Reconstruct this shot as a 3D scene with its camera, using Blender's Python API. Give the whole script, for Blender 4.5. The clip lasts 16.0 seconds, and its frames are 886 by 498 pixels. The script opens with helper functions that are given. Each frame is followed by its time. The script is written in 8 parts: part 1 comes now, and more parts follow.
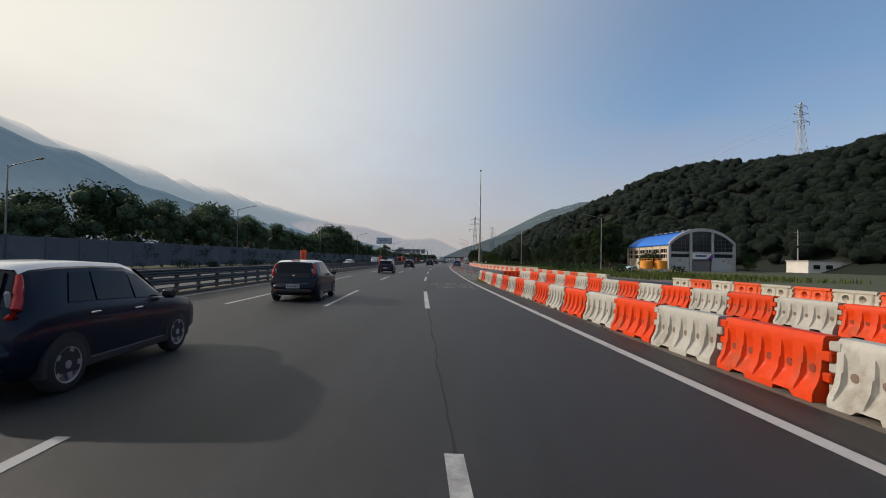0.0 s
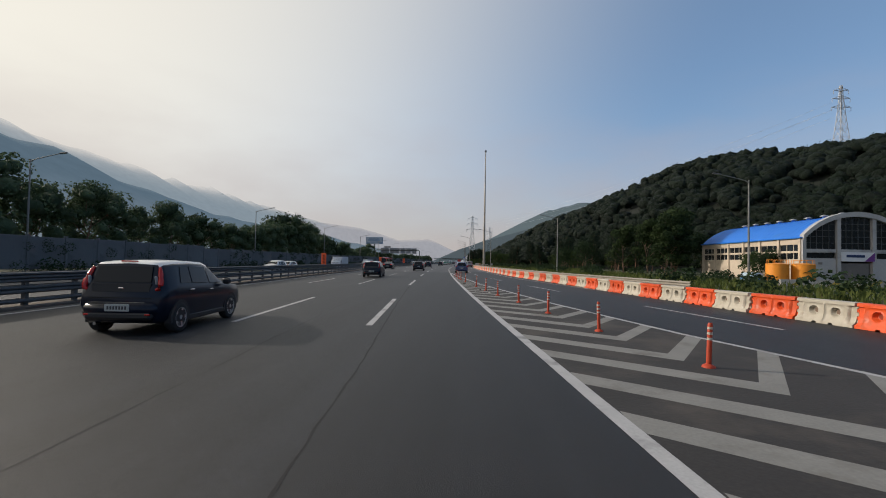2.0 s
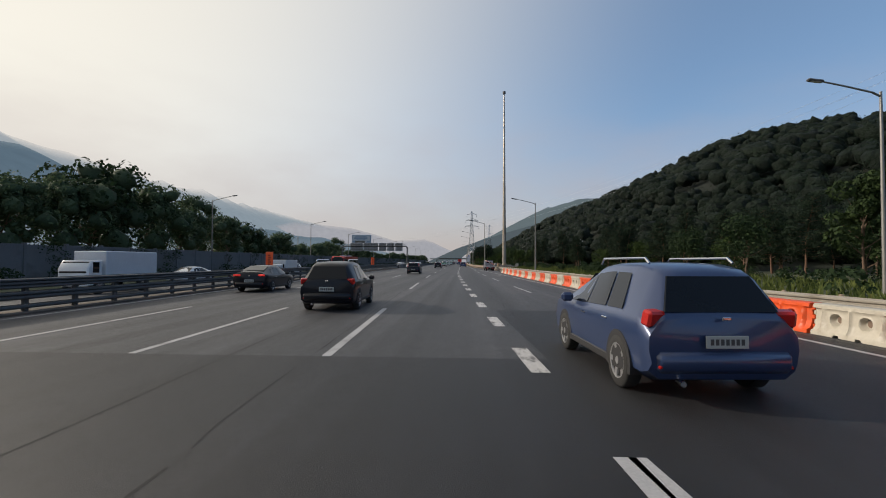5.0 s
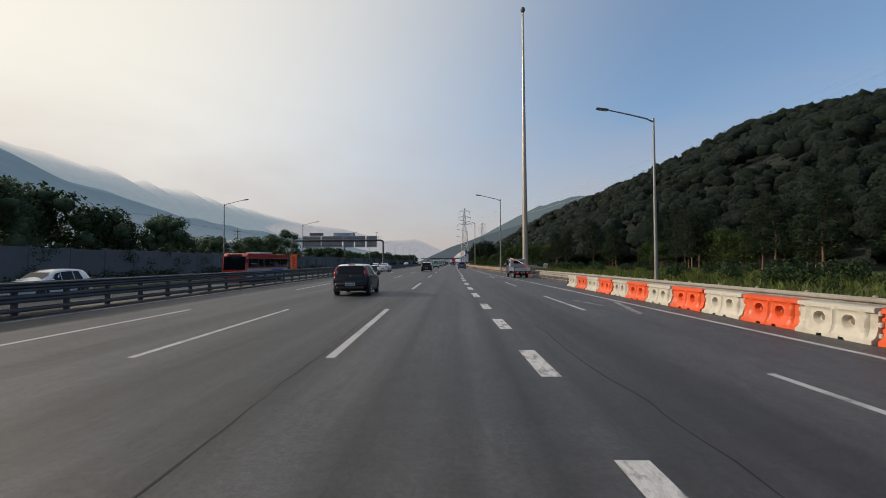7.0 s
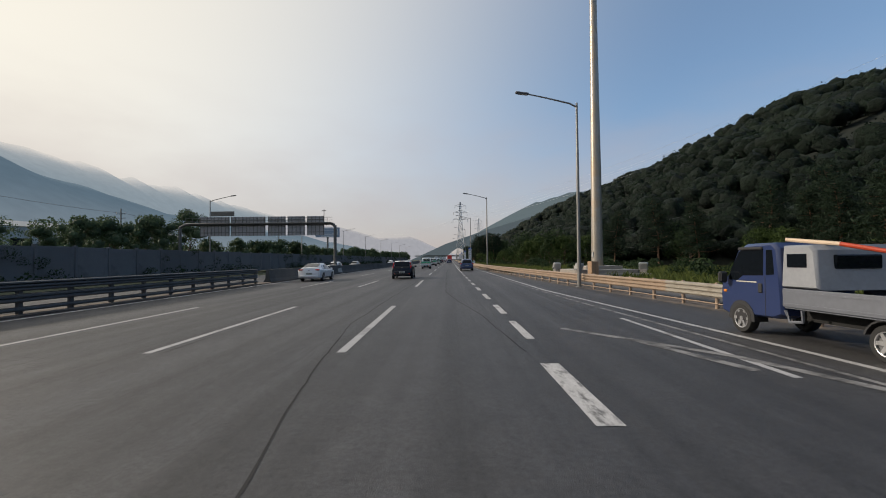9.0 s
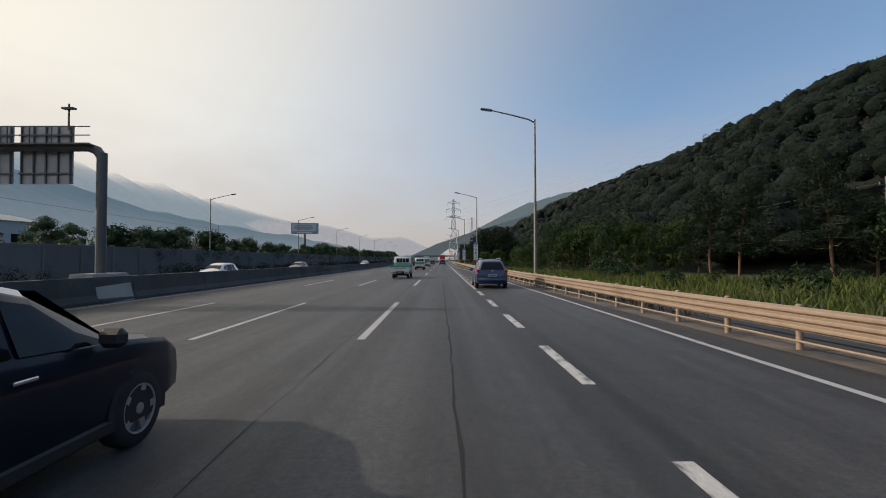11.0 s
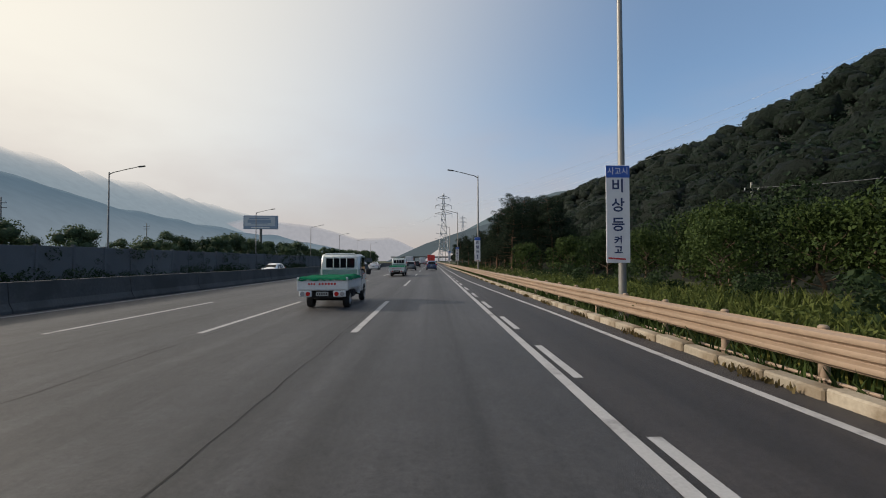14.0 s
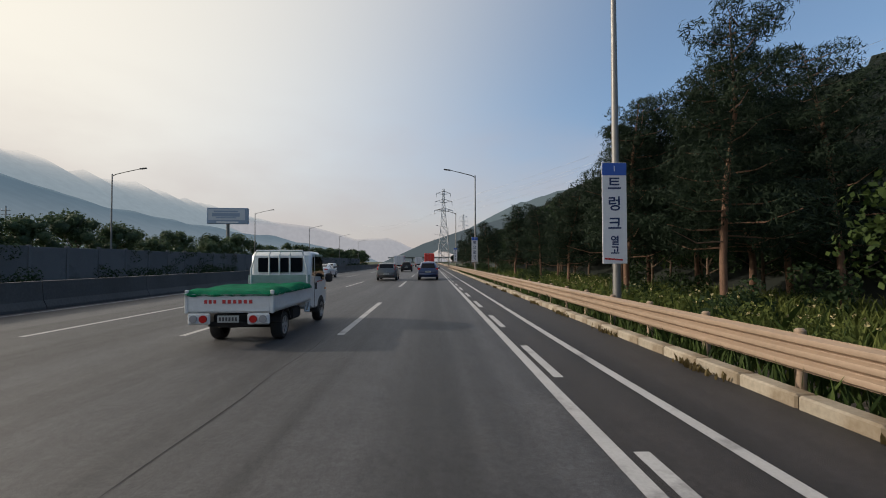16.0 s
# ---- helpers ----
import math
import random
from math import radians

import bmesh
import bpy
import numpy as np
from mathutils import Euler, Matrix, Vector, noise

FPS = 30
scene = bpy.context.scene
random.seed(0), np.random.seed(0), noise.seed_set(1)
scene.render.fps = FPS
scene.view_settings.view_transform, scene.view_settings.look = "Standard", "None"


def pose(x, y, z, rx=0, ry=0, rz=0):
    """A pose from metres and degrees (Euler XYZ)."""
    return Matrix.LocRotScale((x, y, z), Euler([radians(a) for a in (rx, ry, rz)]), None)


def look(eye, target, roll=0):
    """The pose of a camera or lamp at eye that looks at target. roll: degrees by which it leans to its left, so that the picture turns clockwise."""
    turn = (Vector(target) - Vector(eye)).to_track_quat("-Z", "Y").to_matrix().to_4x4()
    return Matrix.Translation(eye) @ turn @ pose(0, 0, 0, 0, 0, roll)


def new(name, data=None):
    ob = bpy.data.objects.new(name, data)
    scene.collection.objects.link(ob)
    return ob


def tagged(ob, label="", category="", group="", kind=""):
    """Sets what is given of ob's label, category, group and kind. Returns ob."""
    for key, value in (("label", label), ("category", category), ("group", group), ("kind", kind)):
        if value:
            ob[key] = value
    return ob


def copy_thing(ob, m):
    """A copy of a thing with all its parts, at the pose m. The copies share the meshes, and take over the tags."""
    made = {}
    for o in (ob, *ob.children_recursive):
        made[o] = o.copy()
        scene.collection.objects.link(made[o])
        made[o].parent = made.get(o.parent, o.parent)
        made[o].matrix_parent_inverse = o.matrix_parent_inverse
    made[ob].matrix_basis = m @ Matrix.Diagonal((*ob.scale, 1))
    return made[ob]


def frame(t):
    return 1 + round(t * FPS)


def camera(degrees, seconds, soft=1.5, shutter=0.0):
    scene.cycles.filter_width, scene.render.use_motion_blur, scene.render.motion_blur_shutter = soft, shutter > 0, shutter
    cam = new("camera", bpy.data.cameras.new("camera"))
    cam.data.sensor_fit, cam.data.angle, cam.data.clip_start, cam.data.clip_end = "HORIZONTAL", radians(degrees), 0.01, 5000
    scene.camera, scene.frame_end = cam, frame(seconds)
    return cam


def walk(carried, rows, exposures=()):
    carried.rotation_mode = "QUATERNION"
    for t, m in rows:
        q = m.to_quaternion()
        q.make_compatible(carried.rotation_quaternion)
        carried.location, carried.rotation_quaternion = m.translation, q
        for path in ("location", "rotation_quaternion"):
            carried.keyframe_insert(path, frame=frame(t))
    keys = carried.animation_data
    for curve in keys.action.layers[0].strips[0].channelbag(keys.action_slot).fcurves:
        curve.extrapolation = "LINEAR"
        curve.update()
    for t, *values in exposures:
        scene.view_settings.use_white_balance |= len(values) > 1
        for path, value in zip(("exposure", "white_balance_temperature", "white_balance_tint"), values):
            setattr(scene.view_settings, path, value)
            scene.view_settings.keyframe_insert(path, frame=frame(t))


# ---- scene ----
EXPOSURE, SKY = 0.6, 0.09
cam = camera(88.36, 16.0, soft=1.0)
EYE = 1.690
# seconds, x, y, yaw, pitch, roll
ROWS = [
    (0, 12.167, 0.29, 3.69, 1.37, -0.95),
    (0.5, 11.410, 11.66, 3.31, 1.32, -0.96),
    (1, 10.707, 22.70, 3.06, 1.40, -1.16),
    (1.5, 9.971, 33.45, 2.97, 1.36, -1.16),
    (2, 9.227, 44.28, 3.11, 1.58, -1.10),
    (2.5, 8.458, 55.24, 3.21, 1.64, -0.92),
    (3, 7.729, 65.98, 3.31, 1.63, -0.96),
    (3.5, 7.013, 76.43, 3.33, 1.56, -0.74),
    (4, 6.403, 86.96, 3.25, 1.53, -0.59),
    (6.5, 3.805, 138.23, 1.81, 1.72, 0.28),
    (7, 3.454, 147.96, 1.65, 1.59, 0.33),
    (7.5, 3.230, 157.96, 1.41, 1.73, 0.42),
    (8, 2.977, 167.90, 1.37, 1.50, 0.40),
    (8.5, 2.744, 178.02, 1.27, 1.45, 0.66),
    (9, 2.515, 187.67, 1.00, 1.28, 0.51),
    (9.5, 2.304, 197.13, 0.87, 1.36, 0.36),
    (10, 2.173, 206.79, 0.67, 1.38, 0.17),
    (12.5, 1.656, 255.87, -1.05, 1.23, 0.26),
    (13, 1.679, 265.72, -1.16, 1.34, 0.15),
    (13.5, 1.756, 275.34, -1.28, 1.41, 0.04),
    (14, 1.813, 285.13, -1.46, 1.48, 0.12),
    (14.5, 1.874, 295.36, -1.51, 1.46, 0.17),
    (15, 1.944, 305.57, -1.66, 1.56, 0.02),
    (15.5, 1.991, 315.39, -1.72, 1.62, -0.02),
    (16, 2.089, 325.37, -1.54, 1.57, 0.14),
]
walk(cam, [(t, pose(x, y, EYE, 90 + pitch, roll, yaw)) for t, x, y, yaw, pitch, roll in ROWS], [(0.0, EXPOSURE - 0.07, 6380, 10), (2.0, EXPOSURE - 0.07, 6380, 10), (4.0, EXPOSURE - 0.03, 6400, 10), (8.0, EXPOSURE, 6480, 10), (16.0, EXPOSURE + 0.03, 6540, 10)])

# ---- light ----
SUN_AZ, SUN_EL = 78.0, 23.5          # degrees to the left of straight ahead, degrees up
world = bpy.data.worlds.new("sky")
scene.world = world
world.use_nodes = True
wn = world.node_tree.nodes
sky = wn.new("ShaderNodeTexSky")
sky.sky_type = "NISHITA"
sky.sun_disc = False
sky.sun_elevation = radians(SUN_EL)
sky.sun_rotation = radians(-SUN_AZ)
sky.altitude = 0
sky.air_density, sky.dust_density, sky.ozone_density = 0.9, 0.8, 1.5
# morning haze: the sky pales towards the horizon, and glows cream on the sun's side
a, e = radians(SUN_AZ), radians(SUN_EL)
to_sun = Vector((-math.sin(a) * math.cos(e), math.cos(a) * math.cos(e), math.sin(e)))
wl = world.node_tree.links
coord_w, split, toward = wn.new("ShaderNodeTexCoord"), wn.new("ShaderNodeSeparateXYZ"), wn.new("ShaderNodeVectorMath")
toward.operation = "DOT_PRODUCT"
toward.inputs[1].default_value = to_sun
wl.new(coord_w.outputs["Generated"], split.inputs[0])
wl.new(coord_w.outputs["Generated"], toward.inputs[0])
clear = wn.new("ShaderNodeMix")
clear.data_type, clear.blend_type = "RGBA", "MULTIPLY"
clear.inputs["Factor"].default_value = 1.0
clear.inputs["B"].default_value = (0.86, 1.05, 1.13, 1)
wl.new(sky.outputs["Color"], clear.inputs["A"])
pale = wn.new("ShaderNodeMix")
pale.data_type = "RGBA"
pale.inputs["Factor"].default_value = 0.24
pale.inputs["B"].default_value = (2.7, 3.45, 4.6, 1)
wl.new(clear.outputs["Result"], pale.inputs["A"])
tone = pale.outputs["Result"]
drift = wn.new("ShaderNodeTexNoise")
drift.inputs["Scale"].default_value, drift.inputs["Detail"].default_value = 5.0, 5.0
flat_drift = wn.new("ShaderNodeMapping")
flat_drift.inputs["Scale"].default_value = (1.0, 1.0, 2.6)
wl.new(coord_w.outputs["Generated"], flat_drift.inputs["Vector"])
wl.new(flat_drift.outputs["Vector"], drift.inputs["Vector"])
uneven = wn.new("ShaderNodeMath")
uneven.operation = "MULTIPLY_ADD"
uneven.inputs[1].default_value = -0.16
wl.new(drift.outputs["Fac"], uneven.inputs[0])
lifted = wn.new("ShaderNodeMath")
lifted.inputs[1].default_value = 0.08
wl.new(split.outputs["Z"], lifted.inputs[0])
wl.new(lifted.outputs[0], uneven.inputs[2])
for source, lo, hi, at_lo, at_hi, colour in ((toward.outputs["Value"], -0.10, 1.0, 0.0, 0.90, (7.6, 6.95, 5.7)), (uneven.outputs[0], -0.02, 0.36, 0.80, 0.0, (3.7, 3.12, 3.05))):
    veil, hazy = wn.new("ShaderNodeMapRange"), wn.new("ShaderNodeMix")
    hazy.data_type = "RGBA"
    veil.interpolation_type = "SMOOTHSTEP"
    for key, value in (("From Min", lo), ("From Max", hi), ("To Min", at_lo), ("To Max", at_hi)):
        veil.inputs[key].default_value = value
    hazy.inputs["B"].default_value = (*colour, 1)
    wl.new(source, veil.inputs["Value"])
    wl.new(veil.outputs["Result"], hazy.inputs["Factor"])
    wl.new(tone, hazy.inputs["A"])
    tone = hazy.outputs["Result"]
wl.new(tone, wn["Background"].inputs["Color"])
wn["Background"].inputs["Strength"].default_value = SKY
sun = new("sun", bpy.data.lights.new("sun", "SUN"))
sun.data.energy, sun.data.angle, sun.data.color = 2.3, radians(1.0), (1.0, 0.88, 0.74)
sun.matrix_world = look(to_sun * 200, (0, 0, 0))


# ---- mesh tools ----
class Shape:
    """Collects vertices and faces of one mesh."""

    def __init__(self):
        self.v, self.f = [], []

    def add(self, verts, faces):
        n = len(self.v)
        self.v += [tuple(q) for q in verts]
        self.f += [tuple(n + i for i in q) for q in faces]
        return self

    def box(self, centre, size, m=None, bevel=0.0):
        x, y, z = (s / 2 for s in size)
        if bevel:
            b = min(bevel, x, y, z)
            out = []
            for sx in (-1, 1):
                for sy in (-1, 1):
                    for sz in (-1, 1):
                        out += [(sx * x, sy * (y - b), sz * (z - b)), (sx * (x - b), sy * y, sz * (z - b)), (sx * (x - b), sy * (y - b), sz * z)]
            idx = lambda i, j, k, w: ((i * 2 + j) * 2 + k) * 3 + w
            fs = []
            for i in (0, 1):
                fs.append([idx(i, 0, 0, 0), idx(i, 1, 0, 0), idx(i, 1, 1, 0), idx(i, 0, 1, 0)])
                fs.append([idx(0, i, 0, 1), idx(1, i, 0, 1), idx(1, i, 1, 1), idx(0, i, 1, 1)])
                fs.append([idx(0, 0, i, 2), idx(1, 0, i, 2), idx(1, 1, i, 2), idx(0, 1, i, 2)])
                for j in (0, 1):
                    fs.append([idx(i, j, 0, 0), idx(i, j, 1, 0), idx(i, j, 1, 1), idx(i, j, 0, 1)])
                    fs.append([idx(i, 0, j, 0), idx(i, 1, j, 0), idx(i, 1, j, 2), idx(i, 0, j, 2)])
                    fs.append([idx(0, i, j, 1), idx(1, i, j, 1), idx(1, i, j, 2), idx(0, i, j, 2)])
                    for k in (0, 1):
                        fs.append([idx(i, j, k, 0), idx(i, j, k, 1), idx(i, j, k, 2)])
        else:
            out = [(sx * x, sy * y, sz * z) for sx in (-1, 1) for sy in (-1, 1) for sz in (-1, 1)]
            fs = [(0, 1, 3, 2), (4, 6, 7, 5), (0, 4, 5, 1), (2, 3, 7, 6), (0, 2, 6, 4), (1, 5, 7, 3)]
        c = Vector(centre)
        if m is not None:
            r = m.to_3x3()
            out = [r @ Vector(q) + c for q in out]
        else:
            out = [Vector(q) + c for q in out]
        return self.add(out, fs)

    def tube(self, points, radii, seg=8, caps=True):
        """A round bar along points; radii one number or one each."""
        pts = [Vector(q) for q in points]
        if not hasattr(radii, "__len__"):
            radii = [radii] * len(pts)
        rings, n0 = [], len(self.v)
        for i, q in enumerate(pts):
            d = (pts[min(i + 1, len(pts) - 1)] - pts[max(i - 1, 0)]).normalized()
            s = d.cross(Vector((0, 0, 1)) if abs(d.z) < 0.9 else Vector((1, 0, 0))).normalized()
            u = s.cross(d)
            rings.append([q + radii[i] * (math.cos(2 * math.pi * k / seg) * s + math.sin(2 * math.pi * k / seg) * u) for k in range(seg)])
        return self.loft(rings, caps)

    def loft(self, rings, caps=True, closed=True):
        k, verts, fs = len(rings[0]), [q for ring in rings for q in ring], []
        for i in range(len(rings) - 1):
            for j in range(k if closed else k - 1):
                j2 = (j + 1) % k
                fs.append((i * k + j, i * k + j2, (i + 1) * k + j2, (i + 1) * k + j))
        if caps and closed:
            fs.append(tuple(range(k - 1, -1, -1)))
            fs.append(tuple((len(rings) - 1) * k + j for j in range(k)))
        return self.add(verts, fs)

    def extrude(self, outline, axis, lo, hi):
        """A flat outline drawn in the two other axes, thickened along axis."""
        put = {"x": lambda p, t: (t, p[0], p[1]), "y": lambda p, t: (p[0], t, p[1]), "z": lambda p, t: (p[0], p[1], t)}[axis]
        return self.loft([[put(q, lo) for q in outline], [put(q, hi) for q in outline]])

    def data(self, name, material, smooth=False):
        me = bpy.data.meshes.new(name)
        me.from_pydata(self.v, [], self.f)
        bm = bmesh.new()
        bm.from_mesh(me)
        bmesh.ops.recalc_face_normals(bm, faces=bm.faces)
        bm.to_mesh(me)
        bm.free()
        me.materials.append(material)
        if smooth:
            me.shade_smooth()
            if smooth != 1:
                me.set_sharp_from_angle(angle=radians(smooth))
        return me


def part(name, shape, material, parent, label="", smooth=False, m=None):
    ob = new(name, shape.data(name, material, smooth))
    ob.parent = parent
    if m is not None:
        ob.matrix_basis = m
    return tagged(ob, label)


def thing(name, label, category, group="", kind="", m=None):
    """An empty at a thing's base, to which its parts are tied."""
    ob = new(name)
    ob.empty_display_size = 0.3
    if m is not None:
        ob.matrix_basis = m
    return tagged(ob, label, category, group, kind)


def solid(name, shape, material, label, category, group="", kind="", smooth=False, m=None):
    ob = new(name, shape.data(name, material, smooth))
    if m is not None:
        ob.matrix_basis = m
    return tagged(ob, label, category, group, kind)


# ---- the line of the road: x of the lane line on the left of the travelled lane ----
KNOTS = [14.9, 8.1, 3.67, 1.1, 0.29, 0.0, 0.0, 0.0, 0.0]


def bend(y):
    if y < -20:
        return KNOTS[0] - 0.122 * (y + 20)
    if y > 400:
        return 0.0
    u = (y + 20) / 60
    i = min(max(int(u), 0), len(KNOTS) - 2)
    f = u - i
    a, b, c, d = KNOTS[i - 1] if i else 2 * KNOTS[0] - KNOTS[1], KNOTS[i], KNOTS[i + 1], KNOTS[min(i + 2, len(KNOTS) - 1)]
    return b + 0.5 * f * (c - a + f * (2 * a - 5 * b + 4 * c - d + f * (3 * (b - c) + d - a)))


def along(table, y):
    """A value read off a table of (y, value)."""
    return float(np.interp(y, [q[0] for q in table], [q[1] for q in table]))


def heading(y):
    return math.degrees(math.atan2(-(bend(y + 1) - bend(y - 1)), 2))


def place(off, y, z=0.0, turn=0.0):
    """The pose of a thing off metres right of the lane line, turned with the road."""
    return pose(bend(y) + off, y, z, 0, 0, heading(y) + turn)


RIGHT_RAIL = [(-160, 40), (0, 32), (40, 22.5), (60, 18.5), (90, 14.6), (130, 12.6), (180, 11.9), (205, 10.8), (217, 9.6), (240, 8.2), (256, 7.65), (272, 7.42), (284, 7.05), (300, 6.85), (320, 6.72), (1500, 6.72)]
MEDIAN = [(-160, -11.2), (100, -11.3), (200, -11.7), (340, -12.0), (1500, -12.0)]
LEFT_LINE = [(-160, -10.1), (90, -10.2), (200, -10.9), (340, -11.2), (1500, -11.2)]
FAR_ROW = [(-30, 33.0), (0, 27.5), (20, 20.0), (36, 15.2), (45, 14.5), (52, 14.2), (60, 13.9), (70, 13.2), (80, 12.8), (100, 11.4), (150, 10.7), (180, 10.5)]


# ---- materials ----
def material(name, base, rough=0.6, metal=0.0, vary=0.12, scale=3.0, fine=40.0, bump=0.1, stretch=(1, 1, 1), stain=None, stain_at=0.6, random_tint=0.0, spec=0.5):
    """A surface with two scales of noise in its colour and a fine relief. stain: a second colour in worn patches."""
    mat = bpy.data.materials.new(name)
    mat.use_nodes = True
    nt = mat.node_tree
    nd, ln = nt.nodes, nt.links
    bsdf = nd["Principled BSDF"]
    bsdf.inputs["Roughness"].default_value = rough
    bsdf.inputs["Metallic"].default_value = metal
    bsdf.inputs["Specular IOR Level"].default_value = spec
    coord = nd.new("ShaderNodeTexCoord")
    mapping = nd.new("ShaderNodeMapping")
    mapping.inputs["Scale"].default_value = stretch
    ln.new(coord.outputs["Object"], mapping.inputs["Vector"])
    big, small = nd.new("ShaderNodeTexNoise"), nd.new("ShaderNodeTexNoise")
    for node, s, d in ((big, scale, 4), (small, fine, 3)):
        node.inputs["Scale"].default_value = s
        node.inputs["Detail"].default_value = d
        ln.new(mapping.outputs["Vector"], node.inputs["Vector"])
    mixed = nd.new("ShaderNodeMath")
    mixed.operation = "MULTIPLY_ADD"
    ln.new(small.outputs["Fac"], mixed.inputs[0])
    mixed.inputs[1].default_value = 0.5
    half = nd.new("ShaderNodeMath")
    half.operation = "MULTIPLY"
    half.inputs[1].default_value = 0.5
    ln.new(big.outputs["Fac"], half.inputs[0])
    ln.new(half.outputs[0], mixed.inputs[2])
    ramp = nd.new("ShaderNodeMapRange")
    ramp.inputs["From Min"].default_value, ramp.inputs["From Max"].default_value = 0.3, 0.7
    ramp.inputs["To Min"].default_value, ramp.inputs["To Max"].default_value = 1 - vary, 1 + vary
    ln.new(mixed.outputs[0], ramp.inputs["Value"])
    tone = nd.new("ShaderNodeMix")
    tone.data_type, tone.blend_type = "RGBA", "MULTIPLY"
    tone.inputs["Factor"].default_value = 1.0
    tone.inputs["A"].default_value = (*base, 1)
    last = ramp.outputs["Result"]
    if random_tint:
        info = nd.new("ShaderNodeObjectInfo")
        spread = nd.new("ShaderNodeMapRange")
        spread.inputs["To Min"].default_value, spread.inputs["To Max"].default_value = 1 - random_tint, 1 + random_tint
        ln.new(info.outputs["Random"], spread.inputs["Value"])
        times = nd.new("ShaderNodeMath")
        times.operation = "MULTIPLY"
        ln.new(last, times.inputs[0])
        ln.new(spread.outputs["Result"], times.inputs[1])
        last = times.outputs[0]
    ln.new(last, tone.inputs["B"])
    colour = tone.outputs["Result"]
    if stain:
        patch = nd.new("ShaderNodeTexNoise")
        patch.inputs["Scale"].default_value = scale * 0.6
        patch.inputs["Detail"].default_value = 6
        patch.inputs["Roughness"].default_value = 0.65
        ln.new(mapping.outputs["Vector"], patch.inputs["Vector"])
        mask = nd.new("ShaderNodeMapRange")
        mask.inputs["From Min"].default_value, mask.inputs["From Max"].default_value = stain_at - 0.06, stain_at + 0.08
        ln.new(patch.outputs["Fac"], mask.inputs["Value"])
        worn = nd.new("ShaderNodeMix")
        worn.data_type = "RGBA"
        worn.inputs["B"].default_value = (*stain, 1)
        ln.new(mask.outputs["Result"], worn.inputs["Factor"])
        ln.new(colour, worn.inputs["A"])
        colour = worn.outputs["Result"]
    ln.new(colour, bsdf.inputs["Base Color"])
    if bump:
        rel = nd.new("ShaderNodeBump")
        rel.inputs["Strength"].default_value = bump
        rel.inputs["Distance"].default_value = 0.02
        ln.new(small.outputs["Fac"], rel.inputs["Height"])
        ln.new(rel.outputs["Normal"], bsdf.inputs["Normal"])
    return mat


def glowing(name, colour, strength):
    mat = bpy.data.materials.new(name)
    mat.use_nodes = True
    b = mat.node_tree.nodes["Principled BSDF"]
    b.inputs["Base Color"].default_value = (*colour, 1)
    b.inputs["Emission Color"].default_value = (*colour, 1)
    b.inputs["Emission Strength"].default_value = strength
    return mat


def paint(name, colour, metal=0.0, coat=0.6):
    mat = material(name, colour, rough=0.3, metal=metal, vary=0.05, scale=1.2, fine=14, bump=0.0, spec=0.2 if coat < 0.5 else 0.5)
    mat.node_tree.nodes["Principled BSDF"].inputs["Coat Weight"].default_value = coat
    mat.node_tree.nodes["Principled BSDF"].inputs["Coat Roughness"].default_value = 0.05
    return mat


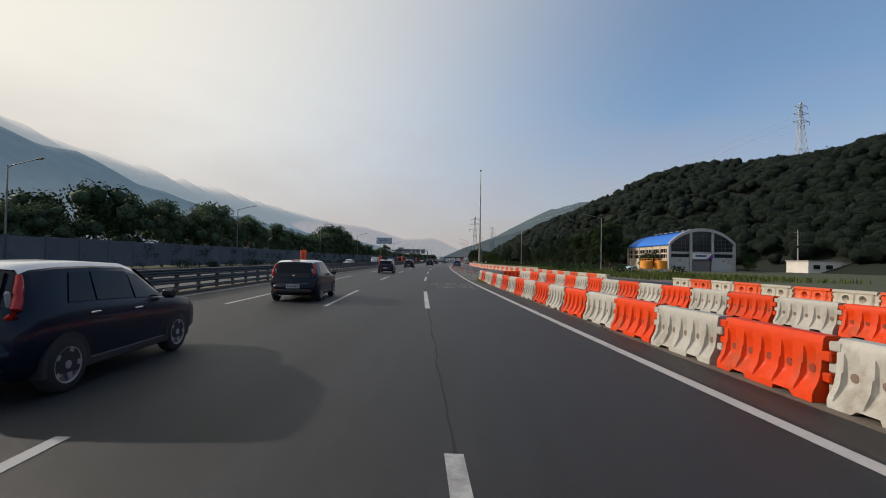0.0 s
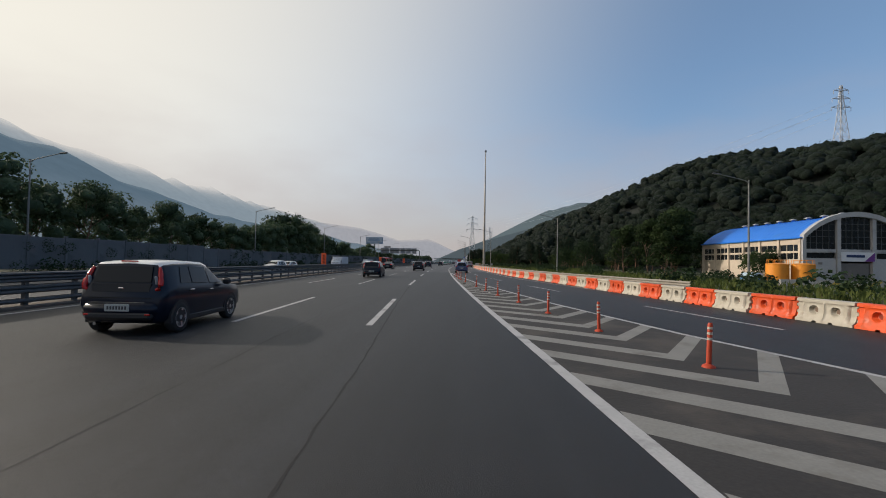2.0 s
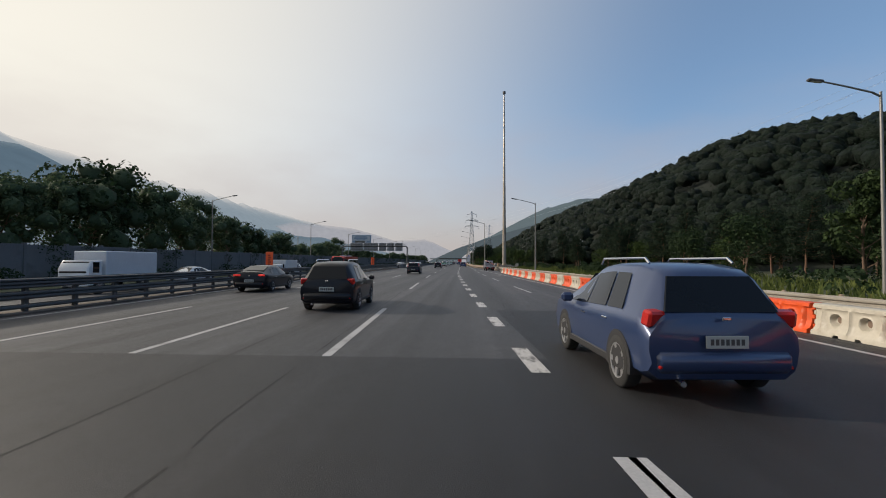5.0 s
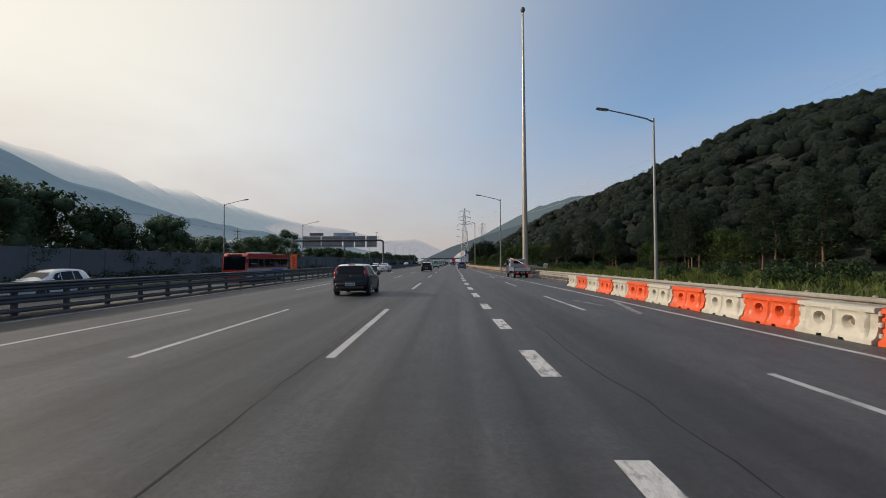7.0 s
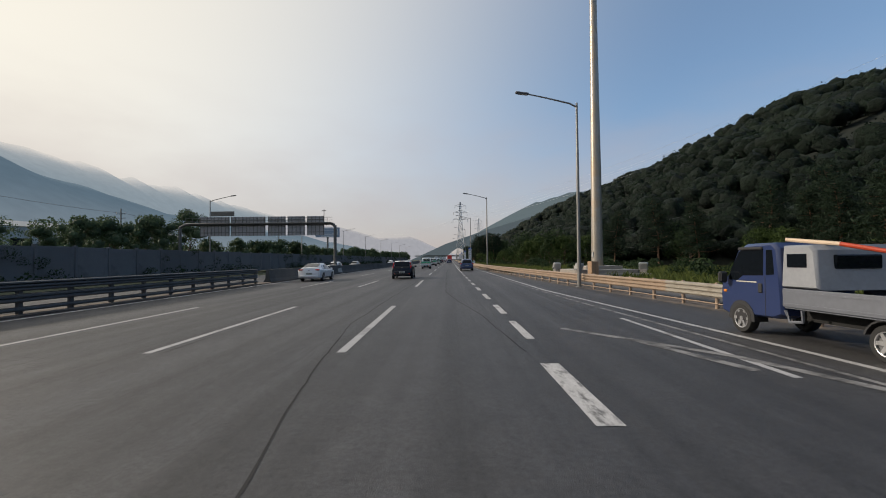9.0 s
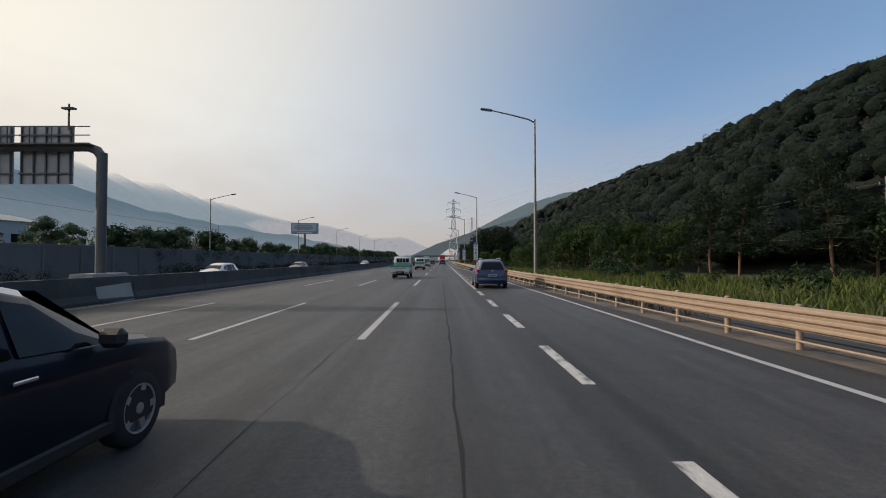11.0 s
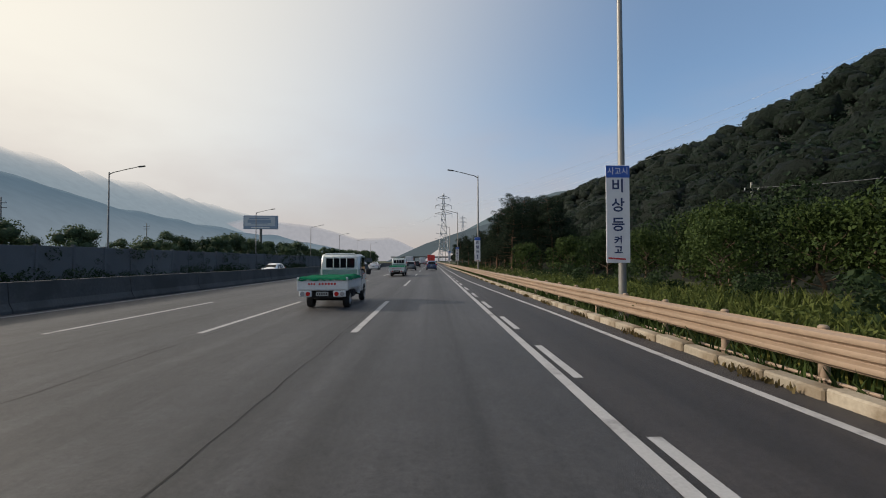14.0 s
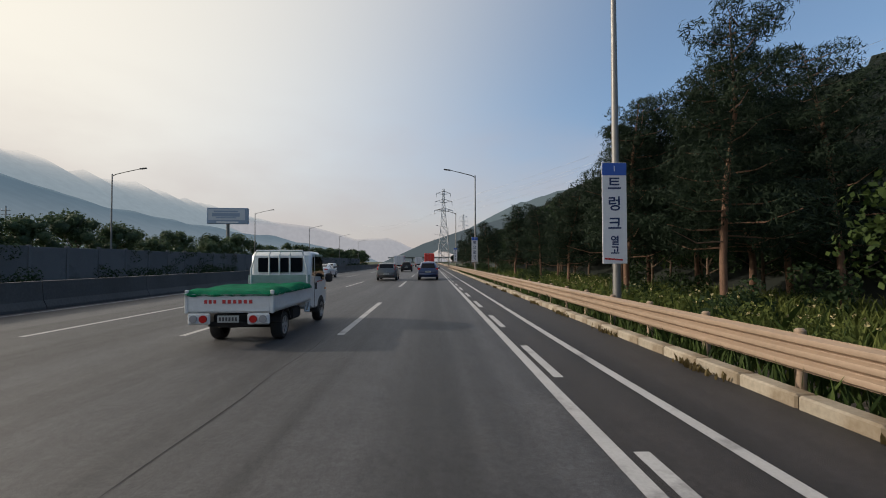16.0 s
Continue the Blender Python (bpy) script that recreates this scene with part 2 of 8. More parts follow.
def asphalt(name, base, patch):
    """Worn asphalt: stone grain, long wheel-track streaks, patches and fine cracks."""
    mat = bpy.data.materials.new(name)
    mat.use_nodes = True
    nd, ln = mat.node_tree.nodes, mat.node_tree.links
    bsdf = nd["Principled BSDF"]
    bsdf.inputs["Roughness"].default_value = 0.62
    coord = nd.new("ShaderNodeTexCoord")

    def tex(kind, stretch, **put):
        mp, node = nd.new("ShaderNodeMapping"), nd.new(kind)
        mp.inputs["Scale"].default_value = stretch
        ln.new(coord.outputs["Object"], mp.inputs["Vector"])
        ln.new(mp.outputs["Vector"], node.inputs["Vector"])
        for k, v in put.items():
            node.inputs[k].default_value = v
        return node

    def ranged(socket, lo, hi, a, b):
        r = nd.new("ShaderNodeMapRange")
        for k, v in (("From Min", lo), ("From Max", hi), ("To Min", a), ("To Max", b)):
            r.inputs[k].default_value = v
        ln.new(socket, r.inputs["Value"])
        return r.outputs["Result"]

    def product(p, q):
        m_ = nd.new("ShaderNodeMath")
        m_.operation = "MULTIPLY"
        ln.new(p, m_.inputs[0])
        ln.new(q, m_.inputs[1])
        return m_.outputs[0]

    streak = tex("ShaderNodeTexNoise", (1.1, 0.010, 1), Scale=1.0, Detail=5.0, Roughness=0.6)
    blot = tex("ShaderNodeTexNoise", (1, 0.35, 1), Scale=0.30, Detail=6.0, Roughness=0.6)
    grain = tex("ShaderNodeTexNoise", (1, 1, 1), Scale=75.0, Detail=4.0, Roughness=0.8)
    stones = tex("ShaderNodeTexVoronoi", (1, 1, 1), Scale=60.0)
    wob = tex("ShaderNodeTexNoise", (1, 0.45, 1), Scale=1.6, Detail=3.0)
    crack = nd.new("ShaderNodeTexVoronoi")
    crack.feature = "DISTANCE_TO_EDGE"
    crack.inputs["Scale"].default_value = 0.22
    warp = nd.new("ShaderNodeVectorMath")
    warp.operation = "MULTIPLY_ADD"
    warp.inputs[1].default_value = (0.7, 0.7, 0)
    ln.new(wob.outputs["Color"], warp.inputs[0])
    sq = nd.new("ShaderNodeMapping")
    sq.inputs["Scale"].default_value = (1.6, 0.35, 1)
    ln.new(coord.outputs["Object"], sq.inputs["Vector"])
    ln.new(sq.outputs["Vector"], warp.inputs[2])
    ln.new(warp.outputs["Vector"], crack.inputs["Vector"])
    line = ranged(crack.outputs["Distance"], 0.0, 0.006, 0.84, 1.0)
    shade = product(product(ranged(streak.outputs["Fac"], 0.36, 0.64, 0.58, 1.42), ranged(blot.outputs["Fac"], 0.3, 0.7, 0.84, 1.16)), product(ranged(grain.outputs["Fac"], 0.25, 0.75, 0.55, 1.45), line))
    chips = tex("ShaderNodeTexNoise", (1, 1, 1), Scale=14.0, Detail=5.0, Roughness=0.85)
    shade = product(shade, ranged(chips.outputs["Fac"], 0.34, 0.66, 0.62, 1.38))
    shade = product(shade, ranged(stones.outputs["Distance"], 0.0, 0.6, 1.18, 0.82))
    mottle = tex("ShaderNodeTexNoise", (1, 0.6, 1), Scale=3.0, Detail=8.0, Roughness=0.78)
    shade = product(shade, ranged(mottle.outputs["Fac"], 0.32, 0.68, 0.74, 1.26))
    tint = nd.new("ShaderNodeMix")
    tint.data_type = "RGBA"
    tint.inputs["A"].default_value, tint.inputs["B"].default_value = (*base, 1), (*patch, 1)
    ln.new(ranged(blot.outputs["Fac"], 0.45, 0.62, 0.0, 1.0), tint.inputs["Factor"])
    out = nd.new("ShaderNodeMix")
    out.data_type, out.blend_type = "RGBA", "MULTIPLY"
    out.inputs["Factor"].default_value = 1.0
    ln.new(tint.outputs["Result"], out.inputs["A"])
    ln.new(shade, out.inputs["B"])
    ln.new(out.outputs["Result"], bsdf.inputs["Base Color"])
    rel = nd.new("ShaderNodeBump")
    rel.inputs["Strength"].default_value, rel.inputs["Distance"].default_value = 0.6, 0.015
    ln.new(grain.outputs["Fac"], rel.inputs["Height"])
    ln.new(rel.outputs["Normal"], bsdf.inputs["Normal"])
    return mat


ASPHALT = asphalt("asphalt", (0.047, 0.0475, 0.052), (0.052, 0.0515, 0.0545))
ASPHALT_NEW = asphalt("asphalt_dark", (0.0118, 0.0126, 0.0150), (0.0140, 0.0146, 0.0164))
ASPHALT_START = asphalt("asphalt_start", (0.0120, 0.0131, 0.0162), (0.0144, 0.0153, 0.0178))
SEAM = material("tar_seam", (0.008, 0.008, 0.0085), rough=0.8, vary=0.2, scale=4, fine=30, bump=0.1)
DIRT = material("roadside_dirt", (0.13, 0.105, 0.085), rough=0.95, vary=0.35, scale=0.8, fine=18, bump=0.5, stain=(0.06, 0.052, 0.045), stain_at=0.55)
LINE = material("road_paint", (0.385, 0.38, 0.378), rough=0.65, vary=0.16, scale=2.0, fine=30, bump=0.1, stain=(0.19, 0.185, 0.185), stain_at=0.60)
WORN = material("worn_road_paint", (0.46, 0.45, 0.44), rough=0.7, vary=0.2, scale=7, fine=30, bump=0.1, stretch=(1.6, 0.5, 1), stain=(0.13, 0.127, 0.125), stain_at=0.56)
GRASS_GROUND = material("meadow_ground", (0.05, 0.058, 0.022), rough=0.95, vary=0.45, scale=0.12, fine=2.5, bump=0.4, stain=(0.05, 0.06, 0.025), stain_at=0.5)
STEEL = material("galvanised_steel", (0.34, 0.34, 0.34), rough=0.5, metal=0.7, vary=0.15, scale=1.5, fine=14, bump=0.05)
STEEL_DULL = material("weathered_steel", (0.10, 0.105, 0.11), rough=0.6, metal=0.3, vary=0.2, scale=1.0, fine=12, bump=0.05)
RAIL_TAN = material("tan_painted_rail", (0.30, 0.22, 0.158), rough=0.5, metal=0.15, vary=0.12, scale=1.2, fine=12, bump=0.06, stain=(0.23, 0.17, 0.12), stain_at=0.6)
CONCRETE = material("concrete", (0.33, 0.32, 0.30), rough=0.9, vary=0.2, scale=0.8, fine=18, bump=0.25, stain=(0.22, 0.21, 0.19), stain_at=0.6)
CONCRETE_DARK = material("dark_concrete", (0.075, 0.077, 0.078), rough=0.9, vary=0.25, scale=0.5, fine=12, bump=0.25, stain=(0.05, 0.052, 0.052), stain_at=0.55, random_tint=0.12)
ORANGE = material("orange_plastic", (0.56, 0.040, 0.0015), rough=0.48, vary=0.10, scale=1.5, fine=14, bump=0.05, stain=(0.30, 0.062, 0.022), stain_at=0.62, random_tint=0.10, spec=0.25)
WHITE_PLASTIC = material("cream_plastic", (0.375, 0.36, 0.325), rough=0.5, vary=0.08, scale=1.5, fine=14, bump=0.05, stain=(0.22, 0.195, 0.155), stain_at=0.60, random_tint=0.08)
# darkened colour for the shade inside holes of the cream barriers
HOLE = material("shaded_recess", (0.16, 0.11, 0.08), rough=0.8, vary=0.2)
POST_ORANGE = material("orange_rubber", (0.40, 0.042, 0.010), rough=0.6, vary=0.15, scale=5, fine=30, bump=0.05)
SILVER_BAND = material("silver_reflective_band", (0.45, 0.42, 0.36), rough=0.4, vary=0.1)
BARK = material("bark", (0.12, 0.08, 0.055), rough=0.95, vary=0.4, scale=4, fine=30, bump=0.6, stretch=(1, 1, 0.3))
PINE_BARK = material("red_pine_bark", (0.15, 0.085, 0.055), rough=0.95, vary=0.4, scale=4, fine=30, bump=0.6, stretch=(1, 1, 0.3))


def leaves(name, dark, light, scale=0.25, trans=0.25, vary=0.25):
    """Foliage: hue varied from clump to clump and from leaf to leaf."""
    mat = material(name, light, rough=0.75, vary=vary, scale=scale, fine=scale * 8, bump=0.0, spec=0.2)
    nt = mat.node_tree
    bsdf = nt.nodes["Principled BSDF"]
    geo = nt.nodes.new("ShaderNodeNewGeometry")
    old = bsdf.inputs["Base Color"].links[0].from_socket
    mix = nt.nodes.new("ShaderNodeMix")
    mix.data_type = "RGBA"
    mix.inputs["A"].default_value = (*dark, 1)
    nt.links.new(geo.outputs["Random Per Island"], mix.inputs["Factor"])
    nt.links.new(old, mix.inputs["B"])
    nt.links.new(mix.outputs["Result"], bsdf.inputs["Base Color"])
    thin = nt.nodes.new("ShaderNodeBsdfTranslucent")
    nt.links.new(mix.outputs["Result"], thin.inputs["Color"])
    both = nt.nodes.new("ShaderNodeMixShader")
    both.inputs["Fac"].default_value = trans
    nt.links.new(bsdf.outputs["BSDF"], both.inputs[1])
    nt.links.new(thin.outputs["BSDF"], both.inputs[2])
    nt.links.new(both.outputs["Shader"], nt.nodes["Material Output"].inputs["Surface"])
    return mat


LEAF = leaves("broad_leaves", (0.014, 0.029, 0.0115), (0.030, 0.053, 0.019), trans=0.25)
# lighter, greyer leaf colour: haze over the left trees is painted in
LEAF_HAZED = leaves("hazed_leaves", (0.043, 0.070, 0.038), (0.088, 0.126, 0.062), trans=0.28)
# fills the crowns from inside, a tone darker than the leaves above
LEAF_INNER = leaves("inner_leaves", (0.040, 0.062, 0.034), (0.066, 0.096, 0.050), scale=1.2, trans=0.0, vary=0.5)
LEAF_LIGHT = leaves("light_leaves", (0.019, 0.038, 0.010), (0.060, 0.092, 0.0225))
LEAF_POPLAR = leaves("poplar_leaves", (0.014, 0.028, 0.010), (0.040, 0.066, 0.020))
NEEDLE = leaves("pine_needles", (0.009, 0.019, 0.011), (0.024, 0.041, 0.022), trans=0.25)
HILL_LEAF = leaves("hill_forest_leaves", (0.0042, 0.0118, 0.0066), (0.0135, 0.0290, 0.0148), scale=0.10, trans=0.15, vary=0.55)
# inner crowns nearly black: shade between the leaves put into their colour
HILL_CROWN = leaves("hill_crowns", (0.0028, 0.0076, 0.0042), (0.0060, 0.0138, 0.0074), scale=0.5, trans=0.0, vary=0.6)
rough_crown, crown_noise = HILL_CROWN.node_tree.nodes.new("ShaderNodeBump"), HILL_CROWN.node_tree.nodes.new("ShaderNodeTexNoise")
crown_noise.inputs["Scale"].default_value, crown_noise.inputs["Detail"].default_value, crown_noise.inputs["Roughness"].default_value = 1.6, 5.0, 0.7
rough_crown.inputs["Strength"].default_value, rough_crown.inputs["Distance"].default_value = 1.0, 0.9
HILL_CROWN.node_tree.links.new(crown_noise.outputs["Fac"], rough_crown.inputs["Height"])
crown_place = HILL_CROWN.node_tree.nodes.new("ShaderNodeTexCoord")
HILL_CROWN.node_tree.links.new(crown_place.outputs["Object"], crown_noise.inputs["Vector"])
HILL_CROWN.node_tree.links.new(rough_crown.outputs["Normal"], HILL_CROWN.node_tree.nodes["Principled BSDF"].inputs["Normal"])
WEED = leaves("weeds", (0.042, 0.064, 0.015), (0.120, 0.142, 0.036), scale=0.4, trans=0.3)
YELLOW_GRASS = leaves("yellow_grass", (0.10, 0.11, 0.022), (0.25, 0.235, 0.055), scale=0.4, trans=0.3)
DRY = leaves("dry_grass", (0.0700, 0.0546, 0.0231), (0.1400, 0.1085, 0.0490), scale=0.4, trans=0.3)
FLOWER = material("yellow_flowers", (0.36, 0.31, 0.15), rough=0.7, vary=0.2)


# ---- ground, road, hills ----
def sheet(name, ys, offs, z, mat, label, category, follow=True):
    """A strip of ground. offs(y): its edges from left to right."""
    s = Shape()
    rows = [[(o + (bend(y) if follow else 0), y, z(o + bend(y)) if callable(z) else z) for o in offs(y)] for y in ys]
    s.loft(rows, closed=False)
    return solid(name, s, mat, label, category, kind="structure")


YS = list(range(-160, 460, 4)) + list(range(460, 1500, 40))
ground = sheet("ground", [-4500, -1500, -400, 0, 200, 400, 900, 2000, 4900], lambda y: [-4800, -1500, -300, -60, 0, 60, 300, 1500, 4800], -0.35, GRASS_GROUND, "flat grassy valley floor beside the motorway", "ground", False)
road = sheet("road", [y for y in YS if y >= 116], lambda y: [along(MEDIAN, y) - 0.6, -7.2, -3.6, 0, 3.6, along(RIGHT_RAIL, y) - (0.5 if 180 < y < 284 else 0.2)], 0.0, ASPHALT, "worn grey asphalt motorway with tar seams", "road")
# the road is several tones darker up to y = 116
road_start = sheet("road_start", [y for y in YS if y <= 116], lambda y: [along(MEDIAN, y) - 0.6, -7.2, -3.6, 0, 3.6, along(RIGHT_RAIL, y) - 0.2], 0.0, ASPHALT_START, "dark asphalt motorway with tar seams", "road")
road_left = sheet("road_opposite", YS, lambda y: [-31.5 - bend(y), -16.0 - bend(y), along(MEDIAN, y) - 0.6], lambda x: along([(-32, -0.45), (-16, -0.25), (-11, -0.004), (50, -0.004)], x), ASPHALT, "grey asphalt carriageway beyond the median", "road")
verge = sheet("verge", YS, lambda y: [along(RIGHT_RAIL, y) - (0.55 if 180 < y < 284 else 0.25), along(RIGHT_RAIL, y) + (5.6 if y < 250 else 3)], -0.05, DIRT, "dusty gravel verge under the guardrail", "verge")
field = sheet("field", YS, lambda y: [along(RIGHT_RAIL, y) + (5.5 if y < 250 else 2.9), 60, 150], -0.12, GRASS_GROUND, "rough grass field at the foot of the hill", "field")
service_road = sheet("service_road", list(np.arange(112, 290, 4)), lambda y: [along(RIGHT_RAIL, y) + 1.3, along(RIGHT_RAIL, y) + (4.9 if y < 262 else 4.9 - (y - 262) * 0.12)], -0.03, material("pale_service_asphalt", (0.095, 0.090, 0.086), rough=0.9, vary=0.2, scale=0.7, fine=20, bump=0.3, stain=(0.07, 0.062, 0.054), stain_at=0.58), "pale worn service road behind the guardrail", "road")
bank_left = sheet("bank", YS, lambda y: [-120 - bend(y), -31.3 - bend(y)], -0.16, GRASS_GROUND, "overgrown ground behind the noise wall", "ground")


def marking(name, y0, y1, off0, off1, width, mat=LINE, parent=None, label="", z=0.005, step=6.0):
    """A painted line between two points of the road."""
    s = Shape()
    n = max(1, int(abs(y1 - y0) / step))
    rows = []
    for i in range(n + 1):
        y, o = y0 + (y1 - y0) * i / n, off0 + (off1 - off0) * i / n
        x = bend(y) + o
        rows.append([(x - width / 2, y, z), (x + width / 2, y, z)])
    s.loft(rows, closed=False)
    return part(name, s, mat, parent or road, label)


def solid_line(table, width, mat=LINE, z=0.005):
    s = Shape()
    y0, y1 = table[0][0], table[-1][0]
    rows = []
    for y in np.arange(y0, y1 + 0.1, 4.0):
        x = bend(y) + along(table, y)
        rows.append([(x - width / 2, y, z), (x + width / 2, y, z)])
    return part("edge_line", s.loft(rows, closed=False), mat, road)


for k in range(-6, 45):
    y = 16 + 20 * (k - 1)
    marking("lane_dash", y, y + 8.3, 0, 0, 0.17)
    for j in (1, 2):
        marking("lane_dash", y, y + 8.3, -3.6 * j, -3.6 * j, 0.15)
solid_line(LEFT_LINE, 0.16)
solid_line([(-120, 3.60), (30, 3.58), (41, 3.57), (50, 3.67), (112, 3.64)], 0.20)
solid_line([(44, 10.6), (52, 8.75), (55, 8.0), (64, 6.75), (72, 6.0), (80.5, 5.2), (87.6, 4.9), (94.4, 4.53), (112, 3.75)], 0.16)     # far side of the gore
for y in (115, 120, 125, 130, 135, 140, 145, 149.9, 154.7, 159.4, 164.2, 169.6, 175.3, 181.2, 187.7, 192.3, 197.3, 201.7, 206.9, 212.1, 217.2, 222.3, 227.4, 232.5, 237.6, 242.7, 247.8):
    marking("block_dash", y, y + (2.0 if y < 165 else 2.75), 3.58 if y < 196 else 3.69, 3.58 if y < 196 else 3.69, 0.30 if y < 196 else 0.19, WORN)
solid_line([(252, 3.68), (300, 3.71), (900, 3.71)], 0.16)
for k in range(-2, 50):
    y = along([(-2, 254.0), (7, 296.4), (10, 311.6), (50, 515.6)], k)
    marking("block_dash", y, y + 2.5, 3.95, 3.95, 0.145)
for k in range(-1, 9):
    y = 72.5 + 15.2 * k
    o = along([(40, 13.5), (58, 11.2), (75, 9.1), (90, 7.8), (105, 7.0), (150, 6.85), (200, 6.8), (240, 6.4)], y)
    o2 = along([(40, 13.5), (58, 11.2), (75, 9.1), (90, 7.8), (105, 7.0), (150, 6.85), (200, 6.8), (240, 6.4)], y + 6.4)
    marking("ramp_dash", y, y + 6.4, o, o2, 0.13)
solid_line([(60, 14.6), (77, 12.3), (95, 10.3), (147, 9.75), (156, 9.5), (175, 9.1), (194, 8.4), (205, 7.6), (212, 7.1), (240, 6.9), (262, 6.6), (275, 6.4), (300, 5.75), (311, 5.3), (323, 4.9), (334, 4.78), (900, 4.7)], 0.15)
FADED = material("faded_road_paint", (0.23, 0.225, 0.22), rough=0.75, vary=0.2, scale=2.5, fine=26, bump=0.1, stain=(0.075, 0.073, 0.072), stain_at=0.5)
solid_line([(186, 8.1), (205, 7.0), (213, 6.75), (232, 6.5)], 0.11, FADED)

CHEVRON = material("chevron_paint", (0.20, 0.195, 0.18), rough=0.75, vary=0.16, scale=1.5, fine=24, bump=0.1, stain=(0.14, 0.13, 0.113), stain_at=0.60)
# chevrons of the gore
def gore(y):
    return along([(44, 10.6), (52, 8.75), (55, 8.0), (64, 6.75), (72, 6.0), (80.5, 5.2), (87.6, 4.9), (94.4, 4.53), (112, 3.75)], y)


for y in np.arange(41.63, 108.0, 1.853):
    s = Shape()
    w = gore(y) - 3.7
    tip = 3.7 + w * 0.55
    ye, yr, t = y - 0.80 * w * 0.55, y - 0.80 * w * 0.55 + 1.3 * w * 0.45, 0.66
    for (o0, y0), (o1, y1) in (((3.72, y), (tip, ye)), ((tip, ye), (min(gore(yr), tip + w * 0.45) - 0.06, yr))):
        s.add([(bend(y0) + o0, y0, 0.0045), (bend(y1) + o1, y1, 0.0045), (bend(y1) + o1, y1 + t, 0.0045), (bend(y0) + o0, y0 + t, 0.0045)], [(0, 1, 2, 3)])
    part("chevron", s, CHEVRON, road, "dusty cream chevron stripe")
gore_ground = sheet("gore_surface", list(np.arange(44, 112, 4)), lambda y: [3.66, gore(y)], 0.0025, material("dusty_asphalt", (0.026, 0.0235, 0.022), rough=0.85, vary=0.3, scale=0.8, fine=20, bump=0.3, stain=(0.055, 0.047, 0.04), stain_at=0.55), "dusty brown asphalt of the gore", "road")
island = sheet("island_surface", list(np.arange(-120, 48, 4)), lambda y: [4.44, along([(-120, 10.0), (36, 9.9), (44, 5.6), (48, 4.6)], y)], 0.003, DIRT, "dusty ground between the plastic barriers", "ground")
ramp_surface = sheet("ramp_surface", list(np.arange(-160, 125, 4)), lambda y: [along([(-160, 11), (36, 10.9), (44, 10.6), (52, 8.8), (64, 6.85), (91, 4.75), (112, 3.9), (206, 4.1)], y), along(FAR_ROW, y) - 0.5 if y < 180 else along([(180, 10), (206, 4.2)], y)], 0.002, ASPHALT_NEW, "dark asphalt of the joining ramp", "road")

shoulder = sheet("shoulder", list(np.arange(252, 700, 4)), lambda y: [3.80, along(RIGHT_RAIL, y) - (0.5 if y < 284 else 0.2)], 0.003, asphalt("shoulder_asphalt", (0.031, 0.0275, 0.0275), (0.037, 0.032, 0.031)), "brownish worn asphalt shoulder", "road")
merge_lane = sheet("merging_lane", list(np.arange(124, 253, 4)), lambda y: [3.80, along(RIGHT_RAIL, y) - (0.55 if y > 180 else 0.25)], 0.002, asphalt("merge_asphalt", (0.043, 0.0424, 0.0452), (0.048, 0.0468, 0.0482)), "slightly darker asphalt of the merging lane", "road")
edge_dust = sheet("dusty_edge", list(np.arange(-120, 48, 4)), lambda y: [3.76, 4.2], 0.002, asphalt("dusty_edge_asphalt", (0.018, 0.0157, 0.0148), (0.025, 0.021, 0.019)), "dark dusty strip beside the edge line", "road")

LANE_NEW = asphalt("resurfaced_lane", (0.0108, 0.0116, 0.0138), (0.0126, 0.0130, 0.0148))
SEAM_EDGE = [(-120, 0.0), (26, 0.02), (33, 0.34), (52, 0.46), (60, 0.30), (75, 0.08), (112, -0.20)]
sheet("resurfaced_lane", list(np.arange(-120, 113, 4)), lambda y: [along(SEAM_EDGE, y), 3.5], 0.0015, LANE_NEW, "coarser dark resurfaced strip of the travelled lane", "road")

# seams
for o, y0, y1, wig in ((-5.2, 20, 520, 0.02), (-1.75, 30, 120, 0.02), (-0.25, 112, 168, 0.03), (-0.25, 224, 420, 0.03), (4.4, 120, 168, 0.06), (1.1, 212.6, 215.2, 0.03), (-3.3, 196, 330, 0.03)):
    s = Shape()
    rows = []
    for y in np.arange(y0, y1, 0.55):
        x = bend(y) + o + wig * (noise.noise(Vector((o * 7, y * 0.4, 0))) * 2.4 + 1.3 * noise.noise(Vector((o, y * 1.7, 5))))
        w = max(0.002, 0.007 + 0.013 * noise.noise(Vector((o, y * 0.9, 2))))
        rows.append([(x - w, y, 0.0035), (x + w, y, 0.0035)])
    part("tar_seam", s.loft(rows, closed=False), SEAM, road)

for way in ([(168, 3.9), (171, 3.65), (175.5, 2.85), (181, 2.3), (186, 1.7), (191, 0.95), (195, 0.35), (200, -0.15), (224, -0.1)], [(-40, 0.0), *SEAM_EDGE[1:]], [(196, 3.85), (201, 3.46), (206, 2.8), (211, 2.25), (224, 2.1), (262, 1.9)]):
    rows = []
    for y in np.arange(way[0][0], way[-1][0], 0.4):
        x = along(way, y) + (bend(y) if way[0][0] < 0 else 0.0) + 0.05 * noise.noise(Vector((way[0][1] * 5, y * 0.6, 0))) + 0.03 * noise.noise(Vector((3, y * 2.1, 5)))
        w = max(0.003, 0.015 + 0.018 * noise.noise(Vector((way[0][1], y * 0.9, 2))))
        rows.append([(x - w, y, 0.0035), (x + w, y, 0.0035)])
    part("tar_seam", Shape().loft(rows, closed=False), SEAM, road)

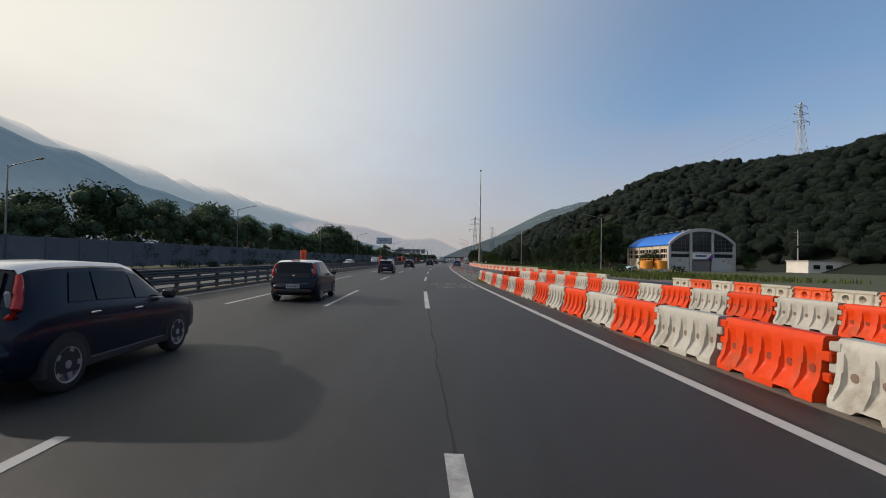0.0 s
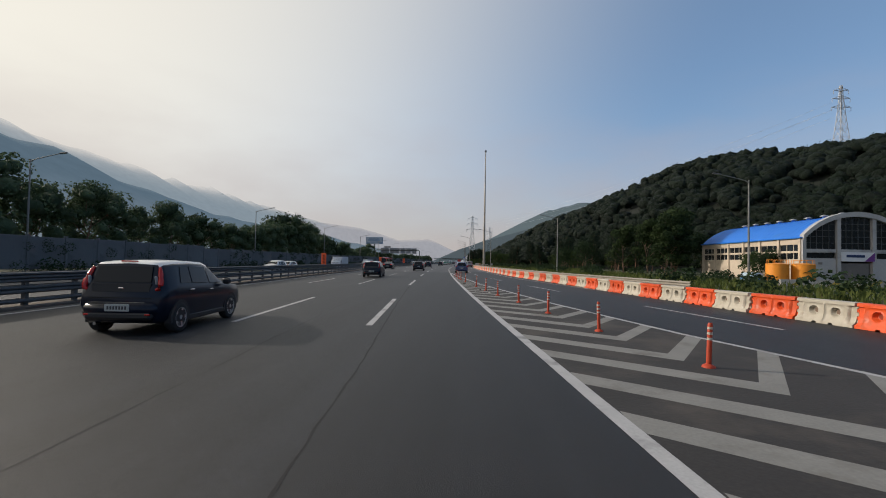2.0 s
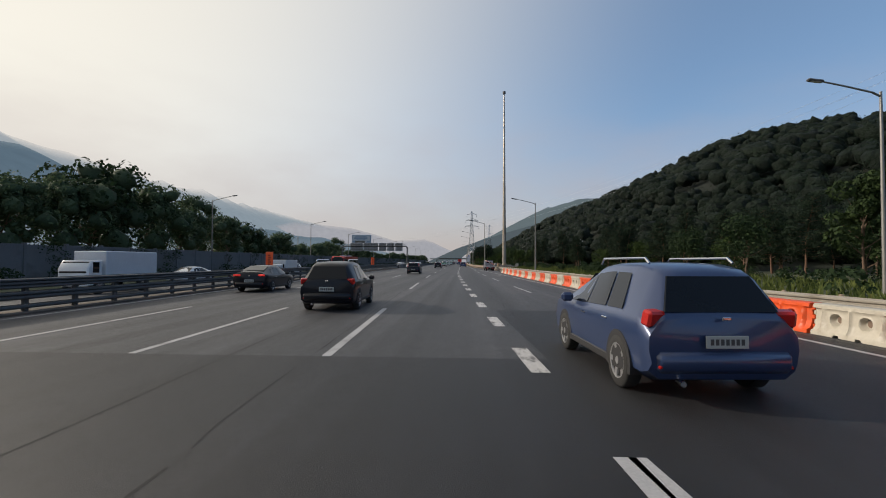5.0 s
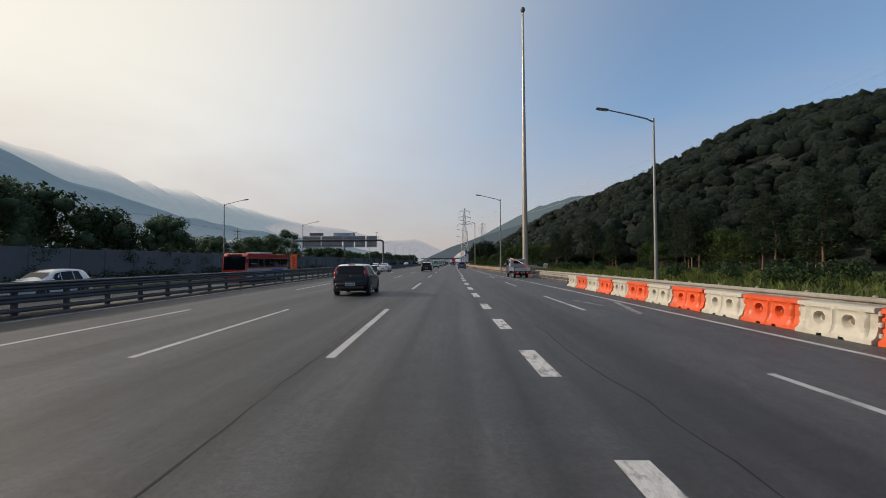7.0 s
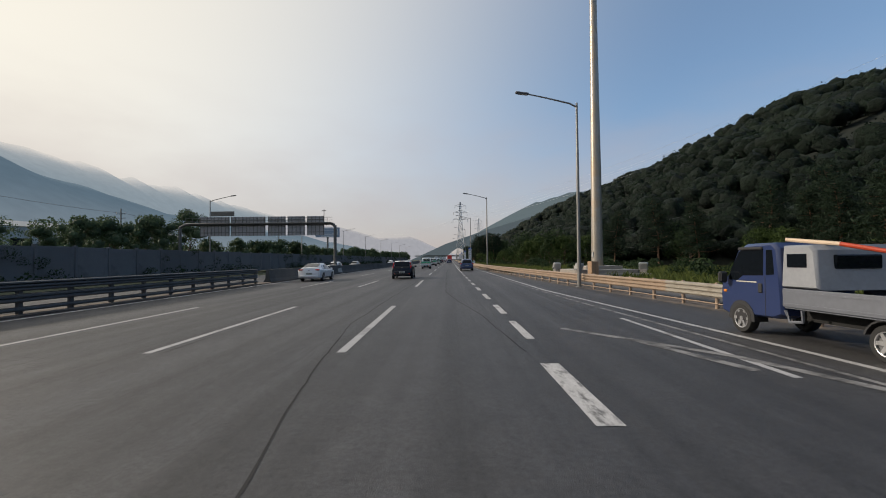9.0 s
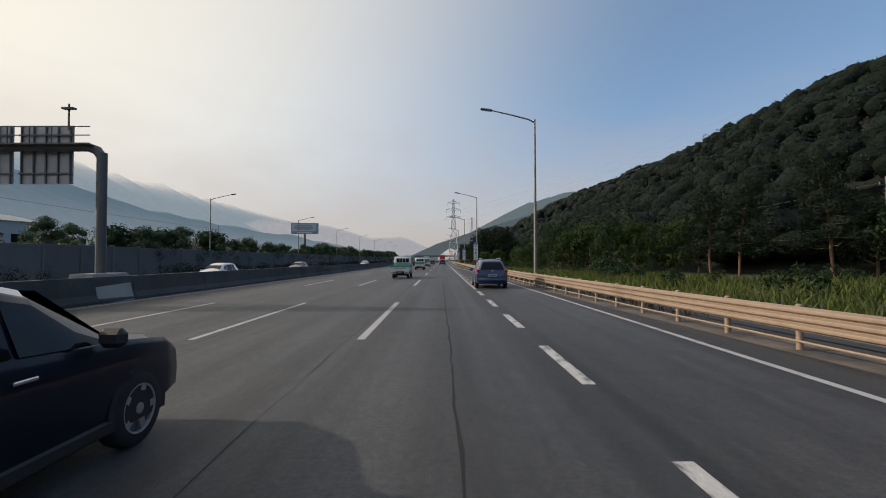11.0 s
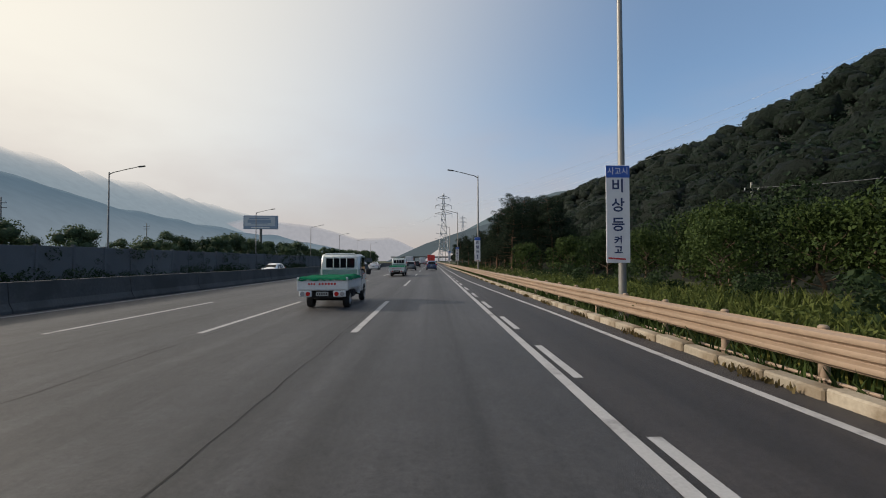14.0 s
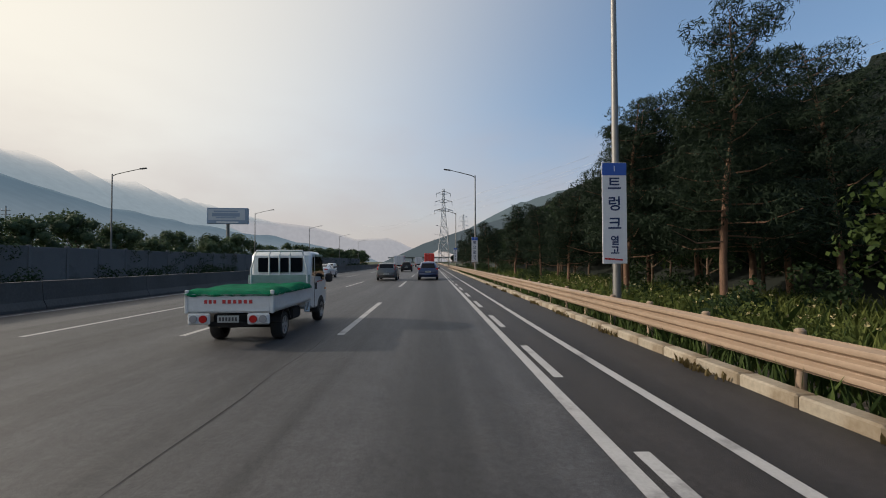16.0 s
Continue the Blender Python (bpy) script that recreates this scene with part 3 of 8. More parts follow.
# the forested hill on the right
RIDGE = [(-400, 22), (-200, 26), (0, 38), (100, 51), (200, 61), (300, 67), (400, 84), (425, 88), (450, 84), (478, 73), (502, 65), (525, 76), (540, 84), (560, 91), (620, 95), (760, 91), (950, 88), (1200, 82), (1500, 77), (2100, 30)]
CREST = [(-200, 239), (0, 234), (100, 228), (200, 225), (300, 223), (400, 213), (500, 232), (620, 238), (1500, 237)]
TOE = [(-400, 135), (100, 105), (170, 84), (230, 62), (265, 50), (290, 31), (320, 24), (380, 22), (700, 24), (1000, 30), (1500, 60), (2100, 90)]


def hill_z(x, y):
    toe, top = along(TOE, y), along(RIDGE, y)
    u = (x - toe) / (along(CREST, y) - toe)
    if u <= 0:
        return -0.3
    z = top * (1 - (1 - min(u, 1)) ** 1.34) if u < 1 else top * max(0.0, 1 - ((u - 1) * 0.75) ** 2)
    z += max(0.0, u * (1 - u)) * 33 * noise.noise(Vector((x * 0.006, y * 0.011, 21)))
    z += min(1, u * 3) * 6 * (noise.noise(Vector((x * 0.012, y * 0.010, 3))) + 0.5 * noise.noise(Vector((x * 0.04, y * 0.035, 8))))
    return max(z, -0.3)


s = Shape()
hy = list(np.arange(-300, 1000, 20)) + list(np.arange(1000, 2101, 60))
hx = np.linspace(0, 1, 26)
s.loft([[(along(TOE, y) - 2 + q * 380, y, hill_z(along(TOE, y) - 2 + q * 380, y) - 0.4 - 1.5 * (q > 0)) for q in hx] for y in hy], closed=False)
# ground colour darkened to stand for shade in the gaps between crowns
hill = solid("hill", s, material("shaded_forest_floor", (0.005, 0.009, 0.0045), rough=1.0, vary=0.4, scale=0.05, fine=0.6, bump=0.3), "steep hill covered with dark green forest", "hill", kind="structure", smooth=True)


def leaf_cloud(name, centres, sizes, count, card, mat, seed, squash=0.85, up=0.25, slim=0.62):
    """Many leaf clumps as bent cards on lumpy crowns; one mesh."""
    rng = np.random.default_rng(seed)
    n = len(centres)
    c = np.repeat(np.asarray(centres, float), count, 0)
    r = np.repeat(np.asarray(sizes, float), count)
    d = rng.normal(size=(n * count, 3))
    d[:, 2] += up
    d /= np.linalg.norm(d, axis=1)[:, None]
    lump = 1 + 0.22 * np.sin(d[:, 0] * 5 + c[:, 0]) * np.sin(d[:, 1] * 5 + c[:, 1]) + rng.normal(0, 0.07, n * count)
    p = c + d * (r * lump)[:, None] * np.array([1, 1, squash])
    nrm = d + rng.normal(0, 0.55, d.shape)
    nrm /= np.linalg.norm(nrm, axis=1)[:, None]
    t = np.cross(nrm, rng.normal(size=d.shape))
    t /= np.linalg.norm(t, axis=1)[:, None]
    b = np.cross(nrm, t)
    w = (card * r / np.mean(sizes) * rng.uniform(0.6, 1.3, n * count))[:, None]
    tip = p + t * w
    base = p - t * w
    side = b * w * slim
    verts = np.stack([base, p + side + nrm * w * 0.15, tip, p - side + nrm * w * 0.15], 1).reshape(-1, 3)
    me = bpy.data.meshes.new(name)
    k = n * count
    me.vertices.add(4 * k)
    me.vertices.foreach_set("co", verts.ravel())
    me.loops.add(4 * k)
    me.loops.foreach_set("vertex_index", np.arange(4 * k, dtype=np.int32))
    me.polygons.add(k)
    me.polygons.foreach_set("loop_start", np.arange(0, 4 * k, 4, dtype=np.int32))
    me.update(calc_edges=True)
    me.materials.append(mat)
    return me


rng = np.random.default_rng(5)
centres, sizes = [], []
for _ in range(7400):
    y = 90 + 1250 * rng.random() ** 1.5
    toe = along(TOE, y)
    u = rng.random() ** 0.9
    x = toe + 6 + u * (250 - toe)
    r = rng.uniform(1.7, 3.6) * (1 + y / 1300)
    centres.append((x, y, hill_z(x, y) + r * 0.45))
    sizes.append(r)
for q in range(1000):
    y = -150 + 1.35 * q
    x = 215 + rng.uniform(0, 40)
    r = rng.uniform(1.8, 3.8)
    centres.append((x, y, hill_z(x, y) + r * 0.6))
    sizes.append(r)
for q in range(900):
    y = 150 + 280 * rng.random()
    x = along(TOE, y) + 3 + 42 * rng.random() ** 1.4
    r = rng.uniform(1.8, 3.2)
    centres.append((x, y, hill_z(x, y) + r * 0.5))
    sizes.append(r)
centres, sizes = np.array(centres), np.array(sizes)
front = np.array([c[1] < 400 and c[0] < along(TOE, c[1]) + 80 for c in centres])
middle = (centres[:, 1] < 430) & ~front


def lumpy_crowns(name, centres, sizes, mat, seed, fill=0.74, cuts=2):
    """Uneven rounded crowns, one mesh."""
    g = np.random.default_rng(seed)
    bm = bmesh.new()
    bmesh.ops.create_icosphere(bm, subdivisions=cuts, radius=1.0)
    ball, tri = np.array([v.co[:] for v in bm.verts]), np.array([[v.index for v in f.verts] for f in bm.faces])
    bm.free()
    n, k = len(centres), len(ball)
    lump = 1 + 0.16 * np.sin(4 * ball[None, :, 0] + g.uniform(0, 6, (n, 1))) * np.sin(4 * ball[None, :, 1] + g.uniform(0, 6, (n, 1))) + g.normal(0, 0.13, (n, k))
    verts = centres[:, None, :] + ball[None] * (lump * sizes[:, None] * fill)[:, :, None] * np.array([1, 1, 0.85])
    faces = (tri[None] + (np.arange(n) * k)[:, None, None]).reshape(-1)
    me = bpy.data.meshes.new(name)
    me.vertices.add(n * k)
    me.vertices.foreach_set("co", verts.ravel())
    me.loops.add(len(faces))
    me.loops.foreach_set("vertex_index", faces.astype(np.int32))
    me.polygons.add(len(faces) // 3)
    me.polygons.foreach_set("loop_start", np.arange(0, len(faces), 3, dtype=np.int32))
    me.update(calc_edges=True)
    me.shade_smooth()
    me.materials.append(mat)
    return me


for pick, count, card, seed in ((front, 120, 0.20, 1), (middle, 60, 0.27, 3), (~front & ~middle, 30, 0.42, 2)):
    ob = new("hill_trees", leaf_cloud("hill_trees", centres[pick], sizes[pick] * (1.0 if seed == 1 else 0.94), count, card, HILL_LEAF, seed))
    tagged(ob, "dense dark green broadleaf forest on the hillside", "forest", kind="stuff")
    # dark inner masses that give the leaf cards painted shade behind them
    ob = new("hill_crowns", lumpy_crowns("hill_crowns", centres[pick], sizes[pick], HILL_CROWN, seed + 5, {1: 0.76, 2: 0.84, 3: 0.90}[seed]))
    tagged(ob, "rounded inner tree crowns on the hillside, darkened as leaf shade", "forest", kind="stuff")


def range_of_hills(name, points, depth, mat, label, seed, rough):
    """A far mountain range with its crest through (x, y, z) points."""
    s = Shape()
    rows = []
    ys = [q[1] for q in points]
    for y in np.linspace(ys[0], ys[-1], 150):
        x, z = along([(q[1], q[0]) for q in points], y), along([(q[1], q[2]) for q in points], y)
        z += rough * (noise.noise(Vector((y * 0.004, seed, 0))) + 0.4 * noise.noise(Vector((y * 0.009, seed, 4))))
        row = []
        for j in range(9):
            f = j / 8
            row.append((x + depth * (1 - f), y, z * f ** 0.8 + (0.15 * rough * noise.noise(Vector((y * 0.01, f * 4, seed))) if 0 < f < 1 else 0)))
        row.append((x - depth, y, -20))
        rows.append(row)
    s.loft(rows, closed=False)
    ob = solid(name, s, mat, label, "mountain", kind="structure", smooth=True)
    rise = ob.data.attributes.new("rise", "FLOAT", "POINT")
    rise.data.foreach_set("value", np.tile(np.array([j / 8 for j in range(9)] + [0.0], dtype=np.float32), len(rows)))
    return ob


# far slopes: distance haze is painted into the base colour and the glow
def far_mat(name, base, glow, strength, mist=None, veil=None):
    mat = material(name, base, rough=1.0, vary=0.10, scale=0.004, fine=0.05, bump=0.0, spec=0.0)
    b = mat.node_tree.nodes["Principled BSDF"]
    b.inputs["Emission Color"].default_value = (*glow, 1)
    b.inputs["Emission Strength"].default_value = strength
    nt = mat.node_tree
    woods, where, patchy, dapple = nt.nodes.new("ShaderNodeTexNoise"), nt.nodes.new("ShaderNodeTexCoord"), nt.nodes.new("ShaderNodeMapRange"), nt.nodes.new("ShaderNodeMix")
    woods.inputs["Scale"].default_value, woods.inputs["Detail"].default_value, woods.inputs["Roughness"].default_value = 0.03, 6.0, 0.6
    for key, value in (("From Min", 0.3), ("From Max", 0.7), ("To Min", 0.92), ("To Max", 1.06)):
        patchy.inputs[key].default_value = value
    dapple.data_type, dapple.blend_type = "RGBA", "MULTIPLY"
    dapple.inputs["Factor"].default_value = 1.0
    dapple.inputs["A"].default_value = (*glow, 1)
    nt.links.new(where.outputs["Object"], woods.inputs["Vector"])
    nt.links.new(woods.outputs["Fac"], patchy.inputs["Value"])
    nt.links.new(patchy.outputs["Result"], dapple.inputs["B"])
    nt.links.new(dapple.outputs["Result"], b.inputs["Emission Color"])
    # mist painted as a second glow colour, blended in with height
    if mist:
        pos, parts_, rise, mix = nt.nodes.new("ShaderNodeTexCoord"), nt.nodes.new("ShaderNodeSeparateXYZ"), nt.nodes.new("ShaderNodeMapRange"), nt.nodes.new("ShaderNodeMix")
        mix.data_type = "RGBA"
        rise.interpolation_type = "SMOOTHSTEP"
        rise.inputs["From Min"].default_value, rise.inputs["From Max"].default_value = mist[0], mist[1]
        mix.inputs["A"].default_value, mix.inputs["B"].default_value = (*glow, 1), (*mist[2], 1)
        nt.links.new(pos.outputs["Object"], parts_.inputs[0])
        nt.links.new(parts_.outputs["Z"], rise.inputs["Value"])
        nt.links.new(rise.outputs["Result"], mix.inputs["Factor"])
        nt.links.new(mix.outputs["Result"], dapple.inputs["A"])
    if veil:
        # mist on the crest, imitated by fading the slope upwards into the sky, unevenly
        nt = mat.node_tree
        up, puff, spot = nt.nodes.new("ShaderNodeAttribute"), nt.nodes.new("ShaderNodeTexNoise"), nt.nodes.new("ShaderNodeTexCoord")
        up.attribute_name = "rise"
        puff.inputs["Scale"].default_value, puff.inputs["Detail"].default_value = veil[2], 5.0
        total, fade = nt.nodes.new("ShaderNodeMath"), nt.nodes.new("ShaderNodeMapRange")
        total.operation = "MULTIPLY_ADD"
        total.inputs[1].default_value = veil[3]
        fade.interpolation_type = "SMOOTHSTEP"
        for key, value in (("From Min", veil[0]), ("From Max", veil[1]), ("To Min", 0.0), ("To Max", 1.0)):
            fade.inputs[key].default_value = value
        through_, layer = nt.nodes.new("ShaderNodeBsdfTransparent"), nt.nodes.new("ShaderNodeMixShader")
        nt.links.new(spot.outputs["Object"], puff.inputs["Vector"])
        nt.links.new(puff.outputs["Fac"], total.inputs[0])
        nt.links.new(up.outputs["Fac"], total.inputs[2])
        nt.links.new(total.outputs[0], fade.inputs["Value"])
        nt.links.new(fade.outputs["Result"], layer.inputs["Fac"])
        nt.links.new(b.outputs["BSDF"], layer.inputs[1])
        nt.links.new(through_.outputs["BSDF"], layer.inputs[2])
        nt.links.new(layer.outputs["Shader"], nt.nodes["Material Output"].inputs["Surface"])
    return mat


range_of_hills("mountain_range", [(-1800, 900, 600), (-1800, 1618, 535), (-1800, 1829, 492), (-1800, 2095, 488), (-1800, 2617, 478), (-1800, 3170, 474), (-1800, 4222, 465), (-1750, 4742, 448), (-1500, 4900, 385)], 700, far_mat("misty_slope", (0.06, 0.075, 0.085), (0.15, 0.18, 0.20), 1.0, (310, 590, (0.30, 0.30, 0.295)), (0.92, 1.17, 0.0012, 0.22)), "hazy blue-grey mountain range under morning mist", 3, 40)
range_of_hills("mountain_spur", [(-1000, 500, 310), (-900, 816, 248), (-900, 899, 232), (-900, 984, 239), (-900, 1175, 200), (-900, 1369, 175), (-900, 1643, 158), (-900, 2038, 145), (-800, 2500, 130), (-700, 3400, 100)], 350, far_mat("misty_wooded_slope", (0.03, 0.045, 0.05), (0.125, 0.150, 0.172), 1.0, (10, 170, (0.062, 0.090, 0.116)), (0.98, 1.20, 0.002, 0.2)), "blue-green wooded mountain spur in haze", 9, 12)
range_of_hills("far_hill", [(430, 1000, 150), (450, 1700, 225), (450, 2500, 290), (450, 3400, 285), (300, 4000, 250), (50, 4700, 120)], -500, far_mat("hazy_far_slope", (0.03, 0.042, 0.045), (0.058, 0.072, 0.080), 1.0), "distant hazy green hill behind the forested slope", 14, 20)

# palest ridge: thicker haze put into its glow
range_of_hills("far_ridge", [(-1750, 3250, 100), (-1550, 3480, 235), (-1365, 3700, 325), (-1150, 3830, 300), (-930, 3950, 280), (-613, 4100, 192), (-370, 4300, 210), (-130, 4550, 112), (60, 4750, 50)], 120, far_mat("hazed_slope", (0.06, 0.07, 0.08), (0.235, 0.232, 0.245), 1.0, None, (0.90, 1.16, 0.0012, 0.22)), "mountain at the valley's end, paled by painted haze", 27, 14)


# ---- lettering ----
def lettering(name, text, size, m, mat, parent, sx=1.0, depth=0.002, spacing=1.0, bold=0.0):
    """Raised letters in the built-in font, as one mesh, centred at m, reading along its x with z up out of the face."""
    cu = bpy.data.curves.new(name, "FONT")
    cu.body, cu.size, cu.extrude, cu.offset = text, size, depth, bold
    cu.align_x, cu.align_y = "CENTER", "CENTER"
    cu.space_line = spacing
    ob = new(name, cu)
    bpy.context.view_layer.update()
    me = bpy.data.meshes.new_from_object(ob.evaluated_get(bpy.context.evaluated_depsgraph_get()))
    bpy.data.objects.remove(ob)
    me.materials.clear()
    me.materials.append(mat)
    ob = new(name, me)
    ob.parent = parent
    ob.matrix_basis = m @ Matrix.Diagonal((sx, 1, 1, 1))
    return ob


# warning written on the lane, and worn arrows
def on_road(off, y, z=0.006):
    return pose(bend(y) + off, y, z, 0, 0, heading(y))


TEXT_PAINT = material("rubbed_road_paint", (0.185, 0.18, 0.177), rough=0.75, vary=0.25, scale=2.5, fine=22, bump=0.1, stain=(0.08, 0.078, 0.077), stain_at=0.55)
lettering("road_lettering", "우합류", 1.0, on_road(1.82, 31.75) @ Matrix.Diagonal((1, 2.5, 1, 1)), TEXT_PAINT, road, 1.12, 0.0)
lettering("road_lettering", "주의", 1.0, on_road(1.9, 28.45) @ Matrix.Diagonal((1, 3.05, 1, 1)), TEXT_PAINT, road, 1.37, 0.0)


def stroke(s, pts, width, z=0.0065):
    for (a, b), (c, d) in zip(pts, pts[1:]):
        z += 0.0006
        p, q = Vector((bend(b) + a, b, z)), Vector((bend(d) + c, d, z))
        n = (q - p).cross(Vector((0, 0, 1))).normalized() * width / 2
        s.add([p - n, p + n, q + n, q - n], [(0, 1, 2, 3)])


WASHED = material("washed_out_road_paint", (0.055, 0.054, 0.054), rough=0.75, vary=0.3, scale=3.0, fine=24, bump=0.1, stain=(0.022, 0.0215, 0.0225), stain_at=0.5)
s = Shape()
s.add([(bend(38) + x, y, 0.0055) for x, y in ((0.58, 38.75), (1.72, 37.15), (1.52, 37.0), (1.44, 36.2), (1.28, 36.25), (1.18, 36.9), (1.05, 36.95))], [(0, 6, 5, 2, 1), (2, 5, 4, 3)])
part("lane_arrow", s, WASHED, road, "worn white merge arrow")
s = Shape()
stroke(s, [(0.70, 38.5), (1.18, 37.6), (1.46, 37.05)], 0.07, 0.0070)
stroke(s, [(1.02, 37.8), (1.22, 36.95)], 0.03, 0.0085)
part("lane_arrow", s, TEXT_PAINT, road, "brighter spine of the worn arrow")
for pts in ([(4.48, 266.0), (6.10, 265.8), (5.5, 262.4), (5.35, 261.3)], [(4.60, 265.5), (5.26, 262.3)]), ([(4.7, 198.7), (6.8, 195.5), (7.6, 193.0)], [(5.7, 197.3), (6.5, 194.5)]), ([(8.2, 167.2), (9.1, 167.4), (8.7, 165.0), (8.2, 162.5)], [(7.6, 167.6), (8.3, 163.0)]):
    s = Shape()
    for k, q in enumerate(pts):
        stroke(s, q, 0.2, 0.0065 + 0.0016 * k)
    part("lane_arrow", s, FADED, road, "almost worn away white merge arrow")


# ---- plastic barriers ----
def fluted_barrier(mat):
    """A water-filled barrier 2.1 m long: flared foot, five hollow flutes with dark discs as shaded drain holes,
    interlocking ends.
    """
    ob = thing("plastic_barrier", "", "barrier")
    L = 2.00
    rings = []
    prof = [(0.0, 0.27), (0.10, 0.27), (0.17, 0.25), (0.26, 0.205), (0.34, 0.178), (0.50, 0.15), (0.66, 0.142), (0.76, 0.137), (0.84, 0.13), (0.92, 0.12), (0.96, 0.09)]
    depth = {0.10: 0.012, 0.17: 0.055, 0.26: 0.072, 0.34: 0.080, 0.50: 0.055, 0.66: 0.045}
    cuts = [0.0] + [(k + f) / 5 for k in range(5) for f in (0.02, 0.19, 0.235, 0.28, 0.40, 0.60, 0.72, 0.765, 0.81)] + [1.0]
    for u in cuts:
        y, f = L * (u - 0.5), u * 5.0 % 1.0
        ring = []
        for side in (1, -1):
            pts = []
            for z, w in prof:
                half = 0.315 if z < 0.45 else 0.27
                flute = min(1.0, max(0.0, (half - abs(f - 0.5)) / 0.06))
                pts.append((side * (w - flute * depth.get(z, 0.0)), y, z + (0.07 if z == 0 and 0.15 < abs(y) / L < 0.32 else 0)))
            ring += pts if side == 1 else pts[::-1]
        rings.append(ring)
    s = Shape().loft(rings)
    for e in (1, -1):
        for z0, z1 in ((0.30, 0.44), (0.60, 0.75)) if e == 1 else ((0.16, 0.29), (0.45, 0.59), (0.76, 0.90)):
            part("lug", Shape().box((0, e * (L / 2 + 0.03), 0.88 * (z0 + z1) / 2), (0.285, 0.19, 0.88 * (z1 - z0)), bevel=0.018), mat, ob)
    s.v = [(x, y, z * 0.88) for x, y, z in s.v]
    part("body", s, mat, ob, smooth=35)
    for k in range(5):
        y = -L / 2 + L * (k + 0.5) / 5
        for side in (1, -1):
            # solid disc, its dark colour stands for the shade in the hole
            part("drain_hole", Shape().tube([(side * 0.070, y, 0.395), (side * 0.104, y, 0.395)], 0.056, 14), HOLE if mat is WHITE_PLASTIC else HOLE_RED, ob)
    return ob


# the same hole shade painted for orange plastic
HOLE_RED = material("shaded_orange_recess", (0.22, 0.03, 0.01), rough=0.8, vary=0.2)


def eyed_barrier(mat):
    """A shorter barrier 1.95 m long: two deep round eyes between bowed ribs, under a heavy top rail."""
    ob = thing("plastic_barrier", "", "barrier")
    L, H = 1.90, 0.86
    heights = [0.0, 0.10, 0.15, 0.21, 0.26, 0.30, 0.325, 0.35, 0.38, 0.42, 0.46, 0.50, 0.54, 0.57, 0.595, 0.62, 0.66, 0.71, 0.74, 0.83, H]
    across = sorted([-L / 2, -0.86, -0.79, -0.76, -0.73, -0.70, -0.66, -0.58, -0.07, -0.04, -0.01, 0.02, 0.05, 0.09, 0.58, 0.66, 0.70, 0.73, 0.76, 0.79, 0.86, L / 2, -0.28, -0.20, 0.20, 0.28] + [c + d for c in (-0.36, 0.36) for d in (-0.19, -0.155, -0.135, -0.115, -0.08, -0.04, 0.0, 0.04, 0.08, 0.115, 0.135, 0.155, 0.19)])
    ease = lambda v: min(1.0, max(0.0, v))

    def half_width(y, z):
        w = float(np.interp(z, (0, 0.11, 0.20, 0.36, 0.70, 0.74, 0.83, H), (0.265, 0.26, 0.205, 0.165, 0.150, 0.185, 0.180, 0.14)))
        if 0.13 < z < 0.73:
            bow = 0.055 * ((z - 0.44) / 0.3) ** 2
            for c, sign in ((-0.72, 1), (0.0, 1), (0.02, -1), (0.72, -1)):
                line = c + (bow * sign if abs(c) > 0.1 else 0.0)
                w += 0.030 * ease(1.4 - abs(y - line) / 0.030)
            if abs(y) > 0.76:
                w -= 0.045 * ease((abs(y) - 0.76) / 0.03)
            for c in (-0.36, 0.36):
                d = math.hypot(y - c, z - 0.46)
                w += 0.014 * ease(1 - abs(d - 0.165) / 0.03)
                w -= 0.120 * ease((0.150 - d) / 0.035)
        return w

    rings = []
    for y in across:
        foot = 0.065 if 0.20 < abs(y) < 0.36 else 0.0
        right = [(half_width(y, z), y, max(z, foot)) for z in heights]
        rings.append(right + [(-x, b_, z) for x, b_, z in reversed(right)])
    moulded = Shape().loft(rings)
    for e in (1, -1):
        for z in ((0.20, 0.46, 0.72) if e == 1 else (0.33, 0.59)):
            part("lug", Shape().box((0, e * (L / 2 + 0.02), z * 0.85), (0.24, 0.10, 0.105), bevel=0.02), mat, ob)
    moulded.v = [(x, y, z * 0.85) for x, y, z in moulded.v]
    part("body", moulded, mat, ob, smooth=45)
    for y in (-0.36, 0.36):
        for side in (1, -1):
            # disc at the bottom of the eye, coloured dark as its shade
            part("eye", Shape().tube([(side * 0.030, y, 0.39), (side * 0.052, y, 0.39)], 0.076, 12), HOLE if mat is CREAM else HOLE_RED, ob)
    return ob


TAGS = {"o": "bright orange water-filled plastic barrier on the asphalt", "w": "cream white water-filled plastic barrier, slightly dirty"}


def row_of(protos, path, pitch, group, first=0, tall=1.0, long=1.0, start=""):
    """Barriers end to end along a path of (offset, y) points."""
    pts = [Vector((bend(y) + o, y, 0)) for o, y in path]
    legs = [(q - p).length for p, q in zip(pts, pts[1:])]
    total, d, k = sum(legs), pitch / 2, 0
    while d < total - pitch / 2 + 0.2:
        r, i = d, 0
        while i < len(legs) - 1 and r > legs[i]:
            r -= legs[i]
            i += 1
        w = (pts[i + 1] - pts[i]).normalized()
        p = pts[i] + w * r
        kind = start[k] if k < len(start) else "ow"[(k + first) % 2]
        m = pose(p.x + random.uniform(-0.03, 0.03), p.y, 0.006, 0, 0, math.degrees(math.atan2(-w.x, w.y)) + random.uniform(-1.5, 1.5)) @ Matrix.Diagonal((1, long, tall, 1))
        tagged(copy_thing(protos[kind], m), TAGS[kind], "barrier", group)
        d += pitch
        k += 1


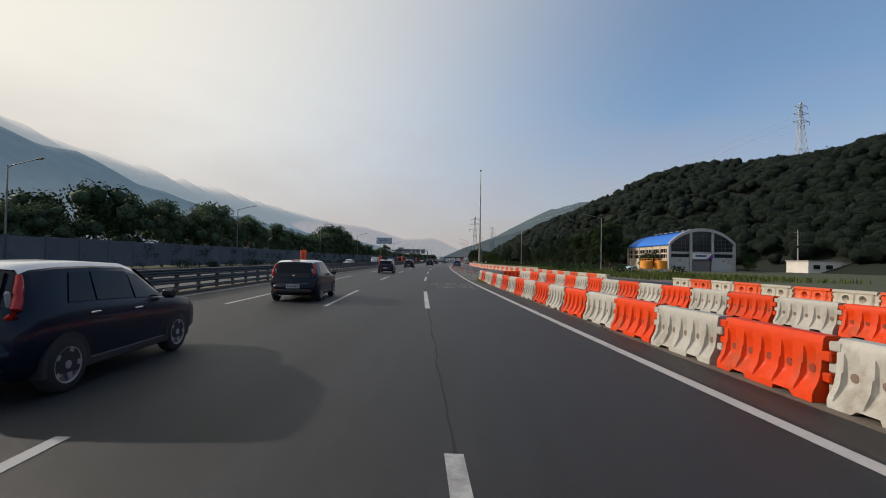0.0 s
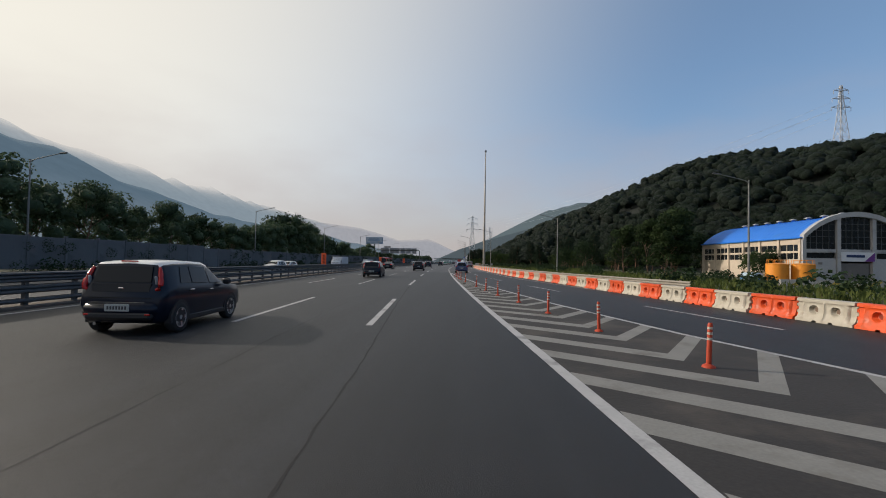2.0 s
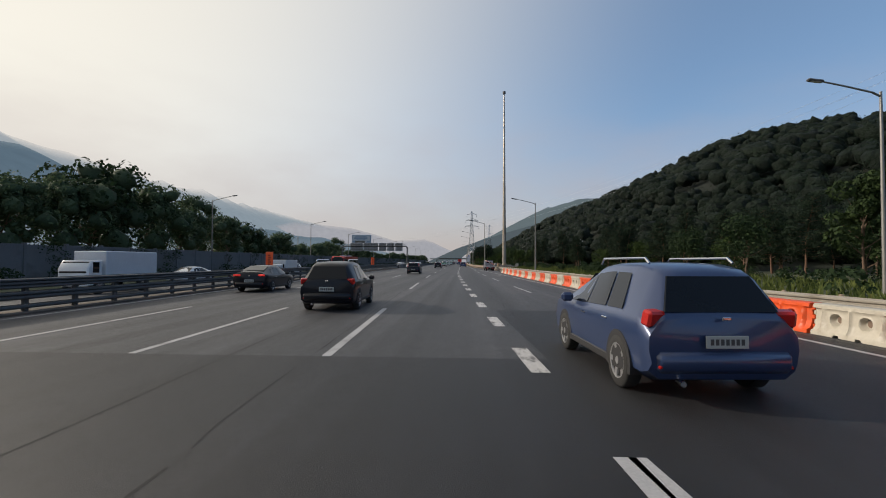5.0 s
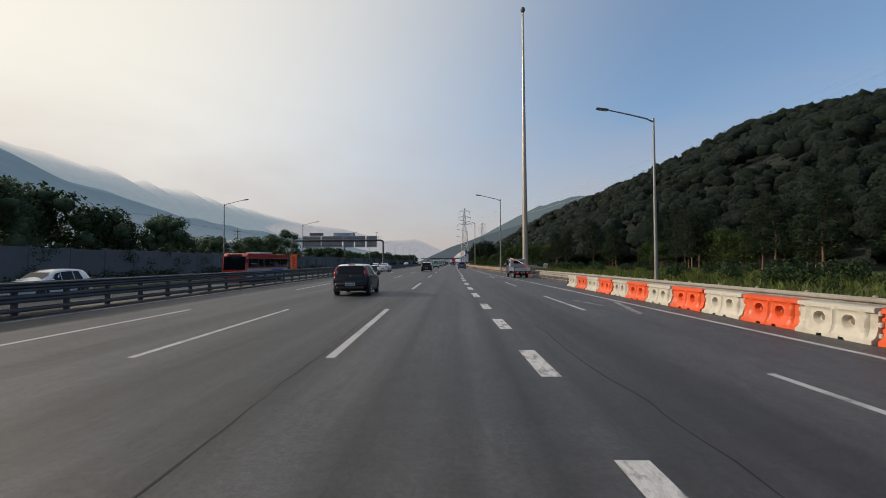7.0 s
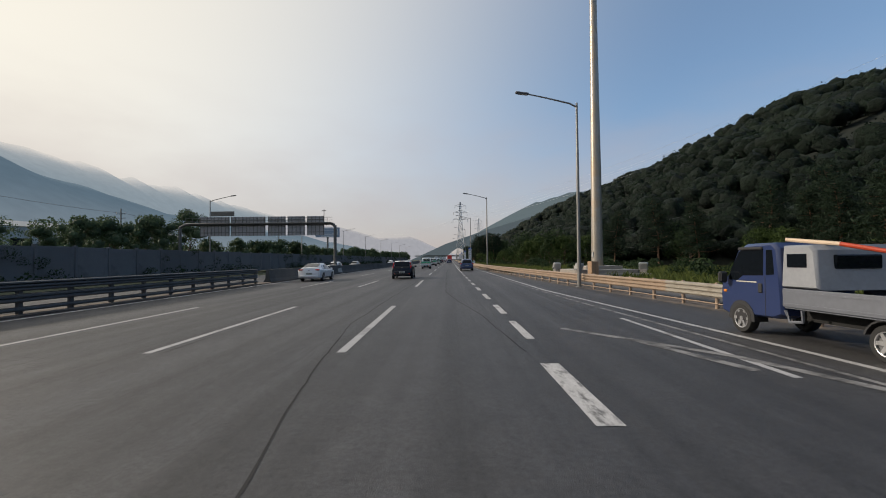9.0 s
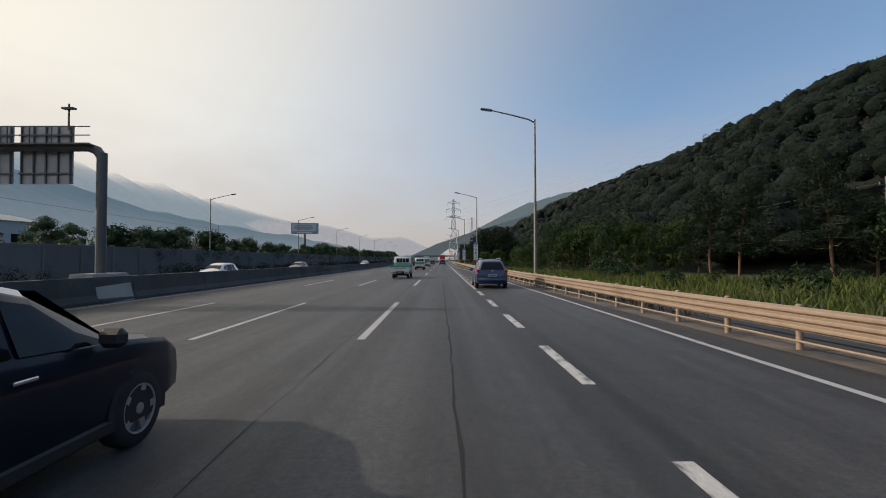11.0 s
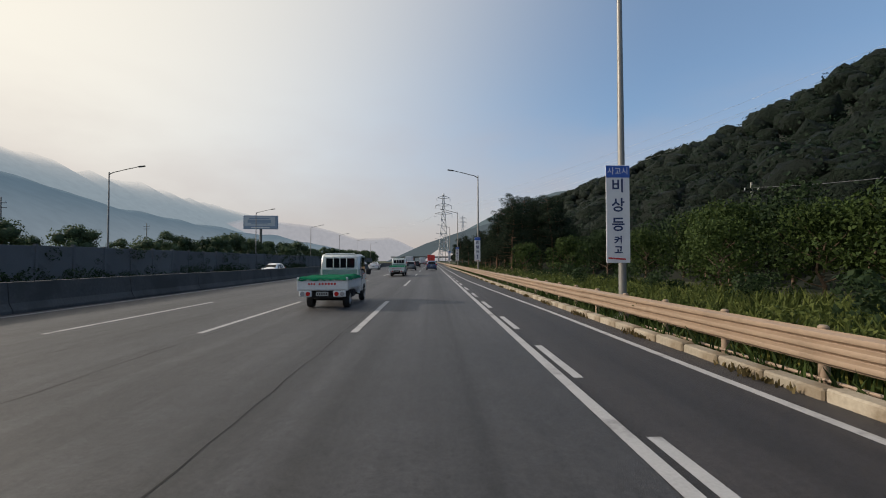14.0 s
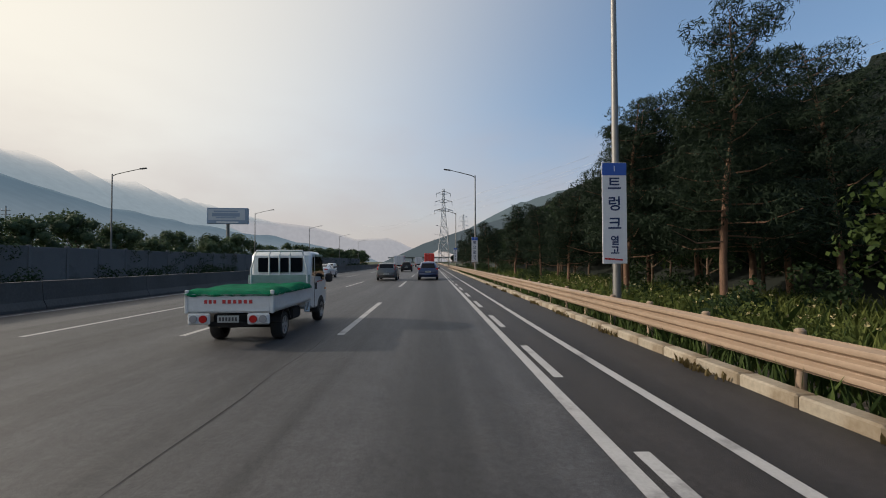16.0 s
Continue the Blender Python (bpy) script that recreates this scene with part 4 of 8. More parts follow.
fluted = {"o": fluted_barrier(ORANGE), "w": fluted_barrier(WHITE_PLASTIC)}
ORANGE_PALE = material("light_orange_plastic", (0.62, 0.075, 0.012), rough=0.48, vary=0.10, scale=1.5, fine=14, bump=0.05, stain=(0.40, 0.085, 0.03), stain_at=0.64, random_tint=0.10)
CREAM = material("warm_cream_plastic", (0.43, 0.395, 0.325), rough=0.5, vary=0.08, scale=1.5, fine=14, bump=0.05, stain=(0.30, 0.26, 0.20), stain_at=0.64, random_tint=0.08)
eyed = {"o": eyed_barrier(ORANGE_PALE), "w": eyed_barrier(CREAM)}
row_of(fluted, [(5.25, 42.45), (4.88, 40.5)] + [(4.87, 38.4 - 4 * k) for k in range(17)], 2.026, "barriers along the lane", 1, 0.97, 0.935, "owoww")
row_of(fluted, [(5.3, 43.3), (7.1, 43.4), (8.3, 42.9), (9.1, 41.2), (9.5, 38.0), (9.75, 34.0), (9.95, 28.0), (10.1, 22.0), (10.2, 10.0), (10.2, -20)], 2.03, "barriers along the island", 1, 0.93, 0.935)
row_of(eyed, [(along(FAR_ROW, y), y) for y in range(179, 35, -3)], 1.99, "barriers along the ramp", 1)
row_of(eyed, [(17.2, 32.5), (17.4, 20.0), (17.8, -20.0)], 1.99, "barriers beyond the yard entrance", 1)
for p in (*fluted.values(), *eyed.values()):
    for o in (*p.children_recursive, p):
        bpy.data.objects.remove(o)

# ---- flexible posts of the gore ----
def delineator():
    ob = thing("delineator_post", "orange rubber delineator post with silver bands", "post", "delineator posts")
    part("base", Shape().tube([(0, 0, 0), (0, 0, 0.025), (0, 0, 0.06)], [0.11, 0.10, 0.05], 14), POST_ORANGE, ob, smooth=40)
    part("tube", Shape().tube([(0, 0, 0.04), (0, 0, 0.72), (0, 0, 0.745)], [0.042, 0.040, 0.03], 12), POST_ORANGE, ob, smooth=40)
    for z in (0.46, 0.55, 0.64):
        part("band", Shape().tube([(0, 0, z), (0, 0, z + 0.04)], 0.0435, 12), SILVER_BAND, ob)
    return ob


post = delineator()
for o, y in ((6.27, 52.2), (5.87, 56.05), (5.59, 59.95), (5.37, 64.0), (5.02, 67.9), (4.84, 71.76), (4.62, 75.7), (4.34, 83.0), (4.15, 86.95), (4.12, 90.7), (4.05, 94.6)):
    copy_thing(post, place(o, y, 0.004, random.uniform(0, 90)) @ pose(0, 0, 0, random.uniform(-2, 2), random.uniform(-2, 2), 0))
bent = copy_thing(post, place(3.97, 98.6, 0.004) @ pose(0, 0, 0, -28, 8, 0) @ Matrix.Diagonal((1, 1, 0.55, 1)))
bent["label"] = "bent short orange rubber delineator post"
for o in (*post.children_recursive, post):
    bpy.data.objects.remove(o)


# ---- steel rails ----
def beam(name, table, side, y0, y1, z0, z1, waves, depth, mat, parent, step=4.0, label=""):
    """A corrugated rail along the road. side: -1 bulges to the left, 1 to the right."""
    s, rows = Shape(), []
    n = waves * 8
    wave = [(0.0, 0.0), (0.06, 0.06), (0.95, 0.28), (1.0, 0.36), (1.0, 0.64), (0.95, 0.72), (0.22, 0.94), (0.18, 1.0)]
    prof = [(side * depth * (a if not (k == waves - 1 and b > 0.9) else 0.05), z0 + (z1 - z0) * (k + b) / waves) for k in range(waves) for a, b in wave]
    for y in np.arange(y0, y1 + 0.1, step):
        x = bend(y) + along(table, y)
        rows.append([(x + a, y, b) for a, b in prof] + [(x + a - side * 0.012, y, b) for a, b in reversed(prof)])
    return part(name, s.loft(rows), mat, parent, label, smooth=24)


guard = thing("guardrail", "tan painted steel guardrail on round posts", "guardrail", kind="structure")
# paler beam colour up to y = 206, tan beyond
RAIL_PALE = material("pale_rail", (0.27, 0.245, 0.205), rough=0.55, vary=0.12, scale=1.2, fine=14, bump=0.05, stain=(0.19, 0.165, 0.13), stain_at=0.6)
beam("beam", RIGHT_RAIL, -1, 72, 206, 0.32, 0.785, 3, 0.075, RAIL_PALE, guard, 2.0, "paler grey-cream beam")
beam("beam", RIGHT_RAIL, -1, 206, 300, 0.32, 0.785, 3, 0.075, RAIL_TAN, guard, 2.0)
beam("beam", RIGHT_RAIL, -1, 300, 620, 0.31, 0.775, 3, 0.075, RAIL_TAN, guard)
post_mesh = Shape().tube([(0, 0, -0.1), (0, 0, 0.80), (0, 0, 0.825)], [0.068, 0.068, 0.045], 10).data("rail_post", RAIL_TAN, 40)
for y in np.arange(73.1, 440, 2.0):
    ob = new("rail_post", post_mesh)
    ob.parent = guard
    ob.location = (bend(y) + along(RIGHT_RAIL, y) + 0.09, y, 0)
rows = [(bend(y) + along(RIGHT_RAIL, y) + 0.02, y, 0.12) for y in np.arange(180, 300, 4)]
part("lower_pipe", Shape().tube(rows, 0.025, 6), RAIL_TAN, guard)

median = thing("median_guardrail", "dark weathered steel median guardrail with three beams", "guardrail", kind="structure")
for side in (1, -1):
    for z0, z1, d in ((0.79, 1.12, 0.08), (0.44, 0.70, 0.07), (0.15, 0.28, 0.05)):
        beam("beam", [(a, b + 0.12 * side) for a, b in MEDIAN], side, -100, 222, z0, z1, 3 if z0 > 0.7 else 2 if z0 > 0.3 else 1, d, STEEL_DULL, median)
post_mesh = Shape().box((0, 0, 0.53), (0.12, 0.15, 1.06)).box((0.09, 0, 0.2), (0.12, 0.10, 0.12)).box((-0.09, 0, 0.2), (0.12, 0.10, 0.12)).data("rail_post", STEEL_DULL)
for y in np.arange(-98, 222, 2.0):
    ob = new("rail_post", post_mesh)
    ob.parent = median
    ob.matrix_basis = place(along(MEDIAN, y), y)
s = Shape()
s.loft([[(bend(y) + along(MEDIAN, y) - 0.5, y, 0.06), (bend(y) + along(MEDIAN, y) + 0.5, y, 0.06), (bend(y) + along(MEDIAN, y) + 0.5, y, 0), (bend(y) + along(MEDIAN, y) - 0.5, y, 0)] for y in np.arange(-100, 226, 4)])
part("median_strip", s, DIRT, median, "dusty strip under the median rail")

wall_m = thing("median_barrier", "dark concrete median barrier in cast lengths", "concrete barrier", kind="structure")
prof = [(0.30, 0), (0.30, 0.10), (0.17, 0.34), (0.11, 1.02), (-0.11, 1.02), (-0.17, 0.34), (-0.30, 0.10), (-0.30, 0)]
for y in np.arange(222.2, 640, 6.0):
    s = Shape()
    rows = []
    for q in (y, y + 5.96):
        rows.append([(bend(q) + along(MEDIAN, q) + a, q, b) for a, b in prof])
    part("barrier_length", s.loft(rows), CONCRETE_DARK, wall_m)

STRIPE = material("pale_hazard_stripe", (0.13, 0.135, 0.13), rough=0.6, vary=0.15, scale=3, fine=20, bump=0.05)
for y in np.arange(278.6, 288.4, 0.78):
    x = bend(y) + along(MEDIAN, y)
    part("hazard_stripe", Shape().loft([[(x + 0.16, y + a, 0.66), (x + 0.145, y + a + 0.28, 0.88), (x + 0.13, y + a + 0.28, 0.88), (x + 0.145, y + a, 0.66)] for a in (0.0, 0.30)]), STRIPE, wall_m, "pale slanted hazard stripe")

# orange boards on the median
BOARD = material("orange_board", (0.85, 0.11, 0.02), rough=0.5, vary=0.08, scale=2, fine=12, bump=0.02)
INK = material("dark_lettering", (0.34, 0.045, 0.018), rough=0.7, vary=0.1)


def median_board(y):
    ob = thing("warning_board", "upright orange warning board on the median rail", "sign", "median boards", m=place(along(MEDIAN, y), y, 1.0))
    part("board", Shape().box((0, 0, 0.72), (0.56, 0.06, 1.36), bevel=0.02), BOARD, ob)
    part("bracket", Shape().box((0, 0.03, 0.0), (0.10, 0.08, 0.3)), STEEL_DULL, ob)
    for k in range(6):
        part("text_bar", Shape().box((0.02 * (-1) ** k, -0.034, 0.28 + 0.17 * k), (0.20, 0.006, 0.11)), INK, ob)


for y in (-10.0, 41.1, 96.2, 142.5, 188.4):
    median_board(y)

# ---- kerb on the right ----
kerb = thing("kerb", "pale weathered concrete kerb stones along the shoulder", "kerb", kind="structure")
stone = Shape().box((0, 0, 0.06), (0.26, 0.985, 0.26), bevel=0.025).data("kerb_stone", material("pale_concrete", (0.32, 0.28, 0.22), rough=0.9, vary=0.2, scale=1.2, fine=16, bump=0.3, stain=(0.17, 0.13, 0.085), stain_at=0.50, random_tint=0.18))
for y in np.arange(286, 440, 1.0):
    ob = new("kerb_stone", stone)
    ob.parent = kerb
    ob.matrix_basis = place(along(RIGHT_RAIL, y) - 0.33, y, random.uniform(-0.05, -0.02), random.uniform(-0.8, 0.8))


# ---- lamps ----
LAMP_GREY = material("lamp_grey", (0.22, 0.215, 0.205), rough=0.5, metal=0.5, vary=0.12, scale=1, fine=9, bump=0.02)
LAMP_HEAD = material("lamp_head", (0.10, 0.10, 0.11), rough=0.5, vary=0.1)
LENS = material("lamp_lens", (0.45, 0.46, 0.45), rough=0.2, vary=0.05)


def street_lamp(x, y, height, reach, base=0.0):
    """reach: how far the arm goes, negative to the left."""
    ob = thing("street_lamp", "tall grey steel street lamp with one arm", "street lamp", "street lamps", m=pose(x, y, base))
    h = height - base
    part("base_plate", Shape().box((0, 0, 0.03), (0.36, 0.36, 0.06), bevel=0.01), LAMP_GREY, ob)
    part("pole", Shape().tube([(0, 0, 0.03), (0, 0, h * 0.5), (0, 0, h)], [0.115, 0.09, 0.06], 10), LAMP_GREY, ob, smooth=40)
    part("arm", Shape().tube([(0, 0, h - 0.25), (reach * 0.12, 0, h - 0.03), (reach * 0.5, 0, h + 0.30), (reach * 0.86, 0, h + 0.58)], [0.055, 0.05, 0.045, 0.04], 8), LAMP_GREY, ob, smooth=40)
    tilt = math.degrees(math.atan2(0.28, abs(reach) * 0.36)) * (1 if reach > 0 else -1)
    head = part("head", Shape().box((0, 0, 0), (0.78, 0.26, 0.13), bevel=0.05), LAMP_HEAD, ob, m=pose(reach * 0.93, 0, h + 0.61, 0, -tilt * 0.6, 0))
    part("lens", Shape().box((0.04, 0, -0.066), (0.5, 0.18, 0.02), bevel=0.008), LENS, head)
    return ob


for x, y, h in ((59.5, 50, 10.5), (37.4, 91.7, 10.5), (26.1, 131.6, 10.3), (15.8, 176.5, 10.55), (9.9, 214.1, 10.7), (7.95, 256.0, 10.9), (7.3, 298.1, 11.6), (7.25, 337.9, 11.6), (7.1, 376.4, 11.4), (7.1, 416, 11.4), (7.1, 456, 11.4), (7.1, 497, 11.4), (7.1, 540, 11.4), (7.1, 585, 11.4)):
    street_lamp(x, y, h, -3.4)
for x, y, h in ((-33.5, 42, 10.3), (-33.7, 86.4, 10.95), (-32.7, 132, 11.0), (-32.3, 174, 10.8), (-31.9, 216.4, 10.7), (-32.0, 252.4, 10.45), (-32.1, 293, 10.7), (-32.1, 333.8, 11.1), (-32.9, 376.2, 11.4), (-32.7, 416.5, 11.4), (-32.7, 457, 11.4), (-32.7, 500, 11.4), (-32.7, 545, 11.4)):
    street_lamp(x, y, h, 3.6)

# the tall mast and its stepped base
MAST = material("mast_steel", (0.33, 0.30, 0.26), rough=0.42, metal=0.6, vary=0.14, scale=0.7, fine=7, bump=0.04, stain=(0.36, 0.28, 0.20), stain_at=0.54)
mast = thing("light_mast", "very tall tapered steel light mast", "light mast", m=pose(15.7, 229, 0.98))
for z0, z1, r0, r1 in ((0, 7.5, 0.51, 0.45), (7.45, 15, 0.46, 0.385), (14.95, 24, 0.39, 0.31), (23.95, 34, 0.315, 0.24), (33.95, 45.5, 0.245, 0.16)):
    part("section", Shape().tube([(0, 0, z0), (0, 0, z1)], [r0, r1], 20), MAST, mast, smooth=40)
part("flange", Shape().tube([(0, 0, 0), (0, 0, 0.06)], 0.68, 20), MAST, mast, smooth=40)
part("hatch", Shape().box((-0.47, -0.2, 1.0), (0.05, 0.22, 0.5), pose(0, 0, 0, 0, 0, 24), bevel=0.01), STEEL, mast)
part("crown", Shape().tube([(0, 0, 45.4), (0, 0, 45.7), (0, 0, 46.1), (0, 0, 46.3)], [0.25, 0.42, 0.40, 0.15], 12), LAMP_HEAD, mast, smooth=40)
plinth = thing("mast_plinth", "three-stepped square pale stone plinth round the mast", "plinth", m=pose(15.7, 229, -0.12, 0, 0, math.degrees(math.atan2(-22.2, -13.5)) - 8))
STONE = material("pale_stone", (0.25, 0.225, 0.20), rough=0.85, vary=0.16, scale=1.2, fine=16, bump=0.2, stain=(0.25, 0.23, 0.20), stain_at=0.6)
for k, (r, z0, z1) in enumerate(((4.5, 0, 0.46), (3.55, 0.45, 0.80), (2.2, 0.79, 1.10))):
    ring = [(r * math.cos(radians(90 * q + e)), r * math.sin(radians(90 * q + e))) for q in range(4) for e in (-3, 3)]
    cap = [(1.012 * a, 1.012 * b) for a, b in ring]
    st = part("step", Shape().extrude(ring, "z", z0, z1 - 0.05), STONE, plinth)
    part("coping", Shape().extrude(cap, "z", z1 - 0.05, z1), CONCRETE, st, "lighter coping slab")
cab = thing("control_box", "brown steel control cabinet beside the plinth", "cabinet", m=pose(13.95, 224.6, -0.12, 0, 0, 20))
part("body", Shape().box((0, 0, 0.80), (0.68, 0.55, 1.45), bevel=0.015), material("brown_sheet", (0.30, 0.19, 0.11), rough=0.5, vary=0.12, scale=2, fine=14, bump=0.03), cab)
part("foot", Shape().box((0, 0, 0.06), (0.74, 0.61, 0.14)), CONCRETE, cab)
part("door_seam", Shape().box((0, -0.277, 0.80), (0.012, 0.008, 1.3)), STEEL_DULL, cab)
corner = math.atan2(-22.2, -13.5) - radians(8)
for q, turn in ((0, 35), (-90, 15), (90, -25)):
    fx, fy = 15.7 + 3.95 * math.cos(corner + radians(q)), 229 + 3.95 * math.sin(corner + radians(q))
    fl = thing("floodlight", "pale grey floodlight on a plinth corner", "floodlight", "floodlights", m=pose(fx, fy, 0.34, 0, 0, turn))
    part("stand", Shape().box((0, 0, 0.16), (0.55, 0.45, 0.32), bevel=0.02), STONE, fl)
    part("housing", Shape().box((0, 0, 0.62), (0.72, 0.40, 0.60), pose(0, 0, 0, 20, 0, 0), bevel=0.06), STEEL, fl)
    part("glass", Shape().box((0, -0.20, 0.69), (0.60, 0.03, 0.46), pose(0, 0, 0, 20, 0, 0), bevel=0.01), LENS, fl)
    part("yoke", Shape().box((0, 0, 0.4), (0.80, 0.06, 0.16)), STEEL_DULL, fl)

# ---- banners on lamps, distance board ----
BANNER = material("banner_white", (0.66, 0.67, 0.70), rough=0.6, vary=0.06, scale=2, fine=10, bump=0.02)
BLUE_INK = material("banner_blue", (0.03, 0.10, 0.42), rough=0.6, vary=0.05)
NAVY = material("navy_ink", (0.012, 0.03, 0.11), rough=0.6, vary=0.05)
RED_INK = material("red_ink", (0.45, 0.03, 0.03), rough=0.6, vary=0.05)


def banner(y, x, head, big, small):
    ob = thing("lamp_banner", f"white upright banner with blue head reading {head} {big} {small}".replace("\n", ""), "banner", "lamp banners", m=pose(x, y - 0.16, 1.62))
    part("cloth", Shape().box((0, 0, 1.39), (0.68, 0.025, 2.78), bevel=0.006), BANNER, ob)
    part("head_band", Shape().box((0, -0.016, 2.60), (0.676, 0.008, 0.34)), BLUE_INK, ob)
    part("clamp", Shape().box((0, 0.06, 2.3), (0.1, 0.12, 0.05)).box((0, 0.06, 0.4), (0.1, 0.12, 0.05)), STEEL, ob)
    part("swoosh", Shape().box((-0.04, -0.016, 0.12), (0.5, 0.006, 0.045), pose(0, 0, 0, 0, 4, 0)), RED_INK, ob)
    up = pose(0, -0.023, 0, 90, 0, 0)
    lettering("letters", head, 0.22, pose(0, -0.023, 2.60, 90, 0, 0), BANNER, ob, 1.0)
    for k, ch in enumerate(big):
        lettering("letter", ch, 0.42, pose(0, -0.018, 2.17 - 0.55 * k, 90, 0, 0), NAVY, ob, 1.0, bold=0.007)
    for k, ch in enumerate(small):
        lettering("letter", ch, 0.27, pose(0, -0.018, 0.62 - 0.27 * k, 90, 0, 0), NAVY, ob, 1.0, bold=0.007)


banner(298.1, 7.12, "사고시", "비상등", "켜고")
banner(337.9, 7.14, "1", "트렁크", "열고")
banner(376.4, 7.0, "2", "밖으로", "대피")
banner(416.0, 7.0, "3", "스마트폰", "")
km = thing("distance_board", "small green and white roadside board reading 360 and .5", "sign", m=pose(7.22, 280.8, 0))
part("stake", Shape().box((0, 0.03, 0.5), (0.05, 0.03, 1.0)), STEEL, km)
part("plate", Shape().box((0, 0, 1.10), (0.48, 0.02, 0.44), bevel=0.006), BANNER, km)
part("green_half", Shape().box((0, -0.0115, 1.205), (0.45, 0.005, 0.20)), material("sign_teal", (0.02, 0.16, 0.17), rough=0.5, vary=0.05), km)
lettering("letters", "360", 0.22, pose(0, -0.016, 1.205, 90, 0, 0), BANNER, km)
lettering("letters", ".5", 0.24, pose(0.02, -0.013, 0.99, 90, 0, 0), NAVY, km)

# ---- noise wall on the left ----
WALL_GREY = material("noise_wall_concrete", (0.135, 0.138, 0.145), rough=0.9, vary=0.2, scale=0.5, fine=12, bump=0.25, stain=(0.085, 0.088, 0.088), stain_at=0.56, random_tint=0.10)
nw = thing("noise_wall", "long dark concrete noise wall overgrown with ivy", "wall", kind="structure")
panel = Shape().box((0, 0, 1.55), (0.16, 3.72, 3.1), bevel=0.02).data("panel", WALL_GREY)
pil = Shape().box((0, 0, 1.62), (0.30, 0.26, 3.24), bevel=0.02).data("pilaster", WALL_GREY)
for k in range(150):
    y = -60 + 4.0 * k
    for name, me, dy in (("panel", panel, 2.0), ("pilaster", pil, 0.0)):
        ob = new(name, me)
        ob.parent = nw
        ob.location = (-31.2, y + dy, -0.05 + (0.3 if y < 110 else 0.0) + 0.04 * math.sin(k * 1.7))

# ---- sign gantry over the opposite carriageway, seen from behind ----
gan = thing("sign_gantry", "grey steel sign gantry seen from behind, panels over the opposite lanes", "gantry", m=pose(0, 245, 0))
GAN = material("gantry_steel", (0.12, 0.12, 0.115), rough=0.55, metal=0.3, vary=0.15, scale=0.8, fine=9, bump=0.03)
BACK = material("sign_back", (0.33, 0.33, 0.34), rough=0.5, metal=0.5, vary=0.12, scale=0.7, fine=8, bump=0.03)
for x in (-12.1, -31.9):
    part("leg", Shape().tube([(x, 0, 0.2), (x, 0, 6.1)], 0.19, 14), GAN, gan, smooth=40)
    part("footing", Shape().extrude([(x - 0.75, -0.1), (x - 0.45, 1.15), (x + 0.45, 1.15), (x + 0.75, -0.1)], "y", -1.0, 1.0), CONCRETE, gan)
part("cross_beam", Shape().tube([(-12.1, 0, 5.9), (-12.3, 0, 6.2), (-12.7, 0, 6.35), (-31.2, 0, 6.35), (-31.9, 0, 6.0)], 0.19, 12), GAN, gan, smooth=40)
for x0, x1 in ((-15.75, -13.55), (-18.25, -16.05), (-20.75, -18.5), (-25.5, -21.1), (-29.5, -25.7)):
    w = x1 - x0
    pn = part("sign_panel", Shape().box(((x0 + x1) / 2, 0.32, 6.1), (w, 0.05, 2.45)), BACK, gan)
    for k in range(int(w / 0.44) + 1):
        part("stiffener", Shape().box((x0 + 0.08 + k * (w - 0.16) / int(w / 0.44), 0.265, 6.1), (0.05, 0.06, 2.42)), GAN, pn)
    for z in (5.3, 6.9):
        part("stringer", Shape().box(((x0 + x1) / 2, 0.22, z), (w, 0.04, 0.07)), GAN, pn)
part("upper_panel", Shape().box((-26.6, 0.3, 7.72), (3.0, 0.08, 0.62), bevel=0.01), GAN, gan)
rail = Shape()
for x in np.arange(-31, -12.3, 0.9):
    rail.box((x, -0.35, 6.75), (0.035, 0.035, 0.75))
for z in (6.42, 6.75, 7.1):
    rail.box((-21.7, -0.35, z), (18.7, 0.035, 0.035))
part("walkway_rail", rail, GAN, gan)
part("walkway", Shape().box((-21.7, -0.25, 6.38), (18.7, 0.5, 0.05)), GAN, gan)
part("beacon", Shape().box((-13.5, 0, 7.95), (0.5, 0.2, 0.07)).box((-13.5, 0, 7.6), (0.05, 0.05, 1.1)), GAN, gan)

# ---- billboard ----
bb = thing("billboard", "large blue and white advertising billboard on one column", "billboard", m=pose(-94.5, 545, -0.3, 0, 0, 6))
part("column", Shape().tube([(0, 0, 0), (0, 0, 20.4)], [0.75, 0.7], 14), GAN, bb, smooth=40)
BB = material("billboard_blue", (0.20, 0.27, 0.38), rough=0.5, vary=0.05, scale=0.2, fine=2, bump=0)
part("box", Shape().box((0, 0, 23.9), (18.4, 2.2, 7.6), bevel=0.1), BB, bb)
part("poster", Shape().box((-0.3, -1.12, 24.5), (16.6, 0.05, 5.2)), material("poster_pale", (0.42, 0.47, 0.53), rough=0.5, vary=0.05, scale=0.2, fine=2, bump=0), bb)
for z, w, h in ((26.0, 11, 0.7), (24.4, 12.5, 1.7), (23.0, 9, 0.5)):
    part("text_bar", Shape().box((-0.6, -1.16, z), (w, 0.04, h)), BB, bb)
part("strip", Shape().box((0, -1.12, 20.9), (10, 0.05, 0.6)), BANNER, bb)

